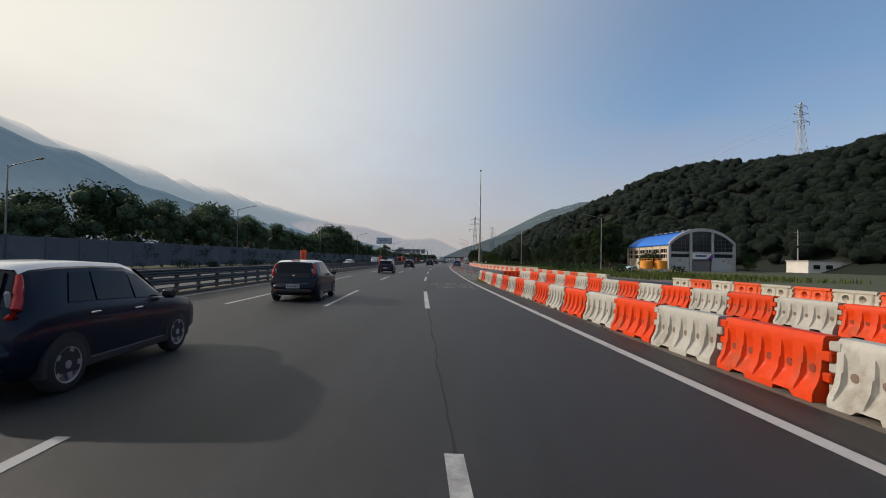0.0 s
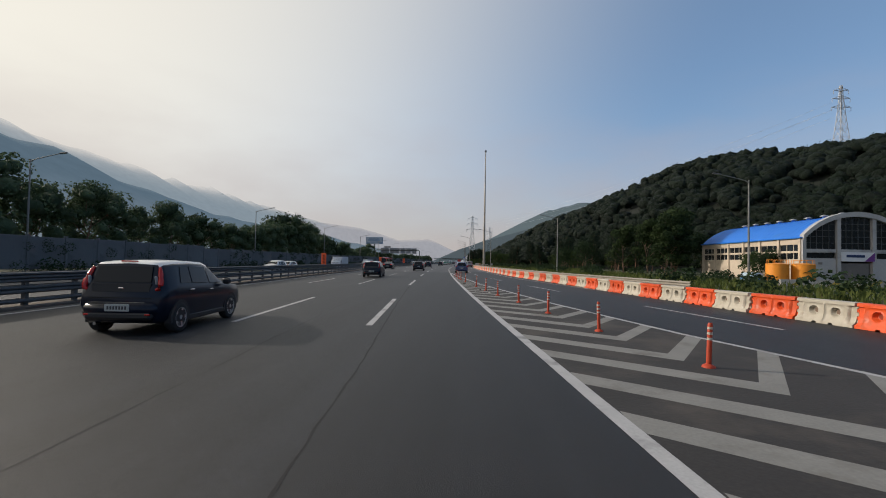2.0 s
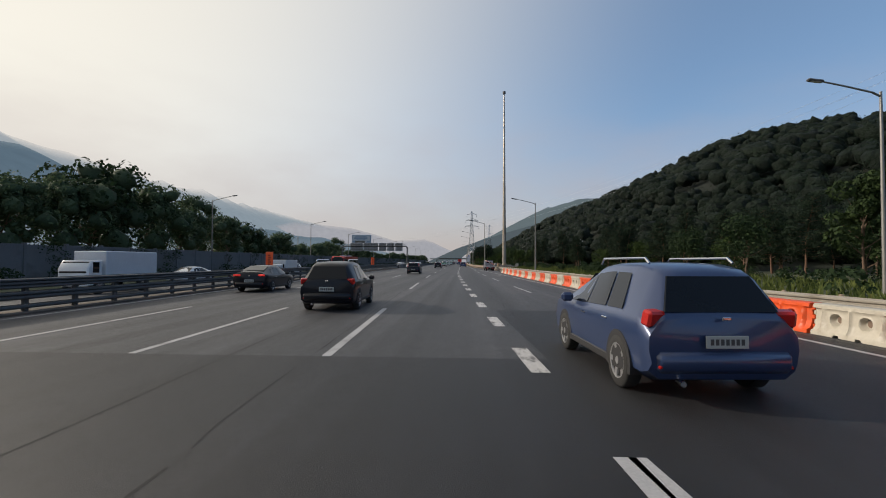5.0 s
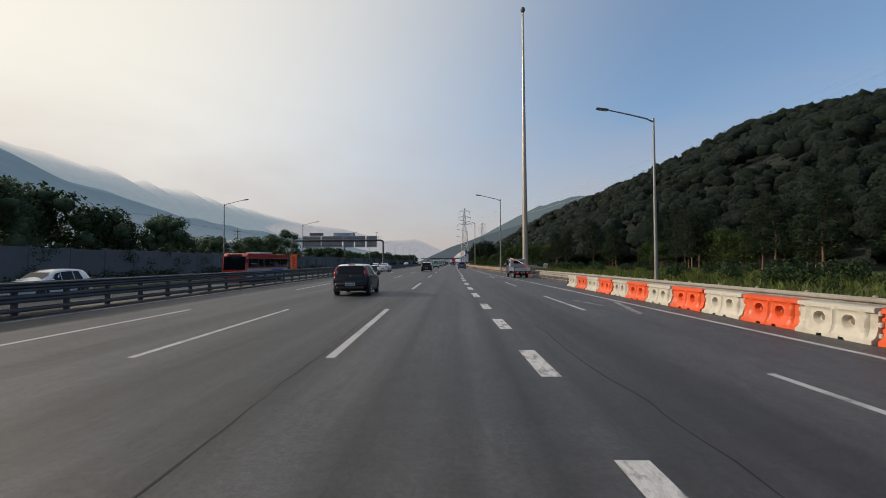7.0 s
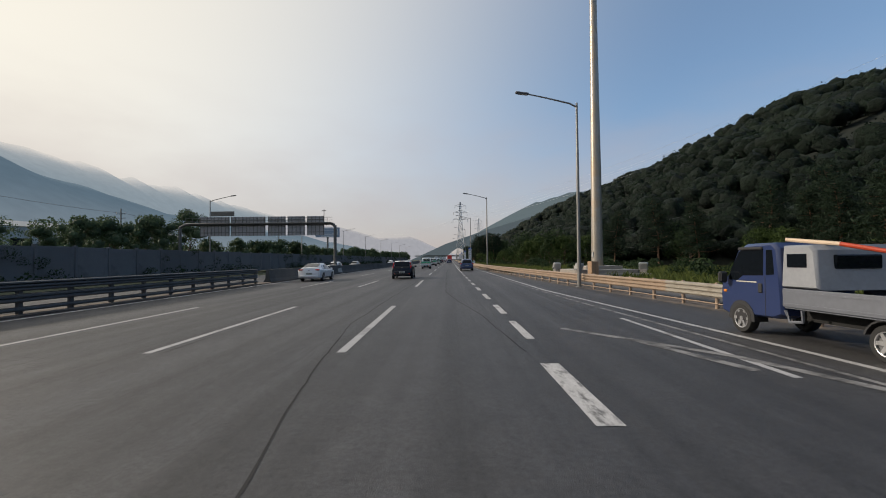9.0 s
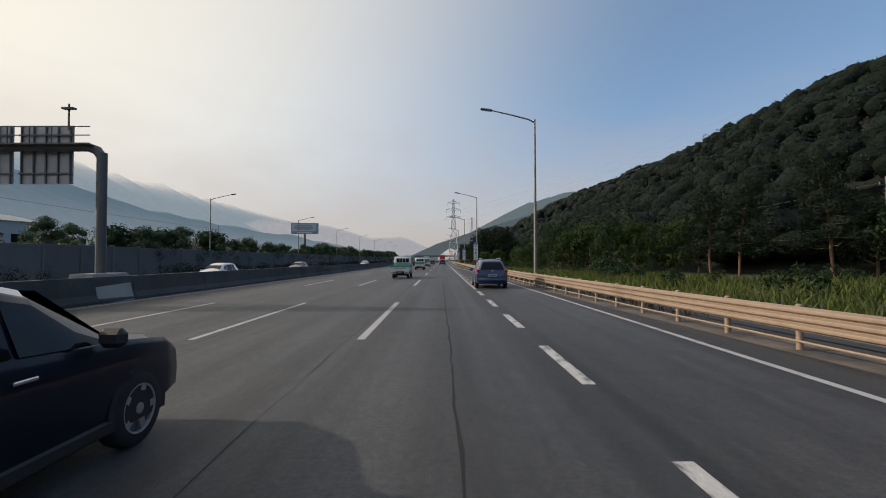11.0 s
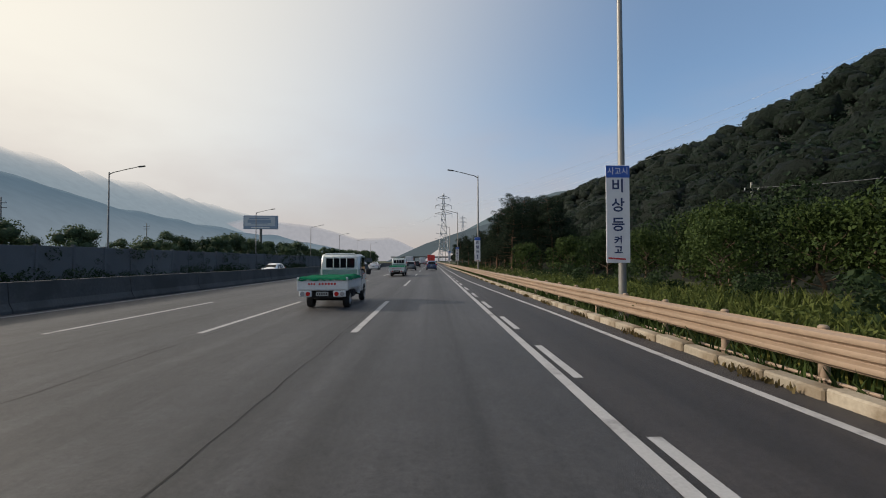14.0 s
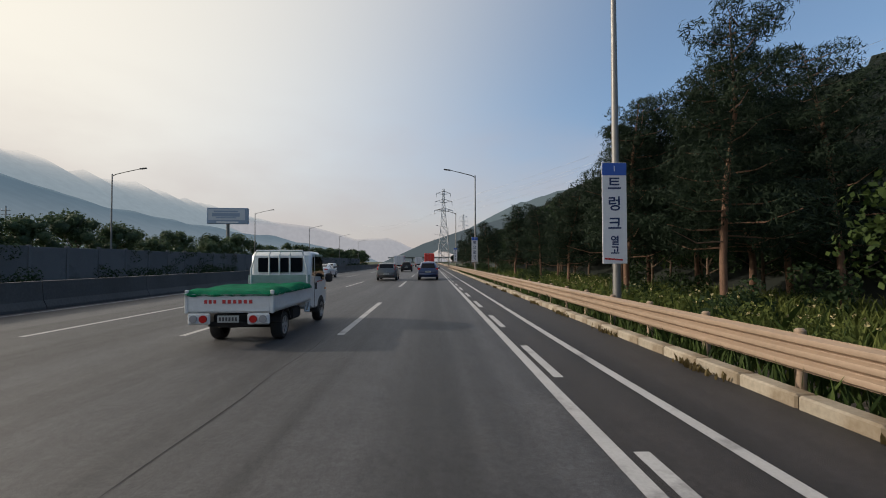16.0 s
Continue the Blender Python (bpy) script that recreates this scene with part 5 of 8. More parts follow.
# rubbish lying on the gore
SCRAP = material("pale_scrap", (0.50, 0.48, 0.42), rough=0.8, vary=0.2, scale=6, fine=30, bump=0.2)
RUBBER = material("torn_tyre", (0.02, 0.019, 0.018), rough=0.9, vary=0.3, scale=6, fine=40, bump=0.3)
scraps = random.Random(9)
for x, y, w, l, h, mat_, label_ in ((10.02, 72.3, 0.30, 0.12, 0.05, RUBBER, "torn black piece of tyre on the gore"), (10.34, 71.7, 0.34, 0.14, 0.06, RUBBER, "flat black rubber scrap on the gore"), (10.45, 69.6, 0.20, 0.10, 0.03, SCRAP, "crumpled pale paper scrap on dusty asphalt"), (9.7, 70.9, 0.12, 0.07, 0.02, SCRAP, "small pale scrap on dusty asphalt"), (9.0, 80.3, 0.25, 0.10, 0.04, RUBBER, "thin black rubber strip on the gore")):
    ring = []
    for k in range(7):
        t = k / 6 - 0.5
        e = math.sqrt(max(0.05, 1 - (2 * t) ** 2))
        ring.append([(w * t, e * l * c * scraps.uniform(0.7, 1.2), 0.006 + h * max(0.0, q) * e * scraps.uniform(0.5, 1.2)) for c, q in ((-0.5, 0), (-0.35, 0.8), (0, 1), (0.35, 0.7), (0.5, 0), (0, 0))])
    solid("road_debris", Shape().loft(ring), mat_, label_, "debris", "debris on the gore", m=pose(x, y, 0, 0, 0, scraps.uniform(0, 180)))


# ---- depot building with the blue vaulted roof ----
BEIGE = material("beige_render", (0.52, 0.44, 0.35), rough=0.85, vary=0.14, scale=0.6, fine=10, bump=0.15, stain=(0.34, 0.28, 0.22), stain_at=0.6)
GREY_WALL = material("grey_render", (0.40, 0.40, 0.41), rough=0.85, vary=0.14, scale=0.5, fine=10, bump=0.15, stain=(0.27, 0.27, 0.28), stain_at=0.6)
BLUE_ROOF = material("blue_roof_sheet", (0.015, 0.16, 0.62), rough=0.45, vary=0.10, scale=0.3, fine=6, bump=0.05, stain=(0.03, 0.14, 0.45), stain_at=0.66)
DARK_GLASS = material("dark_glass", (0.012, 0.016, 0.02), rough=0.12, vary=0.2, scale=0.5, fine=4, bump=0.0)
SHUTTER = material("grey_shutter", (0.17, 0.155, 0.15), rough=0.6, vary=0.15, scale=0.6, fine=9, bump=0.1)

BX0, BX1, BY0, BY1, EAVE, RISE = 61.6, 77.6, 118.8, 149.0, 6.9, 3.7
depot = thing("depot_building", "grey and beige depot with arched gable and blue vaulted roof", "building", m=pose(0, 0, -0.36))
W2, XC = (BX1 - BX0) / 2, (BX0 + BX1) / 2
RAD = (W2 ** 2 + RISE ** 2) / (2 * RISE)


def vault(x):
    return EAVE + RISE - RAD + math.sqrt(RAD ** 2 - (x - XC) ** 2)


xs = list(np.linspace(BX0, BX1, 25))
part("roof", Shape().extrude([(x, vault(x) + 0.02) for x in np.linspace(BX0 + 0.02, BX1 - 0.02, 25)] + [(x, vault(x) - 0.22) for x in np.linspace(BX1 - 0.02, BX0 + 0.02, 25)], "y", BY0 + 0.45, BY1 + 0.3), BLUE_ROOF, depot, smooth=40)
for y in np.arange(BY0 + 1.2, BY1, 1.2):
    part("roof_seam", Shape().extrude([(x, vault(x) + 0.06) for x in np.linspace(BX0, BX1, 17)] + [(x, vault(x) + 0.01) for x in np.linspace(BX1, BX0, 17)], "y", y - 0.03, y + 0.03), BLUE_ROOF, depot)
part("roof_edge", Shape().box((BX0 - 0.2, (BY0 + BY1) / 2, EAVE + 0.0), (0.5, BY1 - BY0 + 0.4, 0.22), bevel=0.02), BLUE_ROOF, depot)
rim = [(x, vault(x) + 0.42) for x in np.linspace(BX0 - 0.35, BX1 + 0.35, 29).clip(BX0, BX1)]
part("gable_rim", Shape().extrude(rim + [(x, vault(x) - 0.35) for x in reversed(xs)], "y", BY0 - 0.45, BY0 + 0.5), GREY_WALL, depot)
# gable wall with openings left by bays
bays = [(BX0 + 0.35, BX0 + 5.0), (BX0 + 5.75, BX1 - 5.75), (BX1 - 5.0, BX1 - 0.35)]
for x in (BX0 + 0.18, BX0 + 5.37, BX1 - 5.37, BX1 - 0.18):
    part("pier", Shape().box((x, BY0, (vault(min(max(x, BX0 + 0.2), BX1 - 0.2)) - 0.3) / 2), (0.55, 0.6, vault(min(max(x, BX0 + 0.2), BX1 - 0.2)) - 0.3)), GREY_WALL, depot)
for i, (x0, x1) in enumerate(bays):
    top = [(x, vault(x) - 0.34) for x in np.linspace(x0, x1, 9)]
    glass = part("arched_window", Shape().extrude([(x0, 5.15), (x1, 5.15)] + top[::-1], "y", BY0 + 0.1, BY0 + 0.2), DARK_GLASS, depot)
    for k in range(1, 5):
        x = x0 + (x1 - x0) * k / 5
        part("glazing_bar", Shape().box((x, BY0 + 0.06, (5.15 + vault(x) - 0.34) / 2), (0.06, 0.08, vault(x) - 5.5)), STEEL_DULL, glass)
    for z in (6.1, 7.1, 8.1, 9.1):
        ok = [x for x in np.linspace(x0, x1, 31) if vault(x) - 0.4 > z]
        if len(ok) > 3:
            part("glazing_bar", Shape().box(((ok[0] + ok[-1]) / 2, BY0 + 0.06, z), (ok[-1] - ok[0], 0.08, 0.06)), STEEL_DULL, glass)
    part("lintel", Shape().box(((x0 + x1) / 2, BY0 + 0.05, 4.9), (x1 - x0, 0.4, 0.5)), GREY_WALL, depot)
    if i != 1:
        part("band_window", Shape().box(((x0 + x1) / 2, BY0 + 0.15, 4.15), (x1 - x0 - 0.5, 0.1, 0.85)), DARK_GLASS, depot)
        part("gable_wall", Shape().box(((x0 + x1) / 2, BY0 + 0.08, 1.86), (x1 - x0, 0.3, 3.72)), GREY_WALL, depot)
        part("gable_wall", Shape().box(((x0 + x1) / 2, BY0 + 0.08, 4.62), (x1 - x0, 0.28, 0.1)), GREY_WALL, depot)
        part("wall_vent", Shape().box(((x0 + x1) / 2, BY0 - 0.09, 2.9), (0.6, 0.06, 0.35)), SHUTTER, depot)
    else:
        part("shutter", Shape().box(((x0 + x1) / 2, BY0 + 0.12, 1.5), (x1 - x0 - 0.3, 0.12, 3.0)), SHUTTER, depot)
        for z in np.arange(0.2, 3.0, 0.22):
            part("slat", Shape().box(((x0 + x1) / 2, BY0 + 0.05, z), (x1 - x0 - 0.3, 0.03, 0.14)), SHUTTER, depot)
        brd = part("sign_board", Shape().box(((x0 + x1) / 2 + 0.1, BY0 - 0.34, 4.0), (x1 - x0 + 0.5, 0.12, 1.45)), BANNER, depot, "white sign board with purple corner")
        part("text_bar", Shape().box(((x0 + x1) / 2 - 0.3, BY0 - 0.41, 4.1), (2.7, 0.02, 0.4)), NAVY, brd)
        part("corner", Shape().extrude([(x1 + 0.3, 3.3), (x1 + 0.3, 4.7), (x1 - 1.2, 3.3)], "y", BY0 - 0.42, BY0 - 0.405), material("purple_ink", (0.14, 0.03, 0.22), rough=0.5, vary=0.05), brd)
# long side towards the road: piers, two rows of windows
for k in range(7):
    y = BY0 + 0.3 + (BY1 - BY0 - 0.6) * k / 6
    part("pier", Shape().box((BX0, y, EAVE / 2 - 0.05), (0.5, 0.5, EAVE - 0.1)), BEIGE, depot)
    if k < 6:
        y1 = BY0 + 0.3 + (BY1 - BY0 - 0.6) * (k + 1) / 6
        part("side_wall", Shape().box((BX0 + 0.1, (y + y1) / 2, 1.75), (0.3, y1 - y - 0.4, 3.5)), BEIGE, depot)
        for z0, z1 in ((4.5, 4.85), (5.85, EAVE - 0.1)):
            part("side_wall", Shape().box((BX0 + 0.1, (y + y1) / 2, (z0 + z1) / 2), (0.3, y1 - y - 0.4, z1 - z0)), BEIGE, depot)
        for z0, z1 in ((3.5, 4.5), (4.85, 5.85)):
            wd = part("side_window", Shape().box((BX0 + 0.18, (y + y1) / 2, (z0 + z1) / 2), (0.1, y1 - y - 0.4, z1 - z0)), DARK_GLASS, depot)
            for q in (0.33, 0.67):
                part("mullion", Shape().box((BX0 + 0.10, y + 0.2 + (y1 - y - 0.4) * q, (z0 + z1) / 2), (0.08, 0.10, z1 - z0)), BEIGE, wd)
part("far_wall", Shape().box((BX1, (BY0 + BY1) / 2, EAVE / 2), (0.35, BY1 - BY0 - 0.2, EAVE)), GREY_WALL, depot)
part("back_wall", Shape().extrude([(BX0, 0), (BX1, 0)] + [(x, vault(x) - 0.25) for x in reversed(xs)], "y", BY1 - 0.3, BY1), BEIGE, depot)
for k in range(8):
    y = BY0 + 2.5 + k * 3.7
    v = part("roof_vent", Shape().tube([(XC, y, EAVE + RISE - 0.05), (XC, y, EAVE + RISE + 0.35)], 0.28, 12), BLUE_ROOF, depot, smooth=40)
    part("vent_cap", Shape().tube([(XC, y, EAVE + RISE + 0.35), (XC, y, EAVE + RISE + 0.45), (XC, y, EAVE + RISE + 0.62)], [0.62, 0.6, 0.2], 14), STEEL, v, smooth=40)

# tanks, low wall, hut
TANK = material("orange_tank", (0.72, 0.26, 0.02), rough=0.5, vary=0.10, scale=0.8, fine=8, bump=0.03, stain=(0.45, 0.17, 0.03), stain_at=0.64)
for x, y in ((54.0, 112.9), (56.9, 111.9)):
    tk = thing("storage_tank", "upright orange storage tank on the ground", "tank", "orange tanks", m=pose(x, y, -0.36))
    part("shell", Shape().tube([(0, 0, 0), (0, 0, 2.6)], 1.42, 28), TANK, tk, smooth=40)
    for z in (0.9, 1.75):
        part("hoop", Shape().tube([(0, 0, z), (0, 0, z + 0.06)], 1.45, 28), TANK, tk, smooth=40)
    part("lid", Shape().tube([(0, 0, 2.6), (0, 0, 2.66), (0, 0, 2.8)], [1.46, 1.4, 0.4], 28), TANK, tk, smooth=30)
    rl = Shape()
    for k in range(10):
        q = 2 * math.pi * k / 10
        part("rail_upright", Shape().tube([(1.3 * math.cos(q), 1.3 * math.sin(q), 2.6), (1.3 * math.cos(q), 1.3 * math.sin(q), 3.2)], 0.025, 6), TANK, tk)
    rl.tube([(1.3 * math.cos(2 * math.pi * k / 20), 1.3 * math.sin(2 * math.pi * k / 20), 3.2) for k in range(21)], 0.025, 6)
    part("railing", rl, TANK, tk)
tub = thing("water_tub", "pale blue round water tank with darker band", "tank", m=pose(50.6, 113.2, -0.36))
part("shell", Shape().tube([(0, 0, 0), (0, 0, 1.1), (0, 0, 1.3)], [1.35, 1.35, 1.2], 24), material("pale_blue_plastic", (0.30, 0.42, 0.52), rough=0.5, vary=0.1), tub, smooth=40)
part("band", Shape().tube([(0, 0, 0.35), (0, 0, 0.65)], 1.365, 24), material("blue_plastic", (0.04, 0.17, 0.42), rough=0.5, vary=0.1), tub, smooth=40)
yellow = material("hazard_yellow", (0.42, 0.30, 0.05), rough=0.7, vary=0.2, scale=2, fine=10)
lw = thing("low_wall", "low concrete wall with worn yellow hazard stripes", "wall", m=pose(40.5, 88.5, -0.35, 0, 0, -10))
for k in range(4):
    blk = part("block", Shape().extrude([(-0.3, 0), (-0.14, 1.0), (0.14, 1.0), (0.3, 0)], "x", -2 + k * 3.0, 0.96 + k * 3.0), CONCRETE, lw)
    part("stripe", Shape().add([(-1.2 + k * 3, -0.236, 0.45), (-0.6 + k * 3, -0.236, 0.45), (0.1 + k * 3, -0.15, 0.99), (-0.5 + k * 3, -0.15, 0.99)], [(0, 1, 2, 3)]), yellow, blk)
hut = thing("roadside_house", "small white flat-roofed building at the foot of the hill", "house", m=pose(103.5, 124, -0.35))
part("wall", Shape().box((0, 0, 1.6), (15, 8, 3.2)), material("white_render", (0.60, 0.57, 0.52), rough=0.85, vary=0.12, scale=0.5, fine=8, bump=0.1), hut)
part("roof", Shape().box((0, 0, 3.3), (15.4, 8.4, 0.22), bevel=0.02), CONCRETE, hut)
for x in (-5.5, -2.5, 1.5, 4.5):
    wn_ = part("window", Shape().box((x, -4.02, 1.8), (1.6, 0.08, 1.0)), DARK_GLASS, hut)
    part("sill", Shape().box((x, -4.06, 1.26), (1.8, 0.16, 0.08)), CONCRETE, wn_)
shed = thing("warehouse", "pale low warehouse behind the noise wall", "building", m=pose(-78, 285, -0.3, 0, 0, -8))
part("wall", Shape().box((0, 0, 4.2), (16, 44, 8.4)), material("pale_sheet", (0.42, 0.44, 0.46), rough=0.6, vary=0.08, scale=0.2, fine=3, bump=0.05), shed)
part("roof", Shape().extrude([(-8.3, 8.4), (0, 10.0), (8.3, 8.4)], "y", -22.3, 22.3), material("grey_sheet_roof", (0.24, 0.27, 0.30), rough=0.6, vary=0.08, scale=0.2, fine=3, bump=0.05), shed)
for k in range(7):
    part("window", Shape().box((8.03, -18 + 6 * k, 5.6), (0.08, 3.6, 1.4)), DARK_GLASS, shed)

# ---- pylons, poles, wires ----
PYLON = material("pylon_steel", (0.50, 0.51, 0.53), rough=0.6, metal=0.0, vary=0.1)


def pylon(x, y, z, h, base, name="pylon"):
    ob = thing("pylon", "grey lattice steel power pylon", "pylon", "pylons", m=pose(x, y, z))

    def width(t):
        return base * (1 - t) ** 1.35 * 0.92 + base * 0.13

    levels = [0, 0.16, 0.30, 0.42, 0.53, 0.63, 0.72, 0.80, 0.87, 0.94, 1.0]
    r = h * 0.0038
    for sx, sy in ((-1, -1), (1, -1), (1, 1), (-1, 1)):
        part("leg", Shape().tube([(sx * width(t) / 2, sy * width(t) / 2, t * h) for t in levels], r, 5), PYLON, ob)
    for a, b in zip(levels, levels[1:]):
        wa, wb = width(a) / 2, width(b) / 2
        c = [(-1, -1), (1, -1), (1, 1), (-1, 1)]
        for i in range(4):
            p, q = c[i], c[(i + 1) % 4]
            for lo, hi, z0 in ((p, q, a), (q, p, a), (p, q, b)):
                w0 = wa if z0 == a else wb
                part("brace", Shape().tube([(lo[0] * w0, lo[1] * w0, z0 * h), (hi[0] * wb, hi[1] * wb, b * h)], r * 0.6, 4), PYLON, ob)
    for t, k in ((0.70, 0.125), (0.82, 0.115), (0.93, 0.095)):
        s = Shape()
        for sx in (-1, 1):
            for dy in (-1, 1):
                s.tube([(0, dy * width(t) / 2, t * h), (sx * k * h, 0, t * h + 0.012 * h)], r * 0.7, 4)
                s.tube([(0, dy * width(t) / 2, (t + 0.045) * h), (sx * k * h, 0, t * h + 0.012 * h)], r * 0.6, 4)
            s.tube([(sx * k * h, 0, t * h + 0.012 * h), (sx * k * h, 0, t * h - 0.04 * h)], r * 0.8, 5)
        part("cross_arm", s, PYLON, ob)
    return ob


pylon(276, 385, 80, 54, 9)
pylon(16, 815, -0.3, 80, 13)
pylon(60, 1130, 15, 70, 12)
wires = thing("power_lines", "thin dark power lines sagging between pylons", "power lines")
for k, (a_, b_) in enumerate((((269.5, 385, 116), (6, 815, 53)), ((282.5, 385, 116), (26, 815, 53)), ((270, 385, 122), (7, 815, 62)), ((282, 385, 122), (25, 815, 62)), ((6, 815, 53), (-170, 1300, 70)), ((26, 815, 62), (-150, 1300, 80)))):
    a_, b_ = Vector(a_), Vector(b_)
    part("wire", Shape().tube([a_.lerp(b_, t) - Vector((0, 0, 46 * t * (1 - t))) for t in np.linspace(0, 1, 22)], 0.05, 4), PYLON, wires)


def utility_pole(x, y, h, arms=1):
    ob = thing("utility_pole", "slim concrete utility pole with cross arms", "utility pole", "utility poles", m=pose(x, y, -0.35))
    part("pole", Shape().tube([(0, 0, 0), (0, 0, h + 0.35)], [0.19, 0.11], 10), CONCRETE, ob, smooth=40)
    for k in range(arms):
        part("cross_arm", Shape().box((0, 0, h - 0.5 - 0.7 * k), (1.7, 0.09, 0.09)), STEEL_DULL, ob)
    for x_ in (-0.7, 0, 0.7):
        part("insulator", Shape().tube([(x_, 0, h - 0.45), (x_, 0, h - 0.2)], 0.05, 8), BANNER, ob)


for x, y, h, n in ((46.2, 271.6, 9.9, 1), (24.8, 297, 5.8, 1), (101, 131, 11.5, 2), (34, 330, 9.5, 1), (-48, 225, 10.5, 2), (-52, 262, 10.5, 2), (-60, 352, 11, 2), (-75, 410, 12, 2), (-90, 470, 12, 2)):
    utility_pole(x, y, h, n)
lines = thing("telephone_wires", "thin wires slung between the poles", "wires")
for a_, b_ in (((46.2, 271.6, 9.4), (24.8, 297, 5.3)), ((24.8, 297, 5.3), (34, 330, 9.0)), ((24.8, 297, 3.4), (34, 330, 3.0)), ((46.2, 271.6, 4.2), (24.8, 297, 3.6)), ((34, 330, 3.0), (24, 372, 3.0)), ((-48, 225, 9.8), (-52, 262, 9.8)), ((-52, 262, 9.8), (-60, 352, 10.2)), ((-48, 225, 9.8), (-50, 150, 9.8))):
    a_, b_ = Vector(a_), Vector(b_)
    part("wire", Shape().tube([a_.lerp(b_, t) - Vector((0, 0, 1.4 * t * (1 - t))) for t in np.linspace(0, 1, 9)], 0.022, 4), LAMP_HEAD, lines)
# far bridge across the valley road
bridge = thing("overbridge", "distant pale concrete bridge across the motorway", "bridge", m=pose(-8, 1080, -0.3))
part("deck", Shape().box((0, 0, 8.0), (120, 9, 1.6), bevel=0.05), CONCRETE, bridge)
for x in (-46, -20, 22, 46):
    part("pier", Shape().box((x, 0, 3.6), (2, 5, 7.2)), CONCRETE, bridge)
part("parapet", Shape().box((0, -4.4, 9.2), (120, 0.25, 0.9)), CONCRETE, bridge)


# ---- trees ----
def crown_mesh(name, lobes, per, card, mat, seed, squash=0.85, up=0.2, slim=0.62):
    return leaf_cloud(name, [q[:3] for q in lobes], [q[3] for q in lobes], per, card, mat, seed, squash, up, slim)


def broad_tree(seed, h, spread, mat, label, bare=0.28, per=165, card=0.19, trunk=0.16, core=None):
    """A trunk with forked limbs, and a crown of many leafy lobes at their ends."""
    r = random.Random(seed)
    ob = thing("tree", label, "tree")
    top = [Vector((0, 0, -0.2))]
    for k in range(1, 5):
        top.append(Vector((r.uniform(-0.2, 0.2) * k, r.uniform(-0.2, 0.2) * k, h * 0.16 * k)))
    wood = Shape().tube(top, [trunk, trunk * 0.8, trunk * 0.62, trunk * 0.45, trunk * 0.2], 8)
    lobes = []
    for k in range(9):
        q, z = 2.4 * k + r.uniform(-0.4, 0.4), h * (bare + (0.85 - bare) * (k + 0.5) / 9)
        reach = spread * (0.45 + 0.4 * math.sin(math.pi * min(1, (z / h - bare) / (1 - bare) + 0.15))) * r.uniform(0.7, 1.05)
        end = Vector((reach * math.cos(q), reach * math.sin(q), z + h * 0.07))
        start = Vector((0, 0, z * 0.72))
        if start.z < h * 0.64:
            wood.tube([start, start.lerp(end, 0.5) + Vector((0, 0, -0.1)), end], [trunk * 0.42, trunk * 0.26, trunk * 0.1], 6)
        lobes.append((end.x, end.y, end.z, spread * r.uniform(0.30, 0.46)))
    for k in range(9):
        q, t = r.uniform(0, 6.28), r.random()
        lobes.append((spread * 0.45 * t * math.cos(q), spread * 0.45 * t * math.sin(q), h * r.uniform(0.55, 0.93), spread * r.uniform(0.28, 0.42)))
    part("trunk", wood, BARK, ob, smooth=60)
    cr = new("crown", crown_mesh("crown", lobes, per, card, mat, seed))
    cr.parent = ob
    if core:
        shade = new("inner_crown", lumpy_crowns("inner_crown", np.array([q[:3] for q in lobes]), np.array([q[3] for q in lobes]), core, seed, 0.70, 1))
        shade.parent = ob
    return ob


def pine_tree(seed, h, label, per=170, card=0.125):
    """A red pine: bare reddish trunk, whorls of drooping boughs with needle tufts."""
    r = random.Random(seed)
    ob = thing("pine_tree", label, "pine tree")
    lean = r.uniform(-0.05, 0.05)
    spine = [Vector((lean * h * t * t * 3, r.uniform(-0.05, 0.05) * h * t, h * t)) for t in (-0.02, 0.2, 0.45, 0.7, 0.98)]
    wood = Shape().tube(spine, [0.14, 0.125, 0.10, 0.07, 0.02], 9)
    lobes = []
    for k in range(36):
        t = 0.24 + 0.74 * k / 36
        q = 2.4 * k + r.uniform(-0.4, 0.4)
        reach = h * 0.25 * (1.15 - t) ** 0.8 * r.uniform(0.6, 1.25) + 0.3
        c = Vector((lean * h * t * t * 3, 0, h * t))
        end = c + Vector((reach * math.cos(q), reach * math.sin(q), r.uniform(0.0, 0.12) * reach + 0.15))
        wood.tube([c, c.lerp(end, 0.55) + Vector((0, 0, -0.08 * reach)), end], [0.034, 0.024, 0.008], 5)
        if t < 0.27 and k % 2:
            continue
        for f in (0.35, 0.6, 0.82, 1.05):
            p = c.lerp(end, f)
            lobes.append((p.x + r.uniform(-0.2, 0.2), p.y + r.uniform(-0.2, 0.2), p.z + r.uniform(-0.25, 0.3), (0.36 + 0.36 * reach / 3) * r.uniform(0.7, 1.25)))
    part("trunk", wood, PINE_BARK, ob, smooth=60)
    cr = new("crown", crown_mesh("crown", lobes, per, card, NEEDLE, seed, 0.6, 0.3, 0.14))
    cr.parent = ob
    return ob


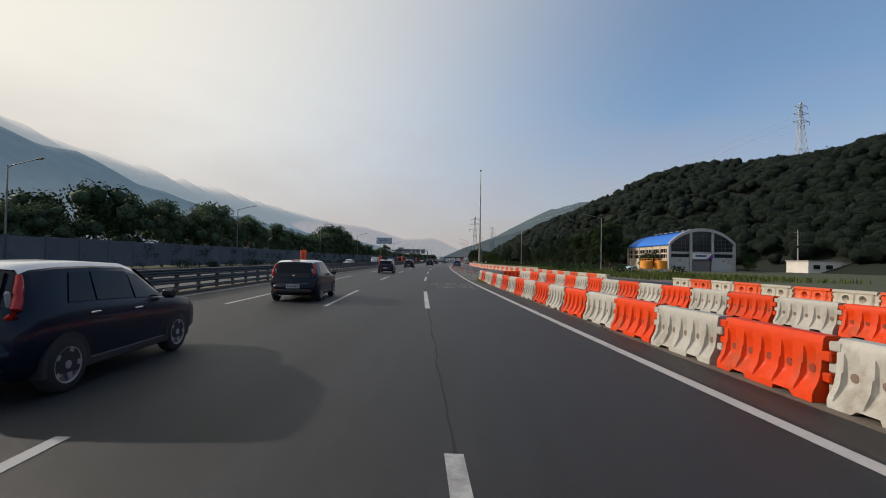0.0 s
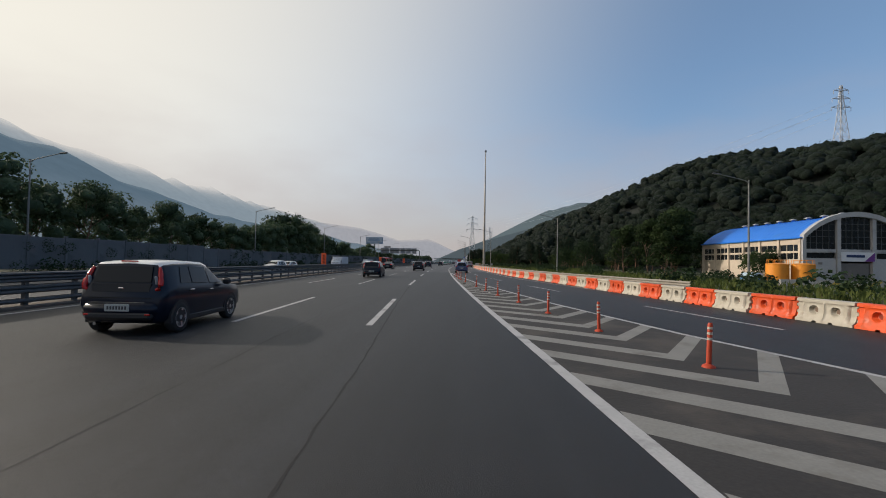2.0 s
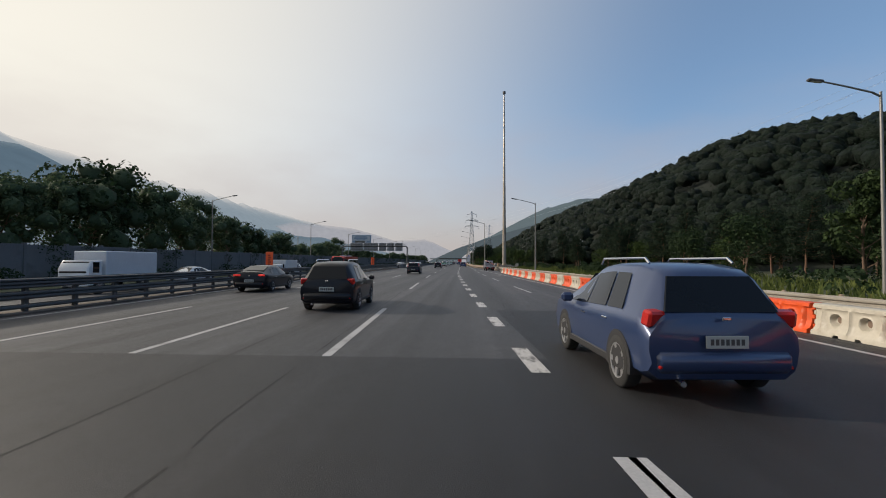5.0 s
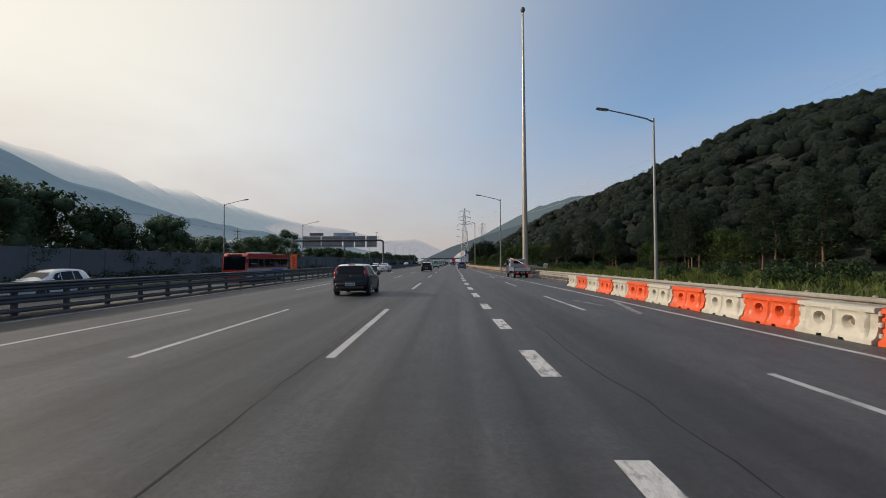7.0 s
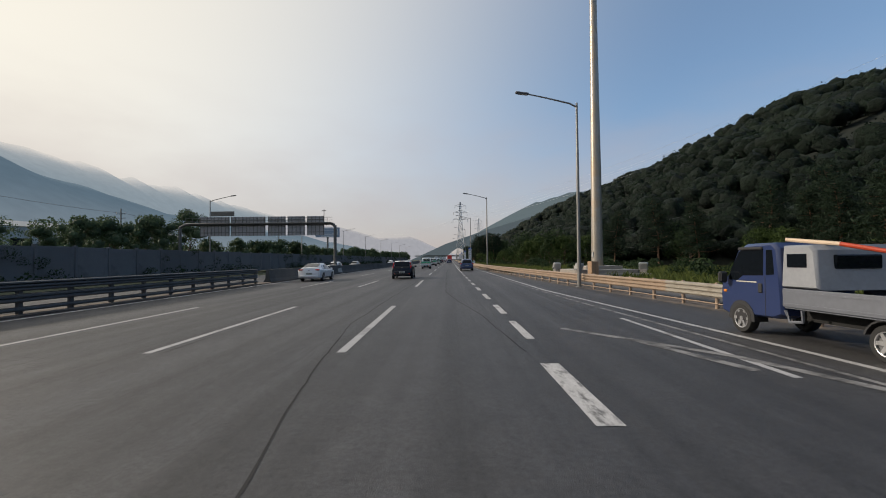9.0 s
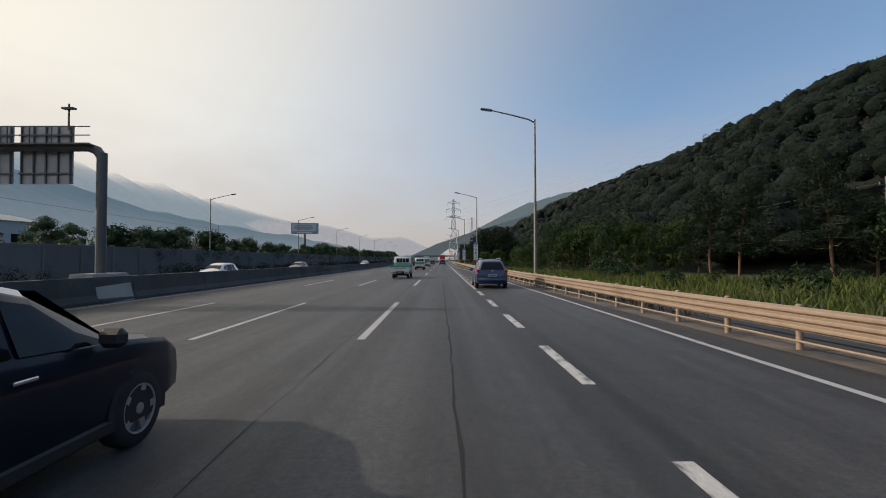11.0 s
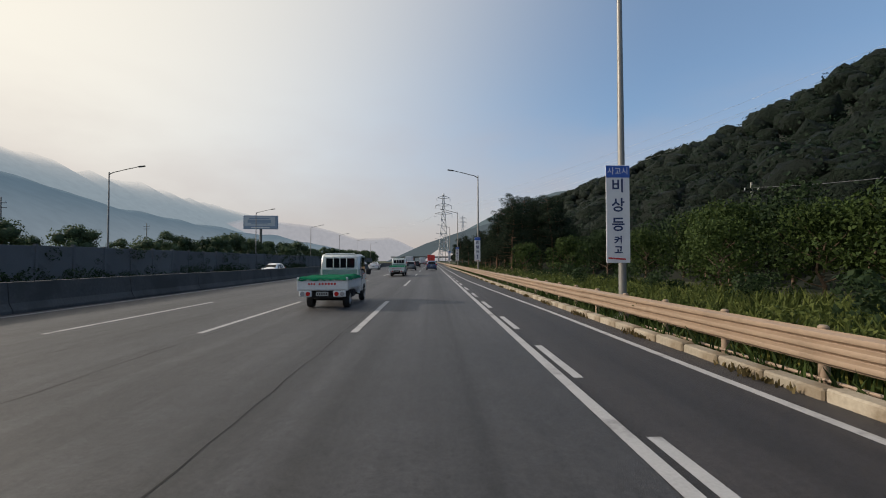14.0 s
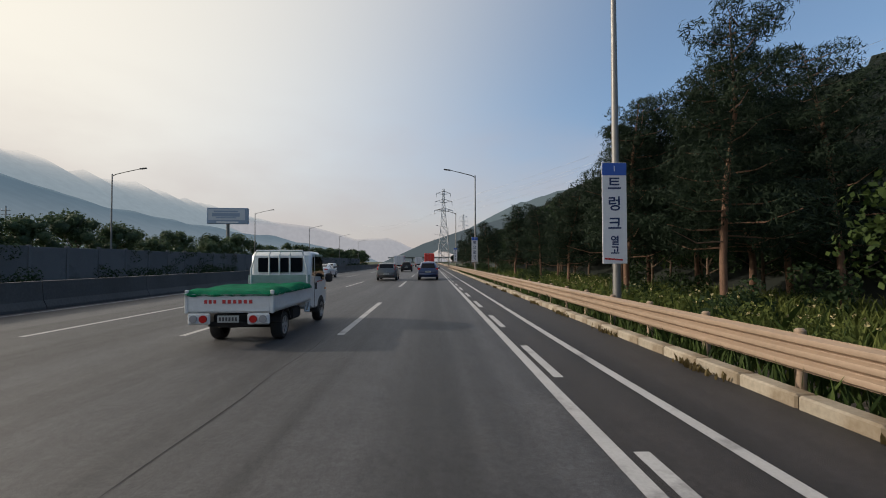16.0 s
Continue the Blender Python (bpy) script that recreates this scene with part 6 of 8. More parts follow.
protos = [broad_tree(11, 8.0, 3.4, LEAF, "leafy dark green roadside tree", 0.26), broad_tree(12, 9.5, 3.6, LEAF, "tall leafy green tree with loose crown", 0.30),
          broad_tree(13, 7.0, 3.2, LEAF_LIGHT, "lighter green broadleaf tree", 0.20), broad_tree(14, 11.5, 4.4, LEAF, "large dense dark green tree", 0.2, per=210, card=0.23, trunk=0.22)]
# trees behind the wall, most with the leaf colour lightened as haze
dusty = [broad_tree(31, 8.0, 3.4, LEAF_HAZED, "leafy grey-green tree behind the noise wall", 0.26, per=190, card=0.155, core=LEAF_INNER), broad_tree(32, 9.5, 3.4, LEAF_HAZED, "tall grey-green tree with loose crown", 0.30, per=190, card=0.155, core=LEAF_INNER), broad_tree(33, 7.0, 3.4, LEAF, "rounded green tree behind the noise wall", 0.2, per=190, card=0.155, core=LEAF_INNER), broad_tree(34, 11.5, 3.6, LEAF_HAZED, "tall narrow grey-green tree", 0.22, per=190, card=0.155, trunk=0.2, core=LEAF_INNER)]
poplar = broad_tree(15, 13.0, 3.3, LEAF_POPLAR, "tall upright yellow-green tree beside the depot", 0.12, per=270, card=0.225, trunk=0.2)
fine = [broad_tree(16, 7.5, 3.2, LEAF, "leafy green tree at the edge of the wood", 0.22, per=250, card=0.135), broad_tree(17, 6.5, 3.0, LEAF_LIGHT, "light green tree beside the guardrail", 0.16, per=250, card=0.13)]
pines = [pine_tree(21, 10.5, "tall red pine with dark needles and bare trunk"), pine_tree(22, 8.5, "red pine with dark needle tufts"), pine_tree(23, 10.0, "tall dark pine at the edge of the wood", 40, 0.26)]


def plant(proto, x, y, z, size, tall=1.0, group=""):
    ob = copy_thing(proto, pose(x, y, z, 0, 0, random.uniform(0, 360)) @ Matrix.Diagonal((size, size, size * tall, 1)))
    if group:
        ob["group"] = group
    return ob


R = random.Random(77)
# trees behind the noise wall: their tops by distance
TOPS = [(-60, 7.5), (30, 8.2), (46, 9.0), (52, 10.2), (60, 10.4), (67, 9.3), (79, 11.2), (94, 11.2), (101, 10.5), (107, 9.0), (115, 9.5), (124, 8.8), (142, 8.3), (150, 9.4), (158, 12.4), (168, 12.6), (178, 12.6), (186, 11.8), (196, 9.8), (206, 9.2), (212, 6.5), (218, 5.8), (238, 6.2), (247, 8.9), (257, 9.0), (263, 5.4), (300, 6.4), (312, 7.0), (330, 5.4), (376, 6.8), (392, 5.6), (411, 7.8), (440, 6.4), (520, 7.0), (600, 8.0)]
y = -50.0
while y < 600:
    top = along(TOPS, y) * R.choice((0.78, 0.88, 0.95, 1.0, 1.06))
    k = R.choice((0, 0, 1, 3, 2))
    height = (8.0, 9.5, 7.0, 11.5)[k]
    f = top / height
    x = -34.6 - R.uniform(0, 3) - f * 1.5
    plant(dusty[k], x, y, -0.1, f, 1.0, "trees behind the wall")
    y += (4.2 if y < 208 else 6.0) * R.uniform(0.8, 1.25) * max(0.8, f)
back, girth = [], []
for k in range(420):
    y = R.uniform(-40, 420)
    top = along(TOPS, y) * R.uniform(0.5, 0.92)
    back.append((R.uniform(-56, -42), y, top - 1.3))
    girth.append(R.uniform(1.1, 1.9))
# thicket in the same haze-lightened leaf colour
ob = new("thicket", leaf_cloud("thicket", back, girth, 150, 0.18, LEAF_HAZED, 41))
tagged(ob, "dense dark thicket behind the row of trees", "thicket", kind="stuff")

# group beside the depot
for x, y, f in ((53.0, 147.0, 1.06), (56.0, 151.5, 1.14), (50.0, 152.0, 0.92), (58.0, 157, 1.05), (46.5, 158, 0.85), (51.5, 145.5, 0.82), (54.5, 149.0, 0.95)):
    plant(poplar, x + 0.8, y, -0.35, f * 1.1, 1.0, "trees beside the depot")
for x, y, k, f in ((59.6, 124.5, 0, 0.62), (59.3, 127.5, 2, 0.66), (79.8, 116.5, 2, 0.42), (82, 121, 0, 0.6), (40, 166, 1, 0.85), (36, 172, 0, 0.8), (60, 165, 3, 0.9), (66, 158, 3, 0.9), (122, 128, 3, 0.8)):
    plant(protos[k], x, y, -0.35, f, 1.0, "trees round the depot")
# edge of the wood on the right
for k in range(112):
    y = 175 + 290 * (k + R.random()) / 112
    edge = along([(170, 62), (200, 56), (235, 50), (266, 45), (278, 28), (290, 21), (305, 18.5), (330, 20), (360, 19), (480, 17)], y)
    j = R.choice((0, 1, 0, 2, 1, 3))
    if y < 280 and k % 5 > 1:
        plant(pines[2], edge + R.uniform(-2, 9), y, -0.3, R.uniform(1.0, 1.45), 1.0, "pines at the wood's edge")
        continue
    plant(fine[0 if y > 322 else j % 2] if 186 < y < 362 else protos[j], edge + R.uniform(0, 7), y, -0.3, R.uniform(0.7, 1.0) * along([(170, 1.2), (260, 1.25), (290, 1.3), (306, 1.0), (330, 0.85), (470, 0.95)], y), 1.0, "trees at the wood's edge")
for x, y, k, f in ((11.5, 339.8, 0, 0.90), (10.4, 344.5, 1, 0.98), (13.6, 343.0, 0, 0.95), (12.2, 349.5, 1, 1.05), (15.0, 352, 0, 0.95), (10.6, 353.5, 1, 0.72), (11.0, 362, 0, 0.60), (13.5, 366, 0, 0.72), (10.8, 372, 1, 0.75), (12.4, 381, 0, 0.7), (10.6, 392, 1, 0.75), (13, 402, 0, 0.72), (10.6, 414, 1, 0.8), (11.6, 428, 0, 0.72), (11.6, 444, 0, 0.72), (11.6, 460, 1, 0.8), (16.2, 345.0, 1, 1.1), (17.0, 341.5, 0, 0.95), (19.5, 347, 1, 1.2), (18.2, 352.5, 0, 1.05)):
    plant(pines[2 if y > 370 else k], x, y, -0.15, f, 1.0, "pines beside the guardrail")
for x, y, f in ((11.9, 333.5, 0.56), (14.2, 326.0, 0.6), (17.5, 318, 0.62), (16.5, 308, 0.6)):
    plant(fine[1], x, y, -0.2, f, 1.0, "light trees near the guardrail")
# shrubs
low, girth = [], []
for k in range(230):
    y = 150 + 300 * (k + R.random()) / 230
    lo = along(RIGHT_RAIL, y) + bend(y) + along([(150, 9), (220, 10), (260, 8.5), (285, 6.0), (300, 4.0), (330, 1.8), (450, 1.8)], y)
    hi = along([(150, 56), (200, 52), (262, 42), (280, 25), (300, 17), (450, 14)], y)
    x, f = R.uniform(lo, max(hi, lo + 1)), R.uniform(0.5, 1.1)
    for j in range(4):
        low.append((x + R.uniform(-0.7, 0.7) * f, y + R.uniform(-0.7, 0.7) * f, R.uniform(0.2, 1.2) * f))
        girth.append(R.uniform(0.45, 0.8) * f * (0.6 if y > 285 else 1))
for k in range(40):
    y = R.uniform(60, 150)
    low.append((bend(y) + along(RIGHT_RAIL, y) + R.uniform(6, 26), y, 0.5))
    girth.append(R.uniform(0.6, 1.2))
ob = new("shrubs", leaf_cloud("shrubs", low, girth, 100, 0.078, LEAF, 42))
tagged(ob, "tangled green shrubs between guardrail and wood", "shrubs", kind="stuff")

for p in (*protos, *dusty, *fine, poplar, *pines):
    for o in (*p.children_recursive, p):
        bpy.data.objects.remove(o)


# ---- grass and weeds ----
def blades(name, spots, heights, mat, seed, label, width=0.03, category="grass"):
    """Upright bent blades, one mesh."""
    g = np.random.default_rng(seed)
    n = len(spots)
    p = np.asarray(spots, float)
    h = np.asarray(heights, float)
    q = g.uniform(0, 2 * np.pi, n)
    side = np.stack([np.cos(q), np.sin(q), 0 * q], 1) * (width * (0.6 + h))[:, None]
    lean = np.stack([g.normal(0, 0.3, n), g.normal(0, 0.3, n), np.ones(n)], 1) * h[:, None]
    mid = p + lean * np.array([0.35, 0.35, 0.6])
    verts = np.stack([p - side, p + side, mid + side * 0.8, p + lean, mid - side * 0.8], 1).reshape(-1, 3)
    me = bpy.data.meshes.new(name)
    me.vertices.add(5 * n)
    me.vertices.foreach_set("co", verts.ravel())
    me.loops.add(5 * n)
    me.loops.foreach_set("vertex_index", np.arange(5 * n, dtype=np.int32))
    me.polygons.add(n)
    me.polygons.foreach_set("loop_start", np.arange(0, 5 * n, 5, dtype=np.int32))
    me.update(calc_edges=True)
    me.materials.append(mat)
    return tagged(new(name, me), label, category, kind="stuff")


def strip_spots(n, y0, y1, near, far, seed, z=-0.1):
    g = np.random.default_rng(seed)
    ys = g.uniform(y0, y1, n)
    out = []
    for y in ys:
        base = bend(y) + along(RIGHT_RAIL, y)
        a_, b_ = near(y), far(y)
        out.append((base + a_ + (b_ - a_) * g.random() ** 1.3, y, z))
    return out


g = np.random.default_rng(3)
sp = strip_spots(60000, 185, 420, lambda y: 6.0 if y < 238 else (2.6 if y < 285 else 0.5), lambda y: 34 if y < 262 else (17 if y < 290 else 10), 4)
blades("tall_grass", sp, g.uniform(0.25, 0.8, len(sp)), WEED, 5, "tall yellow-green grass and weeds behind the guardrail")
sp = strip_spots(12000, 244, 296, lambda y: 1.9 if y < 284 else 0.4, lambda y: 5.6 if y < 284 else 2.0, 19)
blades("yellow_grass", sp, g.uniform(0.18, 0.5, len(sp)), YELLOW_GRASS, 20, "sunlit yellow-green grass along the guardrail", 0.032)
sp = strip_spots(16000, 50, 200, lambda y: 3.0, lambda y: 26, 6)
blades("meadow_grass", sp, g.uniform(0.25, 0.7, len(sp)), WEED, 7, "rough green grass below the slope", 0.05)
sp = strip_spots(6000, 60, 330, lambda y: 2.6 if y < 240 else 0.6, lambda y: 7.5 if y < 240 else 4.5, 8)
blades("dry_grass", sp, g.uniform(0.12, 0.5, len(sp)), DRY, 9, "dry straw-coloured grass on the verge")
sp = strip_spots(14000, 286, 400, lambda y: -0.12, lambda y: 1.2, 10)
blades("kerb_weeds", sp, g.uniform(0.12, 0.55, len(sp)), LEAF_LIGHT, 11, "green weeds growing under the guardrail", 0.022)
sp = [(bend(y) + along(RIGHT_RAIL, y) - 0.5 + g.normal(0, 0.05), y, 0.0) for y in (c_ + g.normal(0, 0.35) for c_ in g.choice(np.arange(288, 360, 3.7), 1500))]
blades("joint_weeds", sp, g.uniform(0.04, 0.14, len(sp)), DRY, 12, "tufts of dry weeds at the kerb joints")
sp = [(bend(y) + o, y, 0.0) for o, y in ((along([(34, 4.56), (40, 4.58), (42.6, 4.95)], y_) + g.normal(0, 0.07), y_) for y_ in 34.0 + 8.6 * g.random(1500))]
blades("barrier_weeds", sp, g.uniform(0.04, 0.20, len(sp)) * np.interp([q[1] for q in sp], (34, 40, 43), (0.5, 0.9, 1.4)), YELLOW_GRASS, 13, "dry yellow-green weeds at the foot of the barriers", 0.009)
sp = [(bend(y) + o, y, 0.0) for o, y in ((4.44 + g.normal(0, 0.05), c_ + g.normal(0, 0.25)) for c_ in g.choice(np.arange(10, 40, 2.14), 260))]
blades("barrier_weeds", sp, g.uniform(0.02, 0.07, len(sp)), DRY, 14, "small dry tufts between plastic barriers", 0.008)
heads = strip_spots(260, 312, 352, lambda y: 0.8, lambda y: 3.6, 15, 0.55)
heads = [(x, y, z + 0.5 * g.random()) for x, y, z in heads]
ob = new("wild_flowers", leaf_cloud("wild_flowers", heads, [0.03] * len(heads), 6, 0.022, FLOWER, 16))
tagged(ob, "small pale yellow wild flowers above the weeds", "flowers", kind="stuff")
stalks = [(x, y, -0.1) for x, y, z in heads]
blades("flower_stalks", stalks, [z + 0.1 for x, y, z in heads], LEAF_LIGHT, 17, "thin green stalks of the wild flowers", 0.015)
# ivy on the noise wall
cen, siz = [], []
for k in range(760):
    y = R.uniform(-20, 560)
    if noise.noise(Vector((y * 0.05, 2, 0))) < -0.22:
        continue
    low_part = R.random() < 0.72
    cen.append((-30.9 + (R.uniform(0.2, 1.5) if low_part else 0.0), y, -0.3 + R.uniform(0.0, 1.0) if low_part else R.uniform(1.6, 3.1)))
    siz.append(R.uniform(0.45, 0.95) if low_part else R.uniform(0.3, 0.7))
ob = new("wall_ivy", leaf_cloud("wall_ivy", cen, siz, 130, 0.085, LEAF, 18, 0.9, 0.0))
tagged(ob, "dark ivy patches climbing the noise wall", "ivy", kind="stuff")

# leafy weeds behind the last stretch of guardrail
cen, siz = [], []
for k in range(620):
    y = R.uniform(262, 352)
    cen.append((bend(y) + along(RIGHT_RAIL, y) + R.uniform(0.25, 4.0), y, R.uniform(0.05, 0.62)))
    siz.append(R.uniform(0.16, 0.38))
ob = new("leafy_weeds", leaf_cloud("leafy_weeds", cen, siz, 46, 0.05, WEED, 52, 0.8, 0.4))
tagged(ob, "low leafy yellow-green weeds behind the guardrail", "weeds", kind="stuff")


# ---- vehicles ----
TYRE = material("tyre_rubber", (0.018, 0.018, 0.018), rough=0.85, vary=0.15, scale=6, fine=40, bump=0.1)
RIM = material("alloy", (0.50, 0.50, 0.51), rough=0.35, metal=0.8, vary=0.08)
RIM_DARK = material("rim_shade", (0.20, 0.20, 0.205), rough=0.5, metal=0.5, vary=0.1)
TRIM_BLACK = material("black_plastic", (0.018, 0.018, 0.02), rough=0.6, vary=0.12, scale=4, fine=30, bump=0.03)
CAR_GLASS = material("tinted_glass", (0.006, 0.008, 0.011), rough=0.03, vary=0.05, bump=0.0, spec=0.25)
TAIL = material("red_tail_lamp", (0.42, 0.015, 0.012), rough=0.2, vary=0.05)
TAIL_LIT = glowing("lit_red_tail_lamp", (0.7, 0.03, 0.02), 0.3)
AMBER = material("amber_lamp", (0.6, 0.2, 0.03), rough=0.25, vary=0.05)
CLEAR_LAMP = material("clear_lamp", (0.30, 0.30, 0.31), rough=0.15, vary=0.05)
PLATE_INK = material("plate_ink", (0.05, 0.05, 0.052), rough=0.6, vary=0.05)
PLATE = material("number_plate", (0.34, 0.36, 0.35), rough=0.5, vary=0.05)
CHROME = material("chrome", (0.7, 0.7, 0.7), rough=0.15, metal=1.0, vary=0.03, bump=0)
UNDER = material("dark_underbody", (0.012, 0.012, 0.012), rough=0.9, vary=0.1)


def wheel(parent, x, y, r, w, spokes=5, side=1):
    """A tyre with a spoked rim; side 1 faces right."""
    ring = []
    for k in range(22):
        q = 2 * math.pi * k / 22
        c, s_ = math.cos(q), math.sin(q)
        ring.append([(x + side * dx, y + rr * c, r + rr * s_) for dx, rr in ((-w, r * 0.62), (-w, r * 0.95), (-w + 0.03, r), (-0.03, r), (0, r * 0.93), (0.004, r * 0.68), (-0.03, r * 0.64))])
    t = Shape().loft(ring + [ring[0]], caps=False, closed=False)
    ty = part("wheel", t, TYRE, parent, smooth=50)
    part("rim_disc", Shape().tube([(x - side * 0.06, y, r), (x - side * 0.045, y, r)], r * 0.66, 20), RIM_DARK, ty)
    sp = Shape()
    for k in range(spokes):
        q = 2 * math.pi * k / spokes
        a, b = Vector((x - side * 0.012, y, r)), Vector((x - side * 0.004, y + r * 0.62 * math.cos(q), r + r * 0.62 * math.sin(q)))
        d = Vector((0, -math.sin(q), math.cos(q))) * r * 0.10
        o = Vector((-side * 0.03, 0, 0))
        sp.loft([[a + d * 1.1, a - d * 1.1, a - d * 1.1 + o, a + d * 1.1 + o], [b + d, b - d, b - d + o, b + d + o]])
    part("spokes", sp, RIM, ty)
    lip = [[(x - side * e, y + rr * math.cos(2 * math.pi * k / 22), r + rr * math.sin(2 * math.pi * k / 22)) for e, rr in ((0.03, r * 0.6), (0.0, r * 0.62), (-0.004, r * 0.67))] for k in range(23)]
    part("rim_lip", Shape().loft(lip, caps=False, closed=False), RIM, ty)
    part("hub", Shape().tube([(x - side * 0.03, y, r), (x + side * 0.002, y, r)], r * 0.15, 12), RIM, ty)


def car(label, category, colour, stations, wheels, track, r, m, roof=None, rear=None, lit=False, group="traffic", roof_rail=False, suv_lamps=False):
    """A car, rear at y = 0, nose towards +y. stations: y, sill, belt and top height, half widths at sill, belt and top, and lean."""
    ob = thing("car", label, category, group, m=m)

    def at(y):
        ys = [q[0] for q in stations]
        return [float(np.interp(y, ys, [q[k] for q in stations])) for k in range(8)]

    def ring(q):
        y, zl, zb, zt, wl, wb, wt, lean = q
        half = [(0.0, zl), (wl * 0.86, zl), (wl, zl + 0.10), (wb + 0.012, zl + (zb - zl) * 0.55), (wb, zb - 0.05), (wb - 0.03, zb), (wt + 0.015, zt - 0.075), (wt * 0.90, zt - 0.02), (wt * 0.5, zt), (0.0, zt + 0.01)]
        pts = [(x, y + lean * max(0.0, z - 0.55), z) for x, z in half]
        return pts + [(-x, b, z) for x, b, z in reversed(pts[1:-1])]

    part("body", Shape().loft([ring(q) for q in stations]), colour, ob, smooth=38)

    def flank(y, f, out):
        q = at(y)
        z0, z1 = q[2], q[3] - 0.075
        x0, x1 = q[5] - 0.03, q[6] + 0.015
        z = z0 + (z1 - z0) * f
        return (x0 + (x1 - x0) * f + out, y + q[7] * max(0.0, z - 0.55), z)

    for side in (1, -1):
        for pane in rear["side"]:
            n, rows = 6, []
            for i in range(n + 1):
                u = i / n
                lo = pane[0] + (pane[1] - pane[0]) * u
                hi = pane[2] + (pane[3] - pane[2]) * u
                rows.append([(side * p[0], p[1], p[2]) for p in (flank(lo, 0.06, 0.012), flank((lo + hi) / 2, 0.5, 0.012), flank(hi, 0.90, 0.012))])
            part("side_window", Shape().loft(rows, closed=False), CAR_GLASS, ob, smooth=True)
        for y in rear["handles"]:
            p = flank(y, 0.0, 0.0)
            part("door_handle", Shape().box((side * (p[0] + 0.045), y, p[2] - 0.13), (0.025, 0.19, 0.03), bevel=0.008), CHROME, ob)
        yb = rear["mirror"]
        p = flank(yb, 0.02, 0.0)
        part("wing_mirror", Shape().box((side * (p[0] + 0.13), yb, p[2] + 0.06), (0.22, 0.12, 0.16), bevel=0.045), colour if not roof else TRIM_BLACK, ob)
        part("sill", Shape().box((side * (stations[4][4] - 0.01), (wheels[0] + wheels[1]) / 2, stations[4][1] + 0.06), (0.06, wheels[1] - wheels[0] - 2 * r, 0.12), bevel=0.02), TRIM_BLACK, ob)
        for y in wheels:
            q = at(y)
            arc = [(y + (r + 0.06) * math.cos(t), r + (r + 0.06) * math.sin(t)) for t in np.linspace(-0.25, math.pi + 0.25, 15)]
            part("wheel_arch", Shape().extrude(arc, "x", *sorted((side * (track - 0.2), side * (max(q[4], q[5]) + 0.016)))), TRIM_BLACK, ob)
            wheel(ob, side * (max(q[4], q[5]) + 0.022), y, r, 0.2, side=side)
        la = rear["lamp"]
        if la is None:
            curve = [(0.685, 0.190, 1.44), (0.715, 0.165, 1.37), (0.745, 0.125, 1.27), (0.772, 0.085, 1.17), (0.785, 0.050, 1.07), (0.770, 0.040, 1.00), (0.705, 0.030, 0.965)]
            lamp = part("tail_lamp", Shape().tube([(side * x, y, z) for x, y, z in curve], [0.030, 0.042, 0.052, 0.056, 0.054, 0.046, 0.030], 10), TAIL, ob, smooth=60)
            part("reversing_lamp", Shape().box((side * 0.69, 0.065, 1.17), (0.07, 0.06, 0.20), pose(0, 0, 0, 11, 0, -side * 12), bevel=0.025), CLEAR_LAMP, lamp)
        else:
            part("tail_lamp", Shape().box((side * la[0], la[1], la[2]), la[3], pose(0, 0, 0, -la[4], -side * rear.get("tilt", 0), -side * 18), bevel=0.03), TAIL_LIT if lit else TAIL, ob)
        part("headlamp", Shape().box((side * (stations[-1][5] - 0.18), stations[-1][0] + 0.0, 0.68), (0.34, 0.14, 0.16), bevel=0.04), CLEAR_LAMP, ob)
        part("reflector", Shape().box((side * (stations[0][4] - 0.12), -0.10 if roof else -0.02, 0.46), (0.10, 0.05, 0.04), bevel=0.01), TAIL, ob)
    g = rear["glass"]        # half width below, above, height below, above, y below, above
    gl = Shape().add([(-g[0], g[4], g[2]), (g[0], g[4], g[2]), (g[1], g[5], g[3]), (-g[1], g[5], g[3]), (-g[0], g[4] + 0.05, g[2]), (g[0], g[4] + 0.05, g[2]), (g[1], g[5] + 0.05, g[3]), (-g[1], g[5] + 0.05, g[3])], [(0, 1, 2, 3), (4, 7, 6, 5), (0, 4, 5, 1), (2, 6, 7, 3), (0, 3, 7, 4), (1, 5, 6, 2)])
    part("rear_window", gl, CAR_GLASS, ob)
    f = rear["front"]
    part("windscreen", Shape().add([(-f[0], f[4], f[2]), (f[0], f[4], f[2]), (f[1], f[5], f[3]), (-f[1], f[5], f[3])], [(0, 1, 2, 3)]), CAR_GLASS, ob)
    b = stations[0]
    part("bumper", Shape().box((0, 0.05, b[1] + 0.16), (2 * b[4] + 0.10, 0.30, 0.34), bevel=0.12) if roof else Shape().box((0, 0.05, b[1] + 0.11), (2 * b[4] - 0.10, 0.20, 0.26), bevel=0.06), colour, ob, smooth=60)
    if roof:
        part("bumper_cladding", Shape().box((0, 0.03, b[1] + 0.03), (2 * b[4] - 0.10, 0.30, 0.18), bevel=0.06), TRIM_BLACK, ob)
        part("tailgate_panel", Shape().add([(-0.62, 0.012, 1.10), (0.62, 0.012, 1.10), (0.58, -0.004, 0.93), (-0.58, -0.004, 0.93), (-0.62, 0.06, 1.10), (0.62, 0.06, 1.10), (0.58, 0.05, 0.93), (-0.58, 0.05, 0.93)], [(0, 1, 2, 3), (7, 6, 5, 4), (0, 4, 5, 1), (2, 6, 7, 3), (0, 3, 7, 4), (1, 5, 6, 2)]), TRIM_BLACK, ob)
        # lighter grey bar painted in as the highlight along the bumper's fold
        part("crease", Shape().box((0, -0.085, b[1] + 0.31), (1.10, 0.02, 0.012), bevel=0.005), GREY_PAINT, ob)
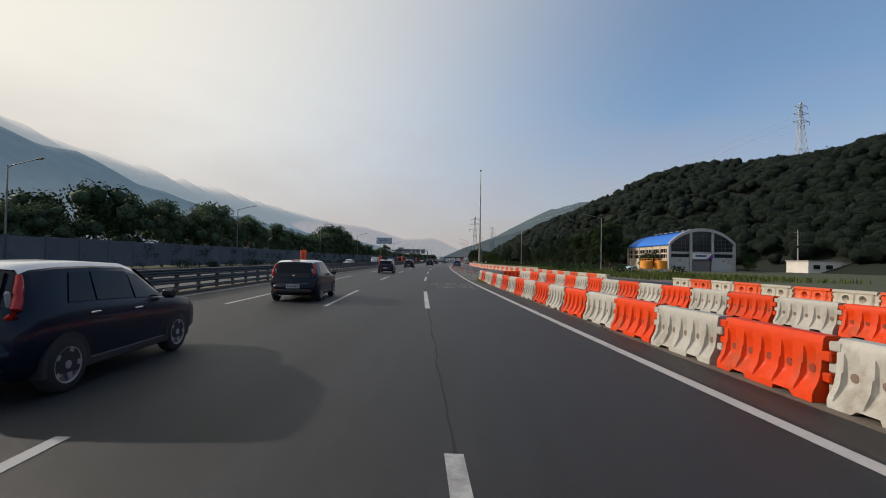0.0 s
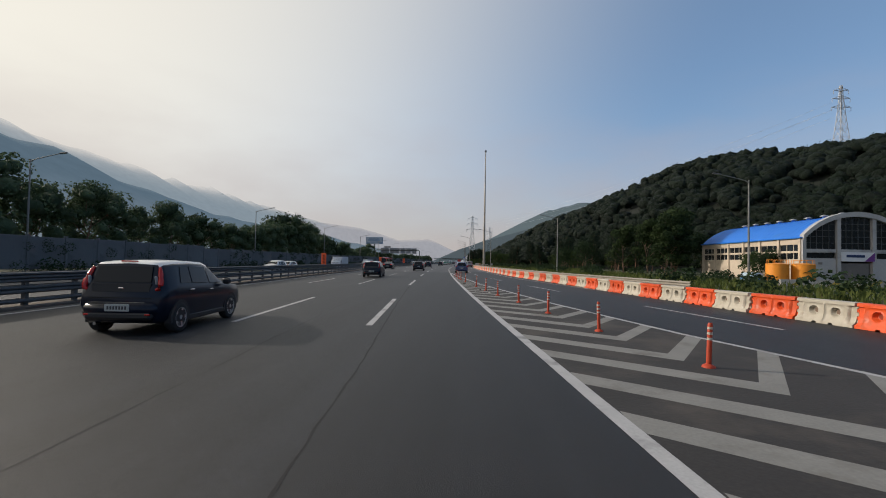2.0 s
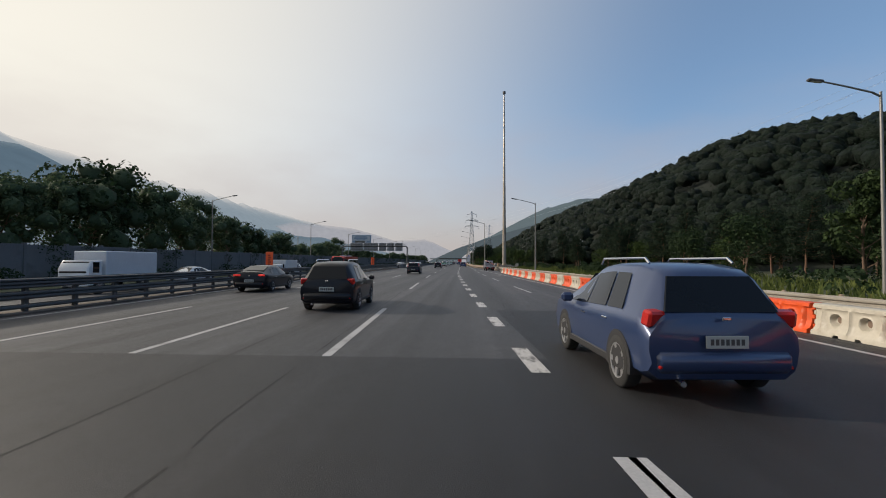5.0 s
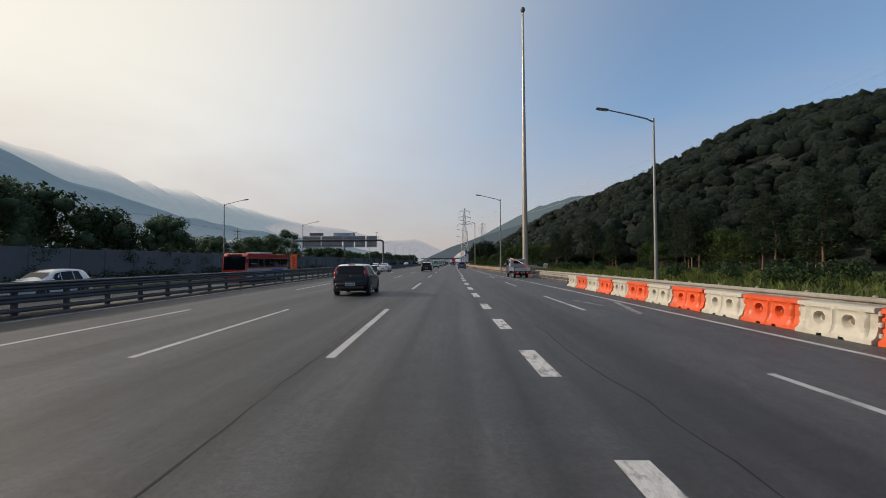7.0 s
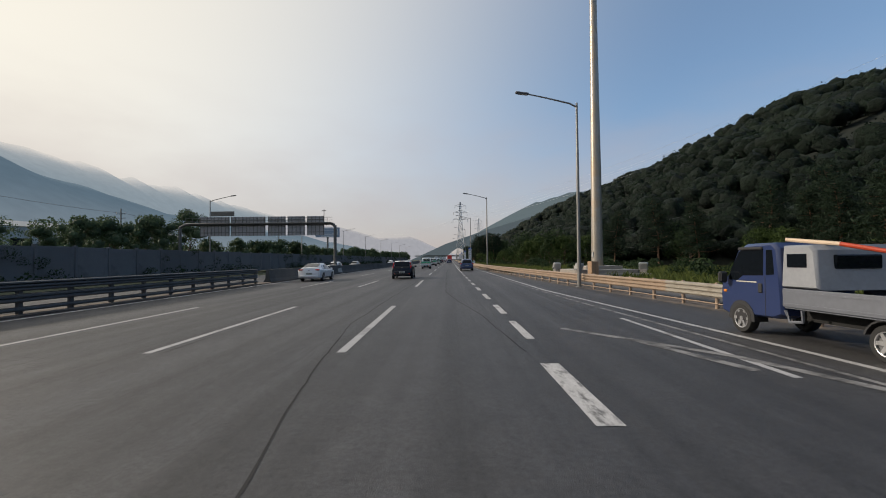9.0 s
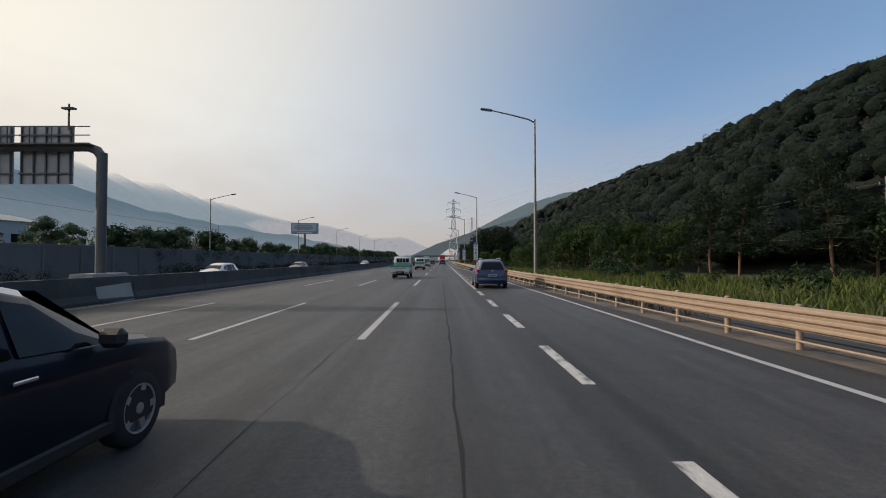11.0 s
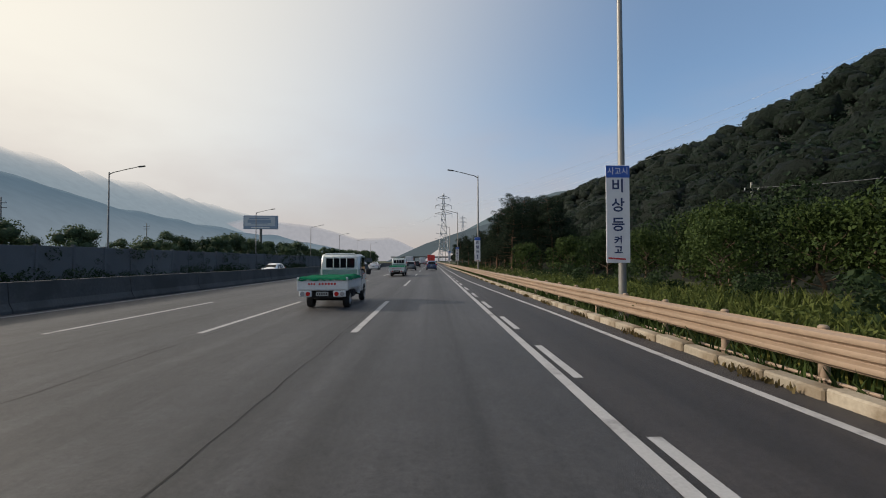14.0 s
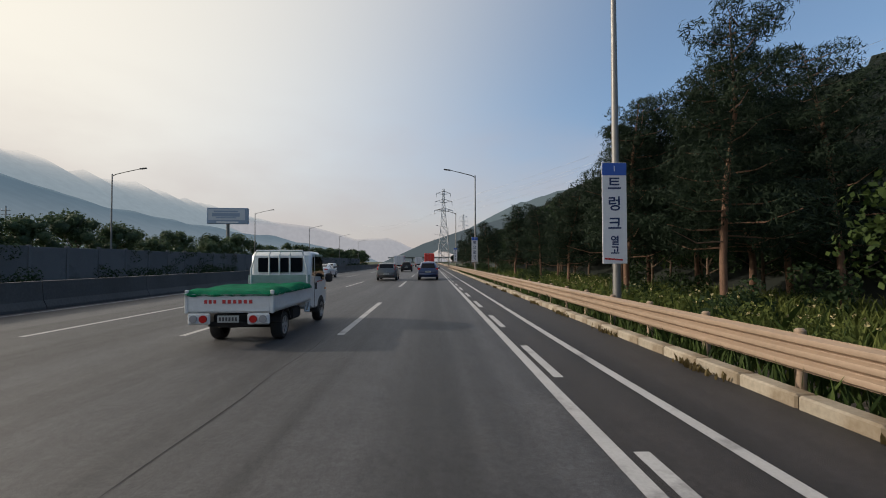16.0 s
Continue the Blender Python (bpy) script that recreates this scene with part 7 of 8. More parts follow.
        part("tailgate_seam", Shape().box((0, 0.012, 0.80), (1.30, 0.03, 0.012)), UNDER, ob)
    part("underbody", Shape().box((0, (wheels[0] + wheels[1]) / 2, b[1] - 0.02), (1.35, wheels[1] - wheels[0] + 0.7, 0.18), bevel=0.03), UNDER, ob)
    pz = rear["plate"]
    pl = part("number_plate", Shape().box((0, pz[0], pz[1]), (0.50, 0.02, 0.15), bevel=0.005), PLATE, ob)
    for k in range(7):
        part("text_bar", Shape().box((-0.18 + 0.06 * k, pz[0] - 0.012, pz[1]), (0.038, 0.004, 0.07)), PLATE_INK, pl)
    part("badge", Shape().box((0, -0.002 if roof else pz[0], 1.0 if roof else pz[1] + 0.27), (0.11, 0.02, 0.045), bevel=0.015), CHROME, ob)
    if roof:
        rows = []
        for q in stations:
            if q[3] > 1.45:
                rows.append([(x, q[0] + q[7] * (z - 0.55), z) for x, z in ((-q[6] - 0.018, q[3] - 0.10), (-q[6] * 0.92, q[3] - 0.005), (-q[6] * 0.5, q[3] + 0.012), (0, q[3] + 0.02), (q[6] * 0.5, q[3] + 0.012), (q[6] * 0.92, q[3] - 0.005), (q[6] + 0.018, q[3] - 0.10))])
        part("roof_panel", Shape().loft(rows, closed=False), roof, ob, "white roof panel", smooth=True)
        part("brake_light", Shape().box((0, 0.26, 1.57), (0.34, 0.05, 0.03), bevel=0.008), TAIL, ob)
    if roof_rail:
        for side in (1, -1):
            y0, y1 = 0.7, 2.5
            part("roof_rail", Shape().tube([(side * 0.56, y0, stations[3][3] - 0.0), (side * 0.56, y0 + 0.12, stations[3][3] + 0.07), (side * 0.56, y1 - 0.12, stations[3][3] + 0.07), (side * 0.56, y1, stations[3][3] - 0.02)], 0.018, 6), CHROME, ob)
    part("exhaust", Shape().tube([(-0.5, -0.03, 0.26), (-0.5, 0.12, 0.26)], 0.035, 10), CHROME, ob)
    return ob


HATCH = [(0.0, 0.40, 0.84, 1.02, 0.74, 0.80, 0.70, 0.02), (0.05, 0.30, 1.00, 1.50, 0.80, 0.865, 0.685, 0.16), (0.16, 0.25, 1.05, 1.545, 0.845, 0.885, 0.70, 0.16), (0.6, 0.23, 1.07, 1.575, 0.875, 0.895, 0.71, 0.08), (1.3, 0.23, 1.05, 1.585, 0.88, 0.895, 0.71, 0.0), (2.0, 0.23, 1.02, 1.56, 0.88, 0.895, 0.70, -0.05), (2.45, 0.23, 1.00, 1.48, 0.88, 0.895, 0.665, -0.16), (3.10, 0.23, 0.98, 1.04, 0.88, 0.885, 0.70, 0.0), (3.70, 0.25, 0.91, 0.955, 0.865, 0.86, 0.68, 0.0), (3.95, 0.28, 0.78, 0.82, 0.81, 0.81, 0.64, 0.0), (4.06, 0.34, 0.62, 0.66, 0.68, 0.70, 0.58, 0.0)]
HATCH_REAR = dict(side=[(0.66, 1.15, 0.78, 1.15), (1.20, 2.02, 1.20, 2.02), (2.08, 2.92, 2.08, 2.42)], handles=(1.12, 2.05), mirror=2.75, lamp=None, glass=(0.60, 0.56, 1.13, 1.46, 0.030, 0.150), front=(0.66, 0.56, 1.02, 1.46, 3.10, 2.50), plate=(-0.105, 0.60))
SUV = [(0.0, 0.40, 0.86, 1.05, 0.86, 0.88, 0.74, 0.05), (0.06, 0.30, 1.02, 1.55, 0.88, 0.91, 0.58, 0.30), (0.2, 0.26, 1.04, 1.62, 0.90, 0.92, 0.60, 0.30), (0.8, 0.26, 1.03, 1.68, 0.91, 0.925, 0.64, 0.10), (1.6, 0.26, 1.01, 1.69, 0.91, 0.925, 0.66, 0.0), (2.3, 0.26, 0.99, 1.64, 0.91, 0.925, 0.64, -0.1), (2.7, 0.26, 0.98, 1.55, 0.91, 0.925, 0.62, -0.2), (3.5, 0.26, 1.0, 1.08, 0.91, 0.91, 0.74, 0.0), (4.2, 0.27, 0.94, 0.99, 0.90, 0.89, 0.72, 0.0), (4.5, 0.3, 0.8, 0.84, 0.84, 0.84, 0.68, 0.0), (4.6, 0.36, 0.62, 0.66, 0.72, 0.74, 0.6, 0.0)]
SUV_REAR = dict(side=[(0.75, 1.35, 0.85, 1.35), (1.42, 2.3, 1.42, 2.3), (2.36, 3.2, 2.36, 2.68)], handles=(1.35, 2.35), mirror=3.05, lamp=(0.76, 0.13, 1.02, (0.30, 0.16, 0.20), -14), glass=(0.68, 0.52, 1.10, 1.52, 0.040, 0.318), front=(0.68, 0.58, 1.06, 1.50, 3.46, 2.76), plate=(-0.055, 0.76))
SEDAN = [(0.0, 0.32, 0.84, 0.98, 0.82, 0.85, 0.72, 0.0), (0.06, 0.25, 0.96, 1.09, 0.86, 0.89, 0.70, 0.03), (0.40, 0.22, 0.97, 1.14, 0.88, 0.905, 0.64, 0.0), (1.0, 0.22, 0.95, 1.32, 0.89, 0.91, 0.58, 0.0), (1.6, 0.22, 0.93, 1.435, 0.89, 0.91, 0.58, 0.0), (2.25, 0.22, 0.91, 1.455, 0.89, 0.91, 0.59, 0.0), (2.85, 0.22, 0.90, 1.37, 0.89, 0.91, 0.58, 0.0), (3.7, 0.22, 0.90, 0.97, 0.89, 0.90, 0.72, 0.0), (4.4, 0.23, 0.80, 0.84, 0.88, 0.88, 0.68, 0.0), (4.68, 0.28, 0.68, 0.72, 0.80, 0.80, 0.62, 0.0), (4.76, 0.34, 0.56, 0.6, 0.66, 0.68, 0.55, 0.0)]
SEDAN_REAR = dict(side=[(0.85, 1.22, 1.15, 1.30), (1.28, 2.10, 1.36, 2.10), (2.16, 3.15, 2.16, 2.80)], handles=(1.45, 2.4), mirror=3.0, lamp=(0.60, 0.03, 0.93, (0.50, 0.14, 0.10), 0), glass=(0.60, 0.50, 1.185, 1.425, 0.45, 1.36), front=(0.66, 0.56, 0.97, 1.37, 3.66, 2.88), plate=(-0.03, 0.62))

DARK_BLUE = paint("midnight_blue_paint", (0.0045, 0.0080, 0.0190), 0.0, 0.2)
BLACK_PAINT = paint("black_paint", (0.009, 0.010, 0.014), 0.0, 0.25)
WHITE_PAINT = paint("white_paint", (0.66, 0.67, 0.68))
SILVER_PAINT = paint("silver_paint", (0.42, 0.43, 0.44), 0.5)
GREY_PAINT = paint("grey_paint", (0.10, 0.105, 0.11), 0.4)
BLUE_PAINT = paint("blue_paint", (0.025, 0.045, 0.115), 0.2)
RED_PAINT = paint("red_paint", (0.50, 0.02, 0.015))

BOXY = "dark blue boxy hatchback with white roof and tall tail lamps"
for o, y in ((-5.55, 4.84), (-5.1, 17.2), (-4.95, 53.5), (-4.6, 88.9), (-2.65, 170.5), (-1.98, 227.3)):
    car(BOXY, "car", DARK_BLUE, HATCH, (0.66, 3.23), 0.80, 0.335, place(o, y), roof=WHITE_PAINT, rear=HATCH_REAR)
car("black saloon car with red tail lamps", "car", BLACK_PAINT, SEDAN, (0.95, 3.70), 0.80, 0.325, place(-8.4, 132), rear=SEDAN_REAR, lit=True)
for y in (123.0,):
    car("black sport utility car driving ahead", "car", BLACK_PAINT, SUV, (0.85, 3.55), 0.82, 0.36, place(-1.8, y), rear=SUV_REAR, roof_rail=True)
car("white saloon car with dark tinted windows", "car", WHITE_PAINT, SEDAN, (0.95, 3.70), 0.80, 0.33, place(-9.1, 224.0), rear=SEDAN_REAR)
for o, y in ((5.4, 113.5), (4.7, 252.8)):
    car("blue sport utility car near the joining lane", "car", BLUE_PAINT, SUV, (0.85, 3.55), 0.82, 0.36, place(o, y), rear=SUV_REAR, roof_rail=True)
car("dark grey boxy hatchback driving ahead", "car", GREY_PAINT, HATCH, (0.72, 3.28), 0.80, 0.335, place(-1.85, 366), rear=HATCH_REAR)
car("blue sport utility car driving ahead", "car", BLUE_PAINT, SUV, (0.85, 3.55), 0.82, 0.36, place(1.85, 367), rear=SUV_REAR, roof_rail=True)
car("black sport utility car far ahead", "car", BLACK_PAINT, SUV, (0.85, 3.55), 0.82, 0.36, place(-2.0, 402), rear=SUV_REAR)
car("white hatchback far ahead", "car", WHITE_PAINT, HATCH, (0.72, 3.28), 0.80, 0.335, place(1.9, 408), rear=HATCH_REAR)
car("white saloon car far ahead", "car", WHITE_PAINT, SEDAN, (0.95, 3.70), 0.80, 0.33, place(-9.2, 372), rear=SEDAN_REAR)
car("silver saloon car far ahead", "car", SILVER_PAINT, SEDAN, (0.95, 3.70), 0.80, 0.33, place(-5.4, 470), rear=SEDAN_REAR)
car("white sport utility car far ahead", "car", WHITE_PAINT, SUV, (0.85, 3.55), 0.82, 0.36, place(1.8, 505), rear=SUV_REAR)
car("grey saloon car far ahead", "car", GREY_PAINT, SEDAN, (0.95, 3.70), 0.80, 0.33, place(-1.8, 540), rear=SEDAN_REAR)
# on the opposite carriageway, noses towards the viewer
for label, col, st, rr, wh, r_, x, y in (("silver people carrier on the opposite carriageway", SILVER_PAINT, SUV, SUV_REAR, (0.85, 3.55), 0.36, -16.2, 105.5), ("white car on the opposite carriageway", WHITE_PAINT, SEDAN, SEDAN_REAR, (0.95, 3.7), 0.33, -20.5, 152), ("silver car on the opposite carriageway", SILVER_PAINT, HATCH, HATCH_REAR, (0.72, 3.28), 0.335, -20.0, 119), ("white car with roof box on the opposite carriageway", WHITE_PAINT, SUV, SUV_REAR, (0.85, 3.55), 0.36, -20.2, 176), ("white car beyond the concrete median", WHITE_PAINT, SUV, SUV_REAR, (0.85, 3.55), 0.36, -17.5, 268), ("grey car beyond the concrete median", GREY_PAINT, SUV, SUV_REAR, (0.85, 3.55), 0.36, -21, 301), ("white car beyond the concrete median", WHITE_PAINT, SUV, SUV_REAR, (0.85, 3.55), 0.36, -18, 345), ("silver car beyond the concrete median", SILVER_PAINT, SUV, SUV_REAR, (0.85, 3.55), 0.36, -18, 420)):
    car(label, "car", col, st, wh, 0.82, r_, pose(x, y, -0.24 - 0.012 * (-x - 16), 0, 0, 180), rear=rr, group="oncoming traffic")


def slab(outline, half, edge):
    """A body drawn in side view (y, z), as wide as 2 * half, its edges drawn in by edge."""
    cy, cz = sum(q[0] for q in outline) / len(outline), sum(q[1] for q in outline) / len(outline)

    def shrink(k):
        out = []
        for y, z in outline:
            d = Vector((y - cy, z - cz))
            out.append((cy + d.x * (1 - k / d.length), cz + d.y * (1 - k / d.length)))
        return out

    rings = []
    for x, k in ((-half, edge), (-half + edge * 0.6, edge * 0.3), (-half + edge * 1.4, 0), (half - edge * 1.4, 0), (half - edge * 0.6, edge * 0.3), (half, edge)):
        rings.append([(x, y, z) for y, z in shrink(k)])
    return Shape().loft(rings)


BED_GREEN = material("grey_green_panel", (0.20, 0.29, 0.28), rough=0.55, vary=0.12, scale=1.5, fine=12, bump=0.03)
NET = material("green_netting", (0.002, 0.125, 0.062), rough=0.95, vary=0.45, scale=4.0, fine=70, bump=0.8, spec=0.1)


def small_truck(label, cab_mat, m, bed_mat, net=False, box_cover=False):
    """A one-tonne cab-over truck with drop sides; tailgate at y = 0."""
    ob = thing("pickup_truck", label, "truck", m=m)
    hw = 0.80
    cab = [(3.02, 0.50), (3.05, 1.2), (3.12, 1.86), (3.24, 1.97), (4.02, 1.97), (4.28, 1.86), (4.62, 1.30), (4.86, 1.12), (4.90, 0.80), (4.86, 0.42), (4.66, 0.36), (3.2, 0.42)]
    part("cab", slab(cab, hw, 0.07), cab_mat, ob, smooth=32)
    for side in (1, -1):
        x = side * (hw + 0.004)
        for win, nm in (([(3.22, 1.32), (3.44, 1.30), (3.42, 1.82), (3.26, 1.82)], "quarter_window"), ([(3.52, 1.29), (4.12, 1.27), (4.30, 1.16), (4.58, 1.16), (4.55, 1.30), (4.24, 1.78), (4.10, 1.84), (3.50, 1.84)], "door_window")):
            part(nm, Shape().extrude(win, "x", *sorted((x, x - side * 0.03))), CAR_GLASS, ob)
        part("visor", Shape().box((side * (hw + 0.02), 3.86, 1.86), (0.05, 0.72, 0.07), pose(0, 0, 0, 0, 0, 0), bevel=0.02), BED_GREEN if net else TRIM_BLACK, ob)
        part("door_seam", Shape().box((side * (hw + 0.001), 3.47, 0.85), (0.006, 0.012, 0.86)), TRIM_BLACK, ob)
        part("door_handle", Shape().box((side * (hw + 0.012), 3.60, 1.02), (0.03, 0.11, 0.20), bevel=0.03), TRIM_BLACK, ob)
        part("side_stripe", Shape().box((side * (hw + 0.003), 4.02, 1.14), (0.006, 0.62, 0.025)), RED_INK if net else SILVER_BAND, ob)
        part("turn_lamp", Shape().box((side * (hw + 0.004), 4.70, 0.90), (0.03, 0.10, 0.06), bevel=0.01), AMBER, ob)
        part("wing_mirror", Shape().box((side * (hw + 0.15), 4.58, 1.22), (0.20, 0.12, 0.26), bevel=0.04), TRIM_BLACK, ob)
        arc = [(4.18 + 0.40 * math.cos(t), 0.32 + 0.40 * math.sin(t)) for t in np.linspace(-0.1, math.pi + 0.1, 15)]
        part("wheel_arch", Shape().extrude(arc, "x", *sorted((side * 0.5, side * (hw + 0.012)))), TRIM_BLACK, ob)
        wheel(ob, side * (hw + 0.018), 4.18, 0.32, 0.2, 6, side)
        wheel(ob, side * 0.76, 1.05, 0.30, 0.22, 6, side)
        part("mudguard", Shape().extrude([(1.05 + q * math.cos(t), 0.30 + q * math.sin(t)) for q, tt in ((0.38, np.linspace(0.3, 2.84, 9)), (0.35, np.linspace(2.84, 0.3, 9))) for t in tt], "x", *sorted((side * 0.52, side * 0.78))), TRIM_BLACK, ob)
        sb = part("side_board", Shape().box((side * 0.84, 1.48, 0.88), (0.05, 2.94, 0.36), bevel=0.012), bed_mat, ob)
        for z in (0.76, 0.99):
            part("board_rib", Shape().box((side * 0.868, 1.48, z), (0.012, 2.9, 0.03)), bed_mat, sb)
        part("corner_post", Shape().box((side * 0.84, 0.0, 0.90), (0.07, 0.06, 0.46), bevel=0.01), TRIM_BLACK if not net else bed_mat, ob)
        part("side_guard", Shape().tube([(side * 0.80, 2.55, 0.66), (side * 0.80, 2.55, 0.44), (side * 0.80, 2.85, 0.40), (side * 0.80, 2.95, 0.62)], 0.035, 6), bed_mat, ob)
        cl = Shape().tube([(side * 0.68, -0.05, 0.56), (side * 0.68, -0.085, 0.56)], 0.075, 16)
        red = Shape().tube([(side * 0.49, -0.05, 0.56), (side * 0.49, -0.085, 0.56)], 0.075, 16)
        hp = part("lamp_panel", Shape().box((side * 0.585, -0.03, 0.56), (0.44, 0.05, 0.22), bevel=0.03), bed_mat if net else TRIM_BLACK, ob)
        part("reversing_lamp", cl, CLEAR_LAMP if net else TAIL, hp, smooth=40)
        part("tail_lamp", red, TAIL if net else TAIL_LIT, hp, smooth=40)
    part("windscreen", Shape().add([(-0.70, 4.66, 1.30), (0.70, 4.66, 1.30), (0.64, 4.33, 1.84), (-0.64, 4.33, 1.84)], [(0, 1, 2, 3)]), CAR_GLASS, ob)
    if not box_cover:
        gl = part("rear_window", slab([(3.03, 1.42), (3.03, 1.80), (3.10, 1.80), (3.10, 1.42)], 0.58, 0.02), CAR_GLASS, ob)
        for x in (-0.27, 0.0, 0.27):
            part("guard_bar", Shape().tube([(x, 2.98, 1.20), (x, 2.96, 1.86), (x, 3.10, 2.0)], 0.022, 6), bed_mat, ob)
        part("guard_frame", Shape().tube([(-0.74, 2.96, 0.9), (-0.73, 2.94, 1.5), (-0.60, 2.98, 1.98), (0.60, 2.98, 1.98), (0.73, 2.94, 1.5), (0.74, 2.96, 0.9)], 0.03, 8), bed_mat, ob)
        part("headboard", Shape().box((0, 2.97, 1.18), (1.62, 0.04, 0.34), bevel=0.01), BED_GREEN, ob, "grey-green headboard panel")
        part("yellow_stripe", Shape().box((0, 2.945, 1.07), (1.60, 0.01, 0.035)), material("yellow_tape", (0.5, 0.30, 0.05), rough=0.6, vary=0.1), ob)
    else:
        cov = part("bed_canopy", slab([(2.20, 1.06), (2.26, 1.80), (2.36, 1.90), (3.0, 1.90), (3.06, 1.06)], 0.80, 0.06), material("grey_canopy", (0.24, 0.25, 0.27), rough=0.6, vary=0.1, scale=1.5, fine=12, bump=0.04), ob, smooth=32)
        part("canopy_window", Shape().box((0, 2.235, 1.58), (0.9, 0.08, 0.26), bevel=0.02), CAR_GLASS, cov)
        part("canopy_window", Shape().box((-0.803, 2.66, 1.6), (0.02, 0.45, 0.26), bevel=0.008), CAR_GLASS, cov)
    tg = part("tailgate", Shape().box((0, 0.0, 0.88), (1.62, 0.05, 0.36), bevel=0.012), SILVER_PAINT if box_cover else bed_mat, ob)
    for z in (0.72, 1.04):
        part("board_rib", Shape().box((0, -0.028, z), (1.6, 0.012, 0.025)), bed_mat, tg)
    word = RED_INK if net else NAVY
    for k in range(3 if net else 2):
        part("text_bar", Shape().box((-0.46 + 0.09 * k, -0.03, 0.90), (0.052, 0.008, 0.072)), word, tg)
    for k in range(6):
        part("text_bar", Shape().box((-0.10 + 0.105 * k, -0.03, 0.90), (0.062, 0.008, 0.072)), word, tg)
    part("bed_floor", Shape().box((0, 1.48, 0.70), (1.64, 2.92, 0.06)), bed_mat, ob)
    part("chassis", Shape().box((0, 2.15, 0.52), (0.75, 4.0, 0.22)), UNDER, ob)
    part("axle", Shape().tube([(-0.7, 1.05, 0.30), (0.7, 1.05, 0.30)], 0.06, 8), UNDER, ob)
    part("fuel_tank", Shape().box((0.55, 2.0, 0.46), (0.4, 0.7, 0.28), bevel=0.05), UNDER, ob)
    part("bumper", Shape().box((0, 0.10, 0.44), (0.9, 0.08, 0.10), bevel=0.01), UNDER, ob)
    part("spare_wheel", Shape().tube([(-0.1, 0.42, 0.36), (-0.1, 0.42, 0.54)], [0.30, 0.30], 18), TYRE, ob, smooth=40)
    pl = part("number_plate", Shape().box((0, -0.06, 0.56), (0.42, 0.02, 0.14), bevel=0.005), PLATE, ob)
    for k in range(6):
        part("text_bar", Shape().box((-0.155 + 0.062 * k, -0.073, 0.56), (0.038, 0.004, 0.075)), PLATE_INK, pl)
    return ob


def load_net(m):
    """A net thrown over the load, sagging between lumps, ragged at the edge."""
    nx, ny, rows = 26, 44, []
    for j in range(ny + 1):
        row = []
        for i in range(nx + 1):
            u, v = i / nx * 2 - 1, j / ny
            x, y = u * 0.885, -0.05 + 2.93 * v
            edge = min(1 - abs(u), v * 1.6, (1 - v) * 2.5)
            z = 1.10 + 0.045 * min(1, edge * 5) + 0.05 * noise.noise(Vector((x * 2.4, y * 2.0, 1))) + 0.02 * noise.noise(Vector((x * 9, y * 9, 4)))
            if edge < 0.02:
                z = 1.045 + 0.03 * noise.noise(Vector((x * 8, y * 8, 9)))
            row.append((x, y, z))
        rows.append(row)
    bottom = [[(x, y, z - 0.025) for x, y, z in r] for r in rows]
    s = Shape().loft(rows, closed=False).loft([r[::-1] for r in bottom], closed=False)
    return solid("load_net", s, NET, "crumpled green netting spread over the truck bed", "netting", smooth=True, m=m)


TRUCK_WHITE = paint("truck_white", (0.62, 0.66, 0.68))
TRUCK_PANEL = material("white_panel", (0.58, 0.61, 0.62), rough=0.45, vary=0.08, scale=1.5, fine=12, bump=0.03, stain=(0.40, 0.41, 0.41), stain_at=0.68)
for y in (334.6, 301.0, 266.8):
    M = place(-1.92, y)
    small_truck("white one-tonne truck with green net over its bed", TRUCK_WHITE, M, TRUCK_PANEL, net=True)
    load_net(M)
M = pose(10.1, 193.9, 0, 0, 0, 4)
small_truck("blue one-tonne truck with grey canopy parked on the shoulder", paint("truck_blue", (0.018, 0.032, 0.10)), M, material("silver_panel", (0.15, 0.16, 0.185), rough=0.45, metal=0.2, vary=0.1, scale=1.5, fine=12, bump=0.03), box_cover=True)
pole = thing("safety_pole", "long orange and white pole leaning over the truck bed", "pole", m=M)
path = [Vector((0.65, -0.05, 1.10)), Vector((0.2, 0.6, 1.45)), Vector((-0.2, 1.3, 1.72)), Vector((-0.45, 2.1, 1.90)), Vector((-0.62, 3.1, 2.02))]
for k, (a_, b_) in enumerate(zip(path, path[1:])):
    part("length", Shape().tube([a_, b_], 0.04, 8), POST_ORANGE if k % 2 == 0 else material("pale_tape", (0.55, 0.42, 0.30), rough=0.6), pole)

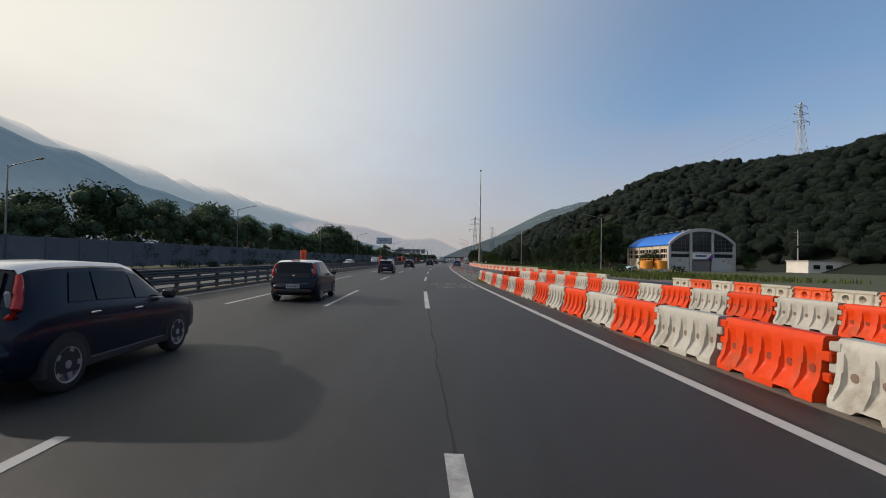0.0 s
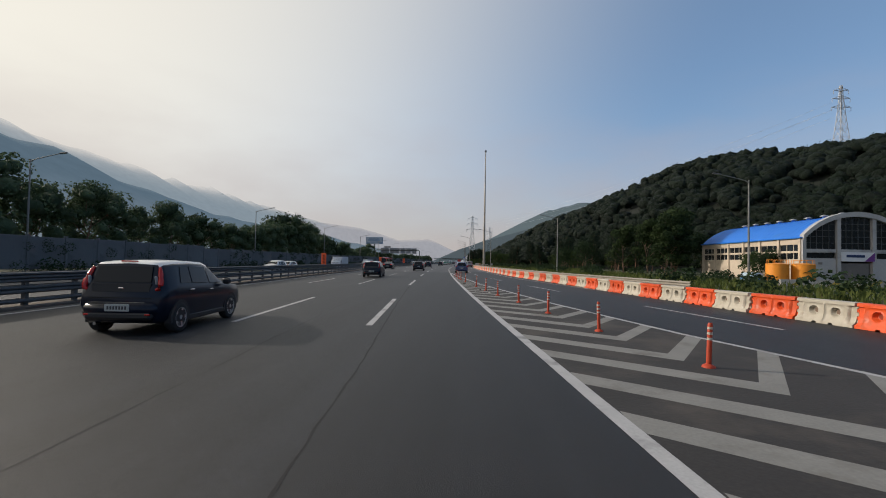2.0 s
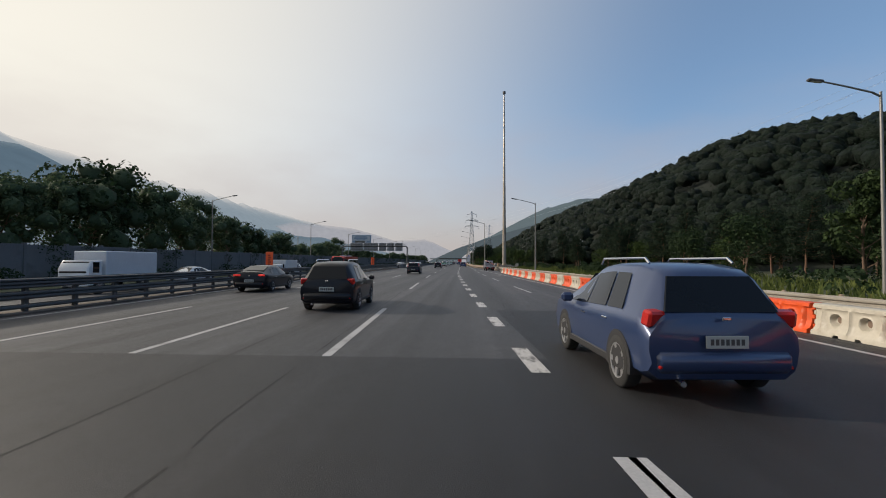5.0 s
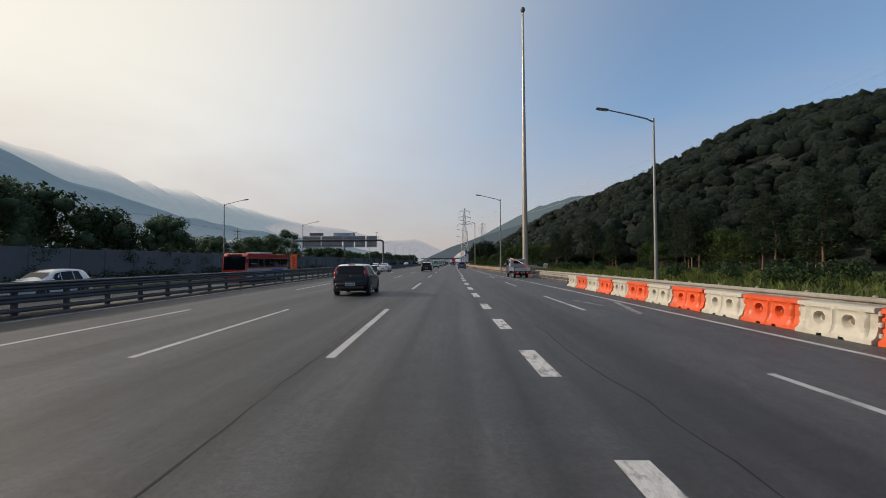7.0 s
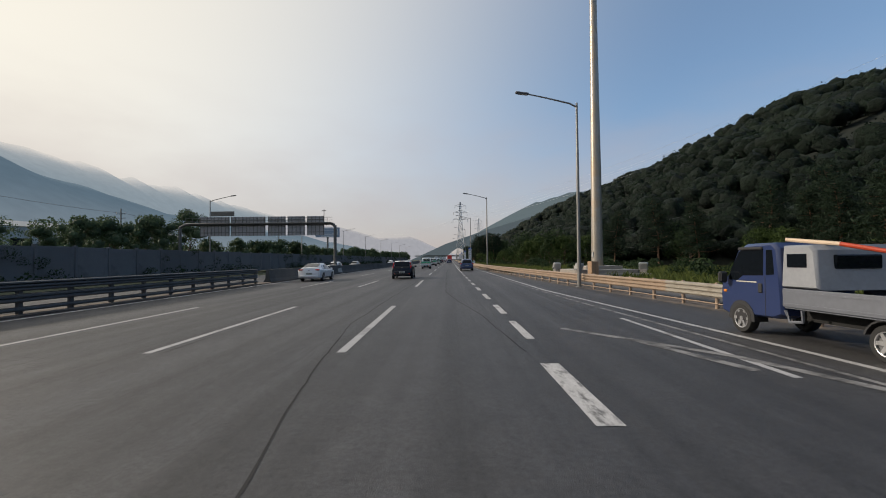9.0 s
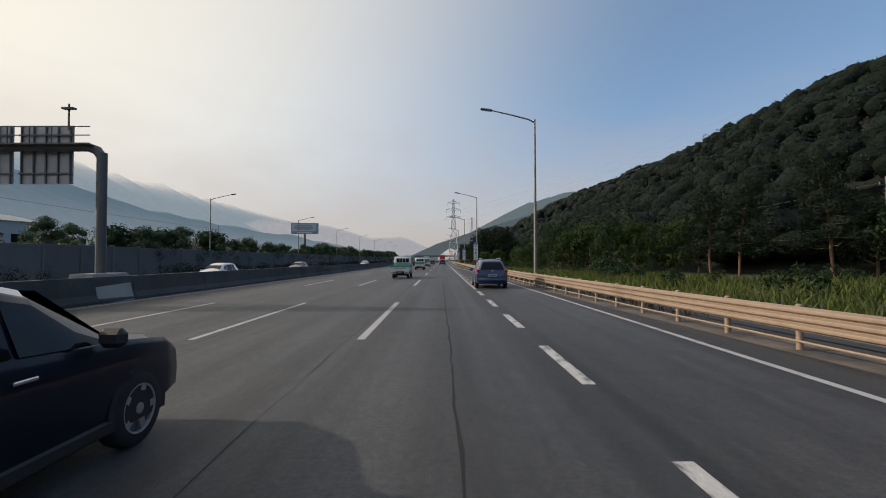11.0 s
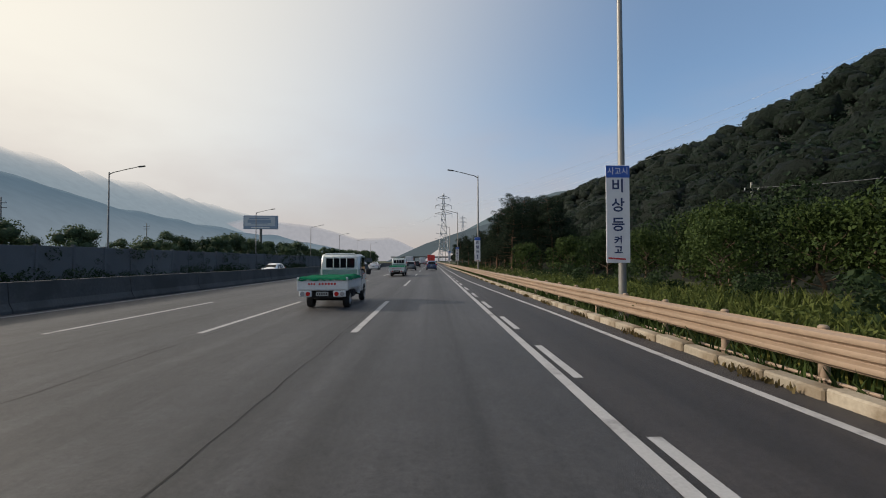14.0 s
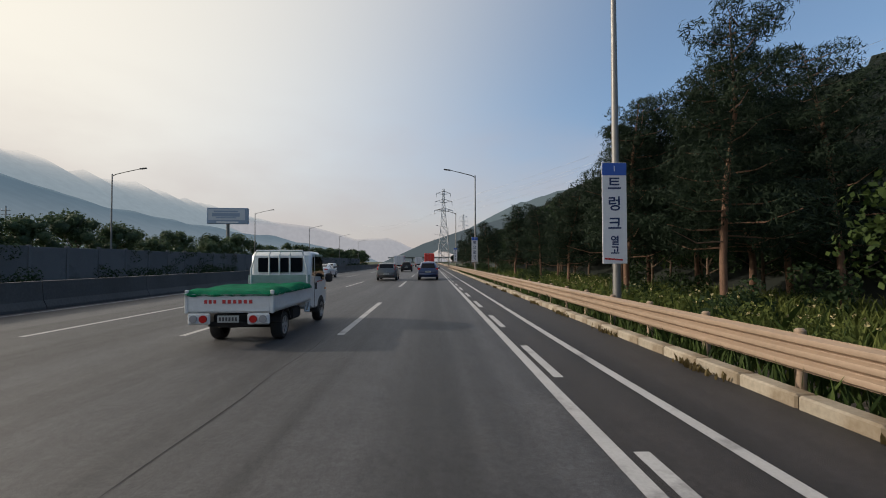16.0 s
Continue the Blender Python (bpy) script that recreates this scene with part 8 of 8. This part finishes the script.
# ---- box lorries and the bus ----
def box_lorry(label, m, cab_mat, box_mat, w=2.3, h=3.1, length=7.5, lorry="lorry"):
    ob = thing("box_lorry", label, "lorry", "lorries", m=m)
    bx = part("cargo_box", Shape().box((0, length * 0.40, 0.95 + (h - 0.95) / 2), (w, length * 0.78, h - 0.95), bevel=0.04), box_mat, ob)
    for x in (-w / 4, w / 4):
        dr = part("rear_door", Shape().box((x, 0.02 * length - 0.085, 0.95 + (h - 0.95) / 2), (w / 2 - 0.08, 0.03, h - 1.1), bevel=0.01), box_mat, bx)
        part("lock_bar", Shape().tube([(x * 0.5, -0.0 + 0.02 * length - 0.12, 1.1), (x * 0.5, 0.02 * length - 0.12, h - 0.2)], 0.02, 6), STEEL, dr)
    part("cab", slab([(length * 0.81, 0.6), (length * 0.82, h * 0.78), (length * 0.95, h * 0.78), (length, 1.5), (length, 0.5), (length * 0.83, 0.5)], w * 0.45, 0.08), cab_mat, ob, smooth=32)
    part("windscreen", Shape().box((0, length * 0.975, h * 0.62), (w * 0.8, 0.1, 0.7), pose(0, 0, 0, 22, 0, 0), bevel=0.03), CAR_GLASS, ob)
    part("chassis", Shape().box((0, length * 0.45, 0.75), (w * 0.6, length * 0.85, 0.3)), UNDER, ob)
    for side in (1, -1):
        for y in (length * 0.22, length * 0.86):
            wheel(ob, side * (w / 2 - 0.03), y, 0.42, 0.26, 6, side)
        part("tail_lamp", Shape().box((side * (w / 2 - 0.25), 0.02 * length - 0.08, 0.78), (0.3, 0.06, 0.12), bevel=0.01), TAIL_LIT, ob)
        part("door_window", Shape().box((side * w * 0.452, length * 0.90, h * 0.62), (0.02, length * 0.08, 0.6), bevel=0.008), CAR_GLASS, ob)
    return ob


PALE_BOX = material("pale_cargo_box", (0.55, 0.57, 0.60), rough=0.5, vary=0.08, scale=0.8, fine=9, bump=0.03)
RED_BOX = material("red_cargo_box", (0.55, 0.03, 0.02), rough=0.5, vary=0.1, scale=0.8, fine=9, bump=0.03)
box_lorry("pale grey box lorry far ahead", place(-5.4, 432), WHITE_PAINT, PALE_BOX)
box_lorry("white box lorry far ahead", place(-1.8, 470), WHITE_PAINT, PALE_BOX)
box_lorry("bright red high-sided lorry far ahead", place(1.75, 438), RED_PAINT, RED_BOX, 2.45, 3.7, 9.0)
box_lorry("white box lorry on the opposite carriageway", pose(-16.6, 138.0, -0.25, 0, 0, 180), WHITE_PAINT, PALE_BOX, 2.0, 2.5, 5.6)
box_lorry("white van on the opposite carriageway", pose(-17.2, 166, -0.25, 0, 0, 180), WHITE_PAINT, WHITE_PAINT, 1.75, 2.1, 4.9)

BUS_LOW = material("bus_silver_blue", (0.36, 0.40, 0.48), rough=0.4, vary=0.08, scale=0.6, fine=8, bump=0.02)
bus = thing("bus", "red and silver city bus with dark windows on the opposite carriageway", "bus", "oncoming traffic", m=pose(-18.6, 203.8, -0.3, 0, 0, 180))
part("body", slab([(0, 0.45), (0.02, 2.6), (0.12, 2.95), (10.6, 2.95), (10.95, 2.7), (11.1, 1.3), (11.1, 0.4), (0.2, 0.36)], 1.22, 0.07), RED_PAINT, bus, smooth=32)
for side in (1, -1):
    wb = part("window_band", Shape().box((side * 1.222, 5.4, 1.95), (0.03, 10.4, 0.95), bevel=0.01), CAR_GLASS, bus)
    for k in range(7):
        part("window_post", Shape().box((side * 1.232, 0.9 + 1.5 * k, 1.95), (0.02, 0.08, 0.95)), TRIM_BLACK, wb)
    part("skirt", Shape().box((side * 1.224, 5.5, 0.95), (0.02, 10.9, 0.85), bevel=0.008), BUS_LOW, bus)
    part("advert", Shape().box((side * 1.236, 3.2, 1.0), (0.012, 3.4, 0.6), bevel=0.004), BLUE_INK, bus)
    lettering("route_number", "1113-1", 0.5, pose(side * 1.24, 8.6, 1.0, 90, 0, 90 * side), NAVY, bus)
    for y in (2.4, 8.7):
        arc = [(y + 0.58 * math.cos(t), 0.48 + 0.58 * math.sin(t)) for t in np.linspace(0, math.pi, 13)]
        part("wheel_arch", Shape().extrude(arc, "x", *sorted((side * 0.9, side * 1.238))), TRIM_BLACK, bus)
        wheel(bus, side * 1.245, y, 0.48, 0.28, 8, side)
    part("wing_mirror", Shape().box((side * 1.35, 11.2, 2.2), (0.16, 0.14, 0.4), bevel=0.04), TRIM_BLACK, bus)
    part("headlamp", Shape().box((side * 0.9, 11.09, 0.75), (0.4, 0.08, 0.22), bevel=0.03), CLEAR_LAMP, bus)
part("windscreen", Shape().box((0, 11.06, 1.95), (2.2, 0.08, 1.3), pose(0, 0, 0, 6, 0, 0), bevel=0.04), CAR_GLASS, bus)
part("roof_unit", Shape().box((0, 5.2, 3.03), (1.6, 3.2, 0.22), bevel=0.06), BUS_LOW, bus)
part("destination_board", Shape().box((0, 11.0, 2.72), (1.5, 0.06, 0.26), bevel=0.02), TRIM_BLACK, bus)
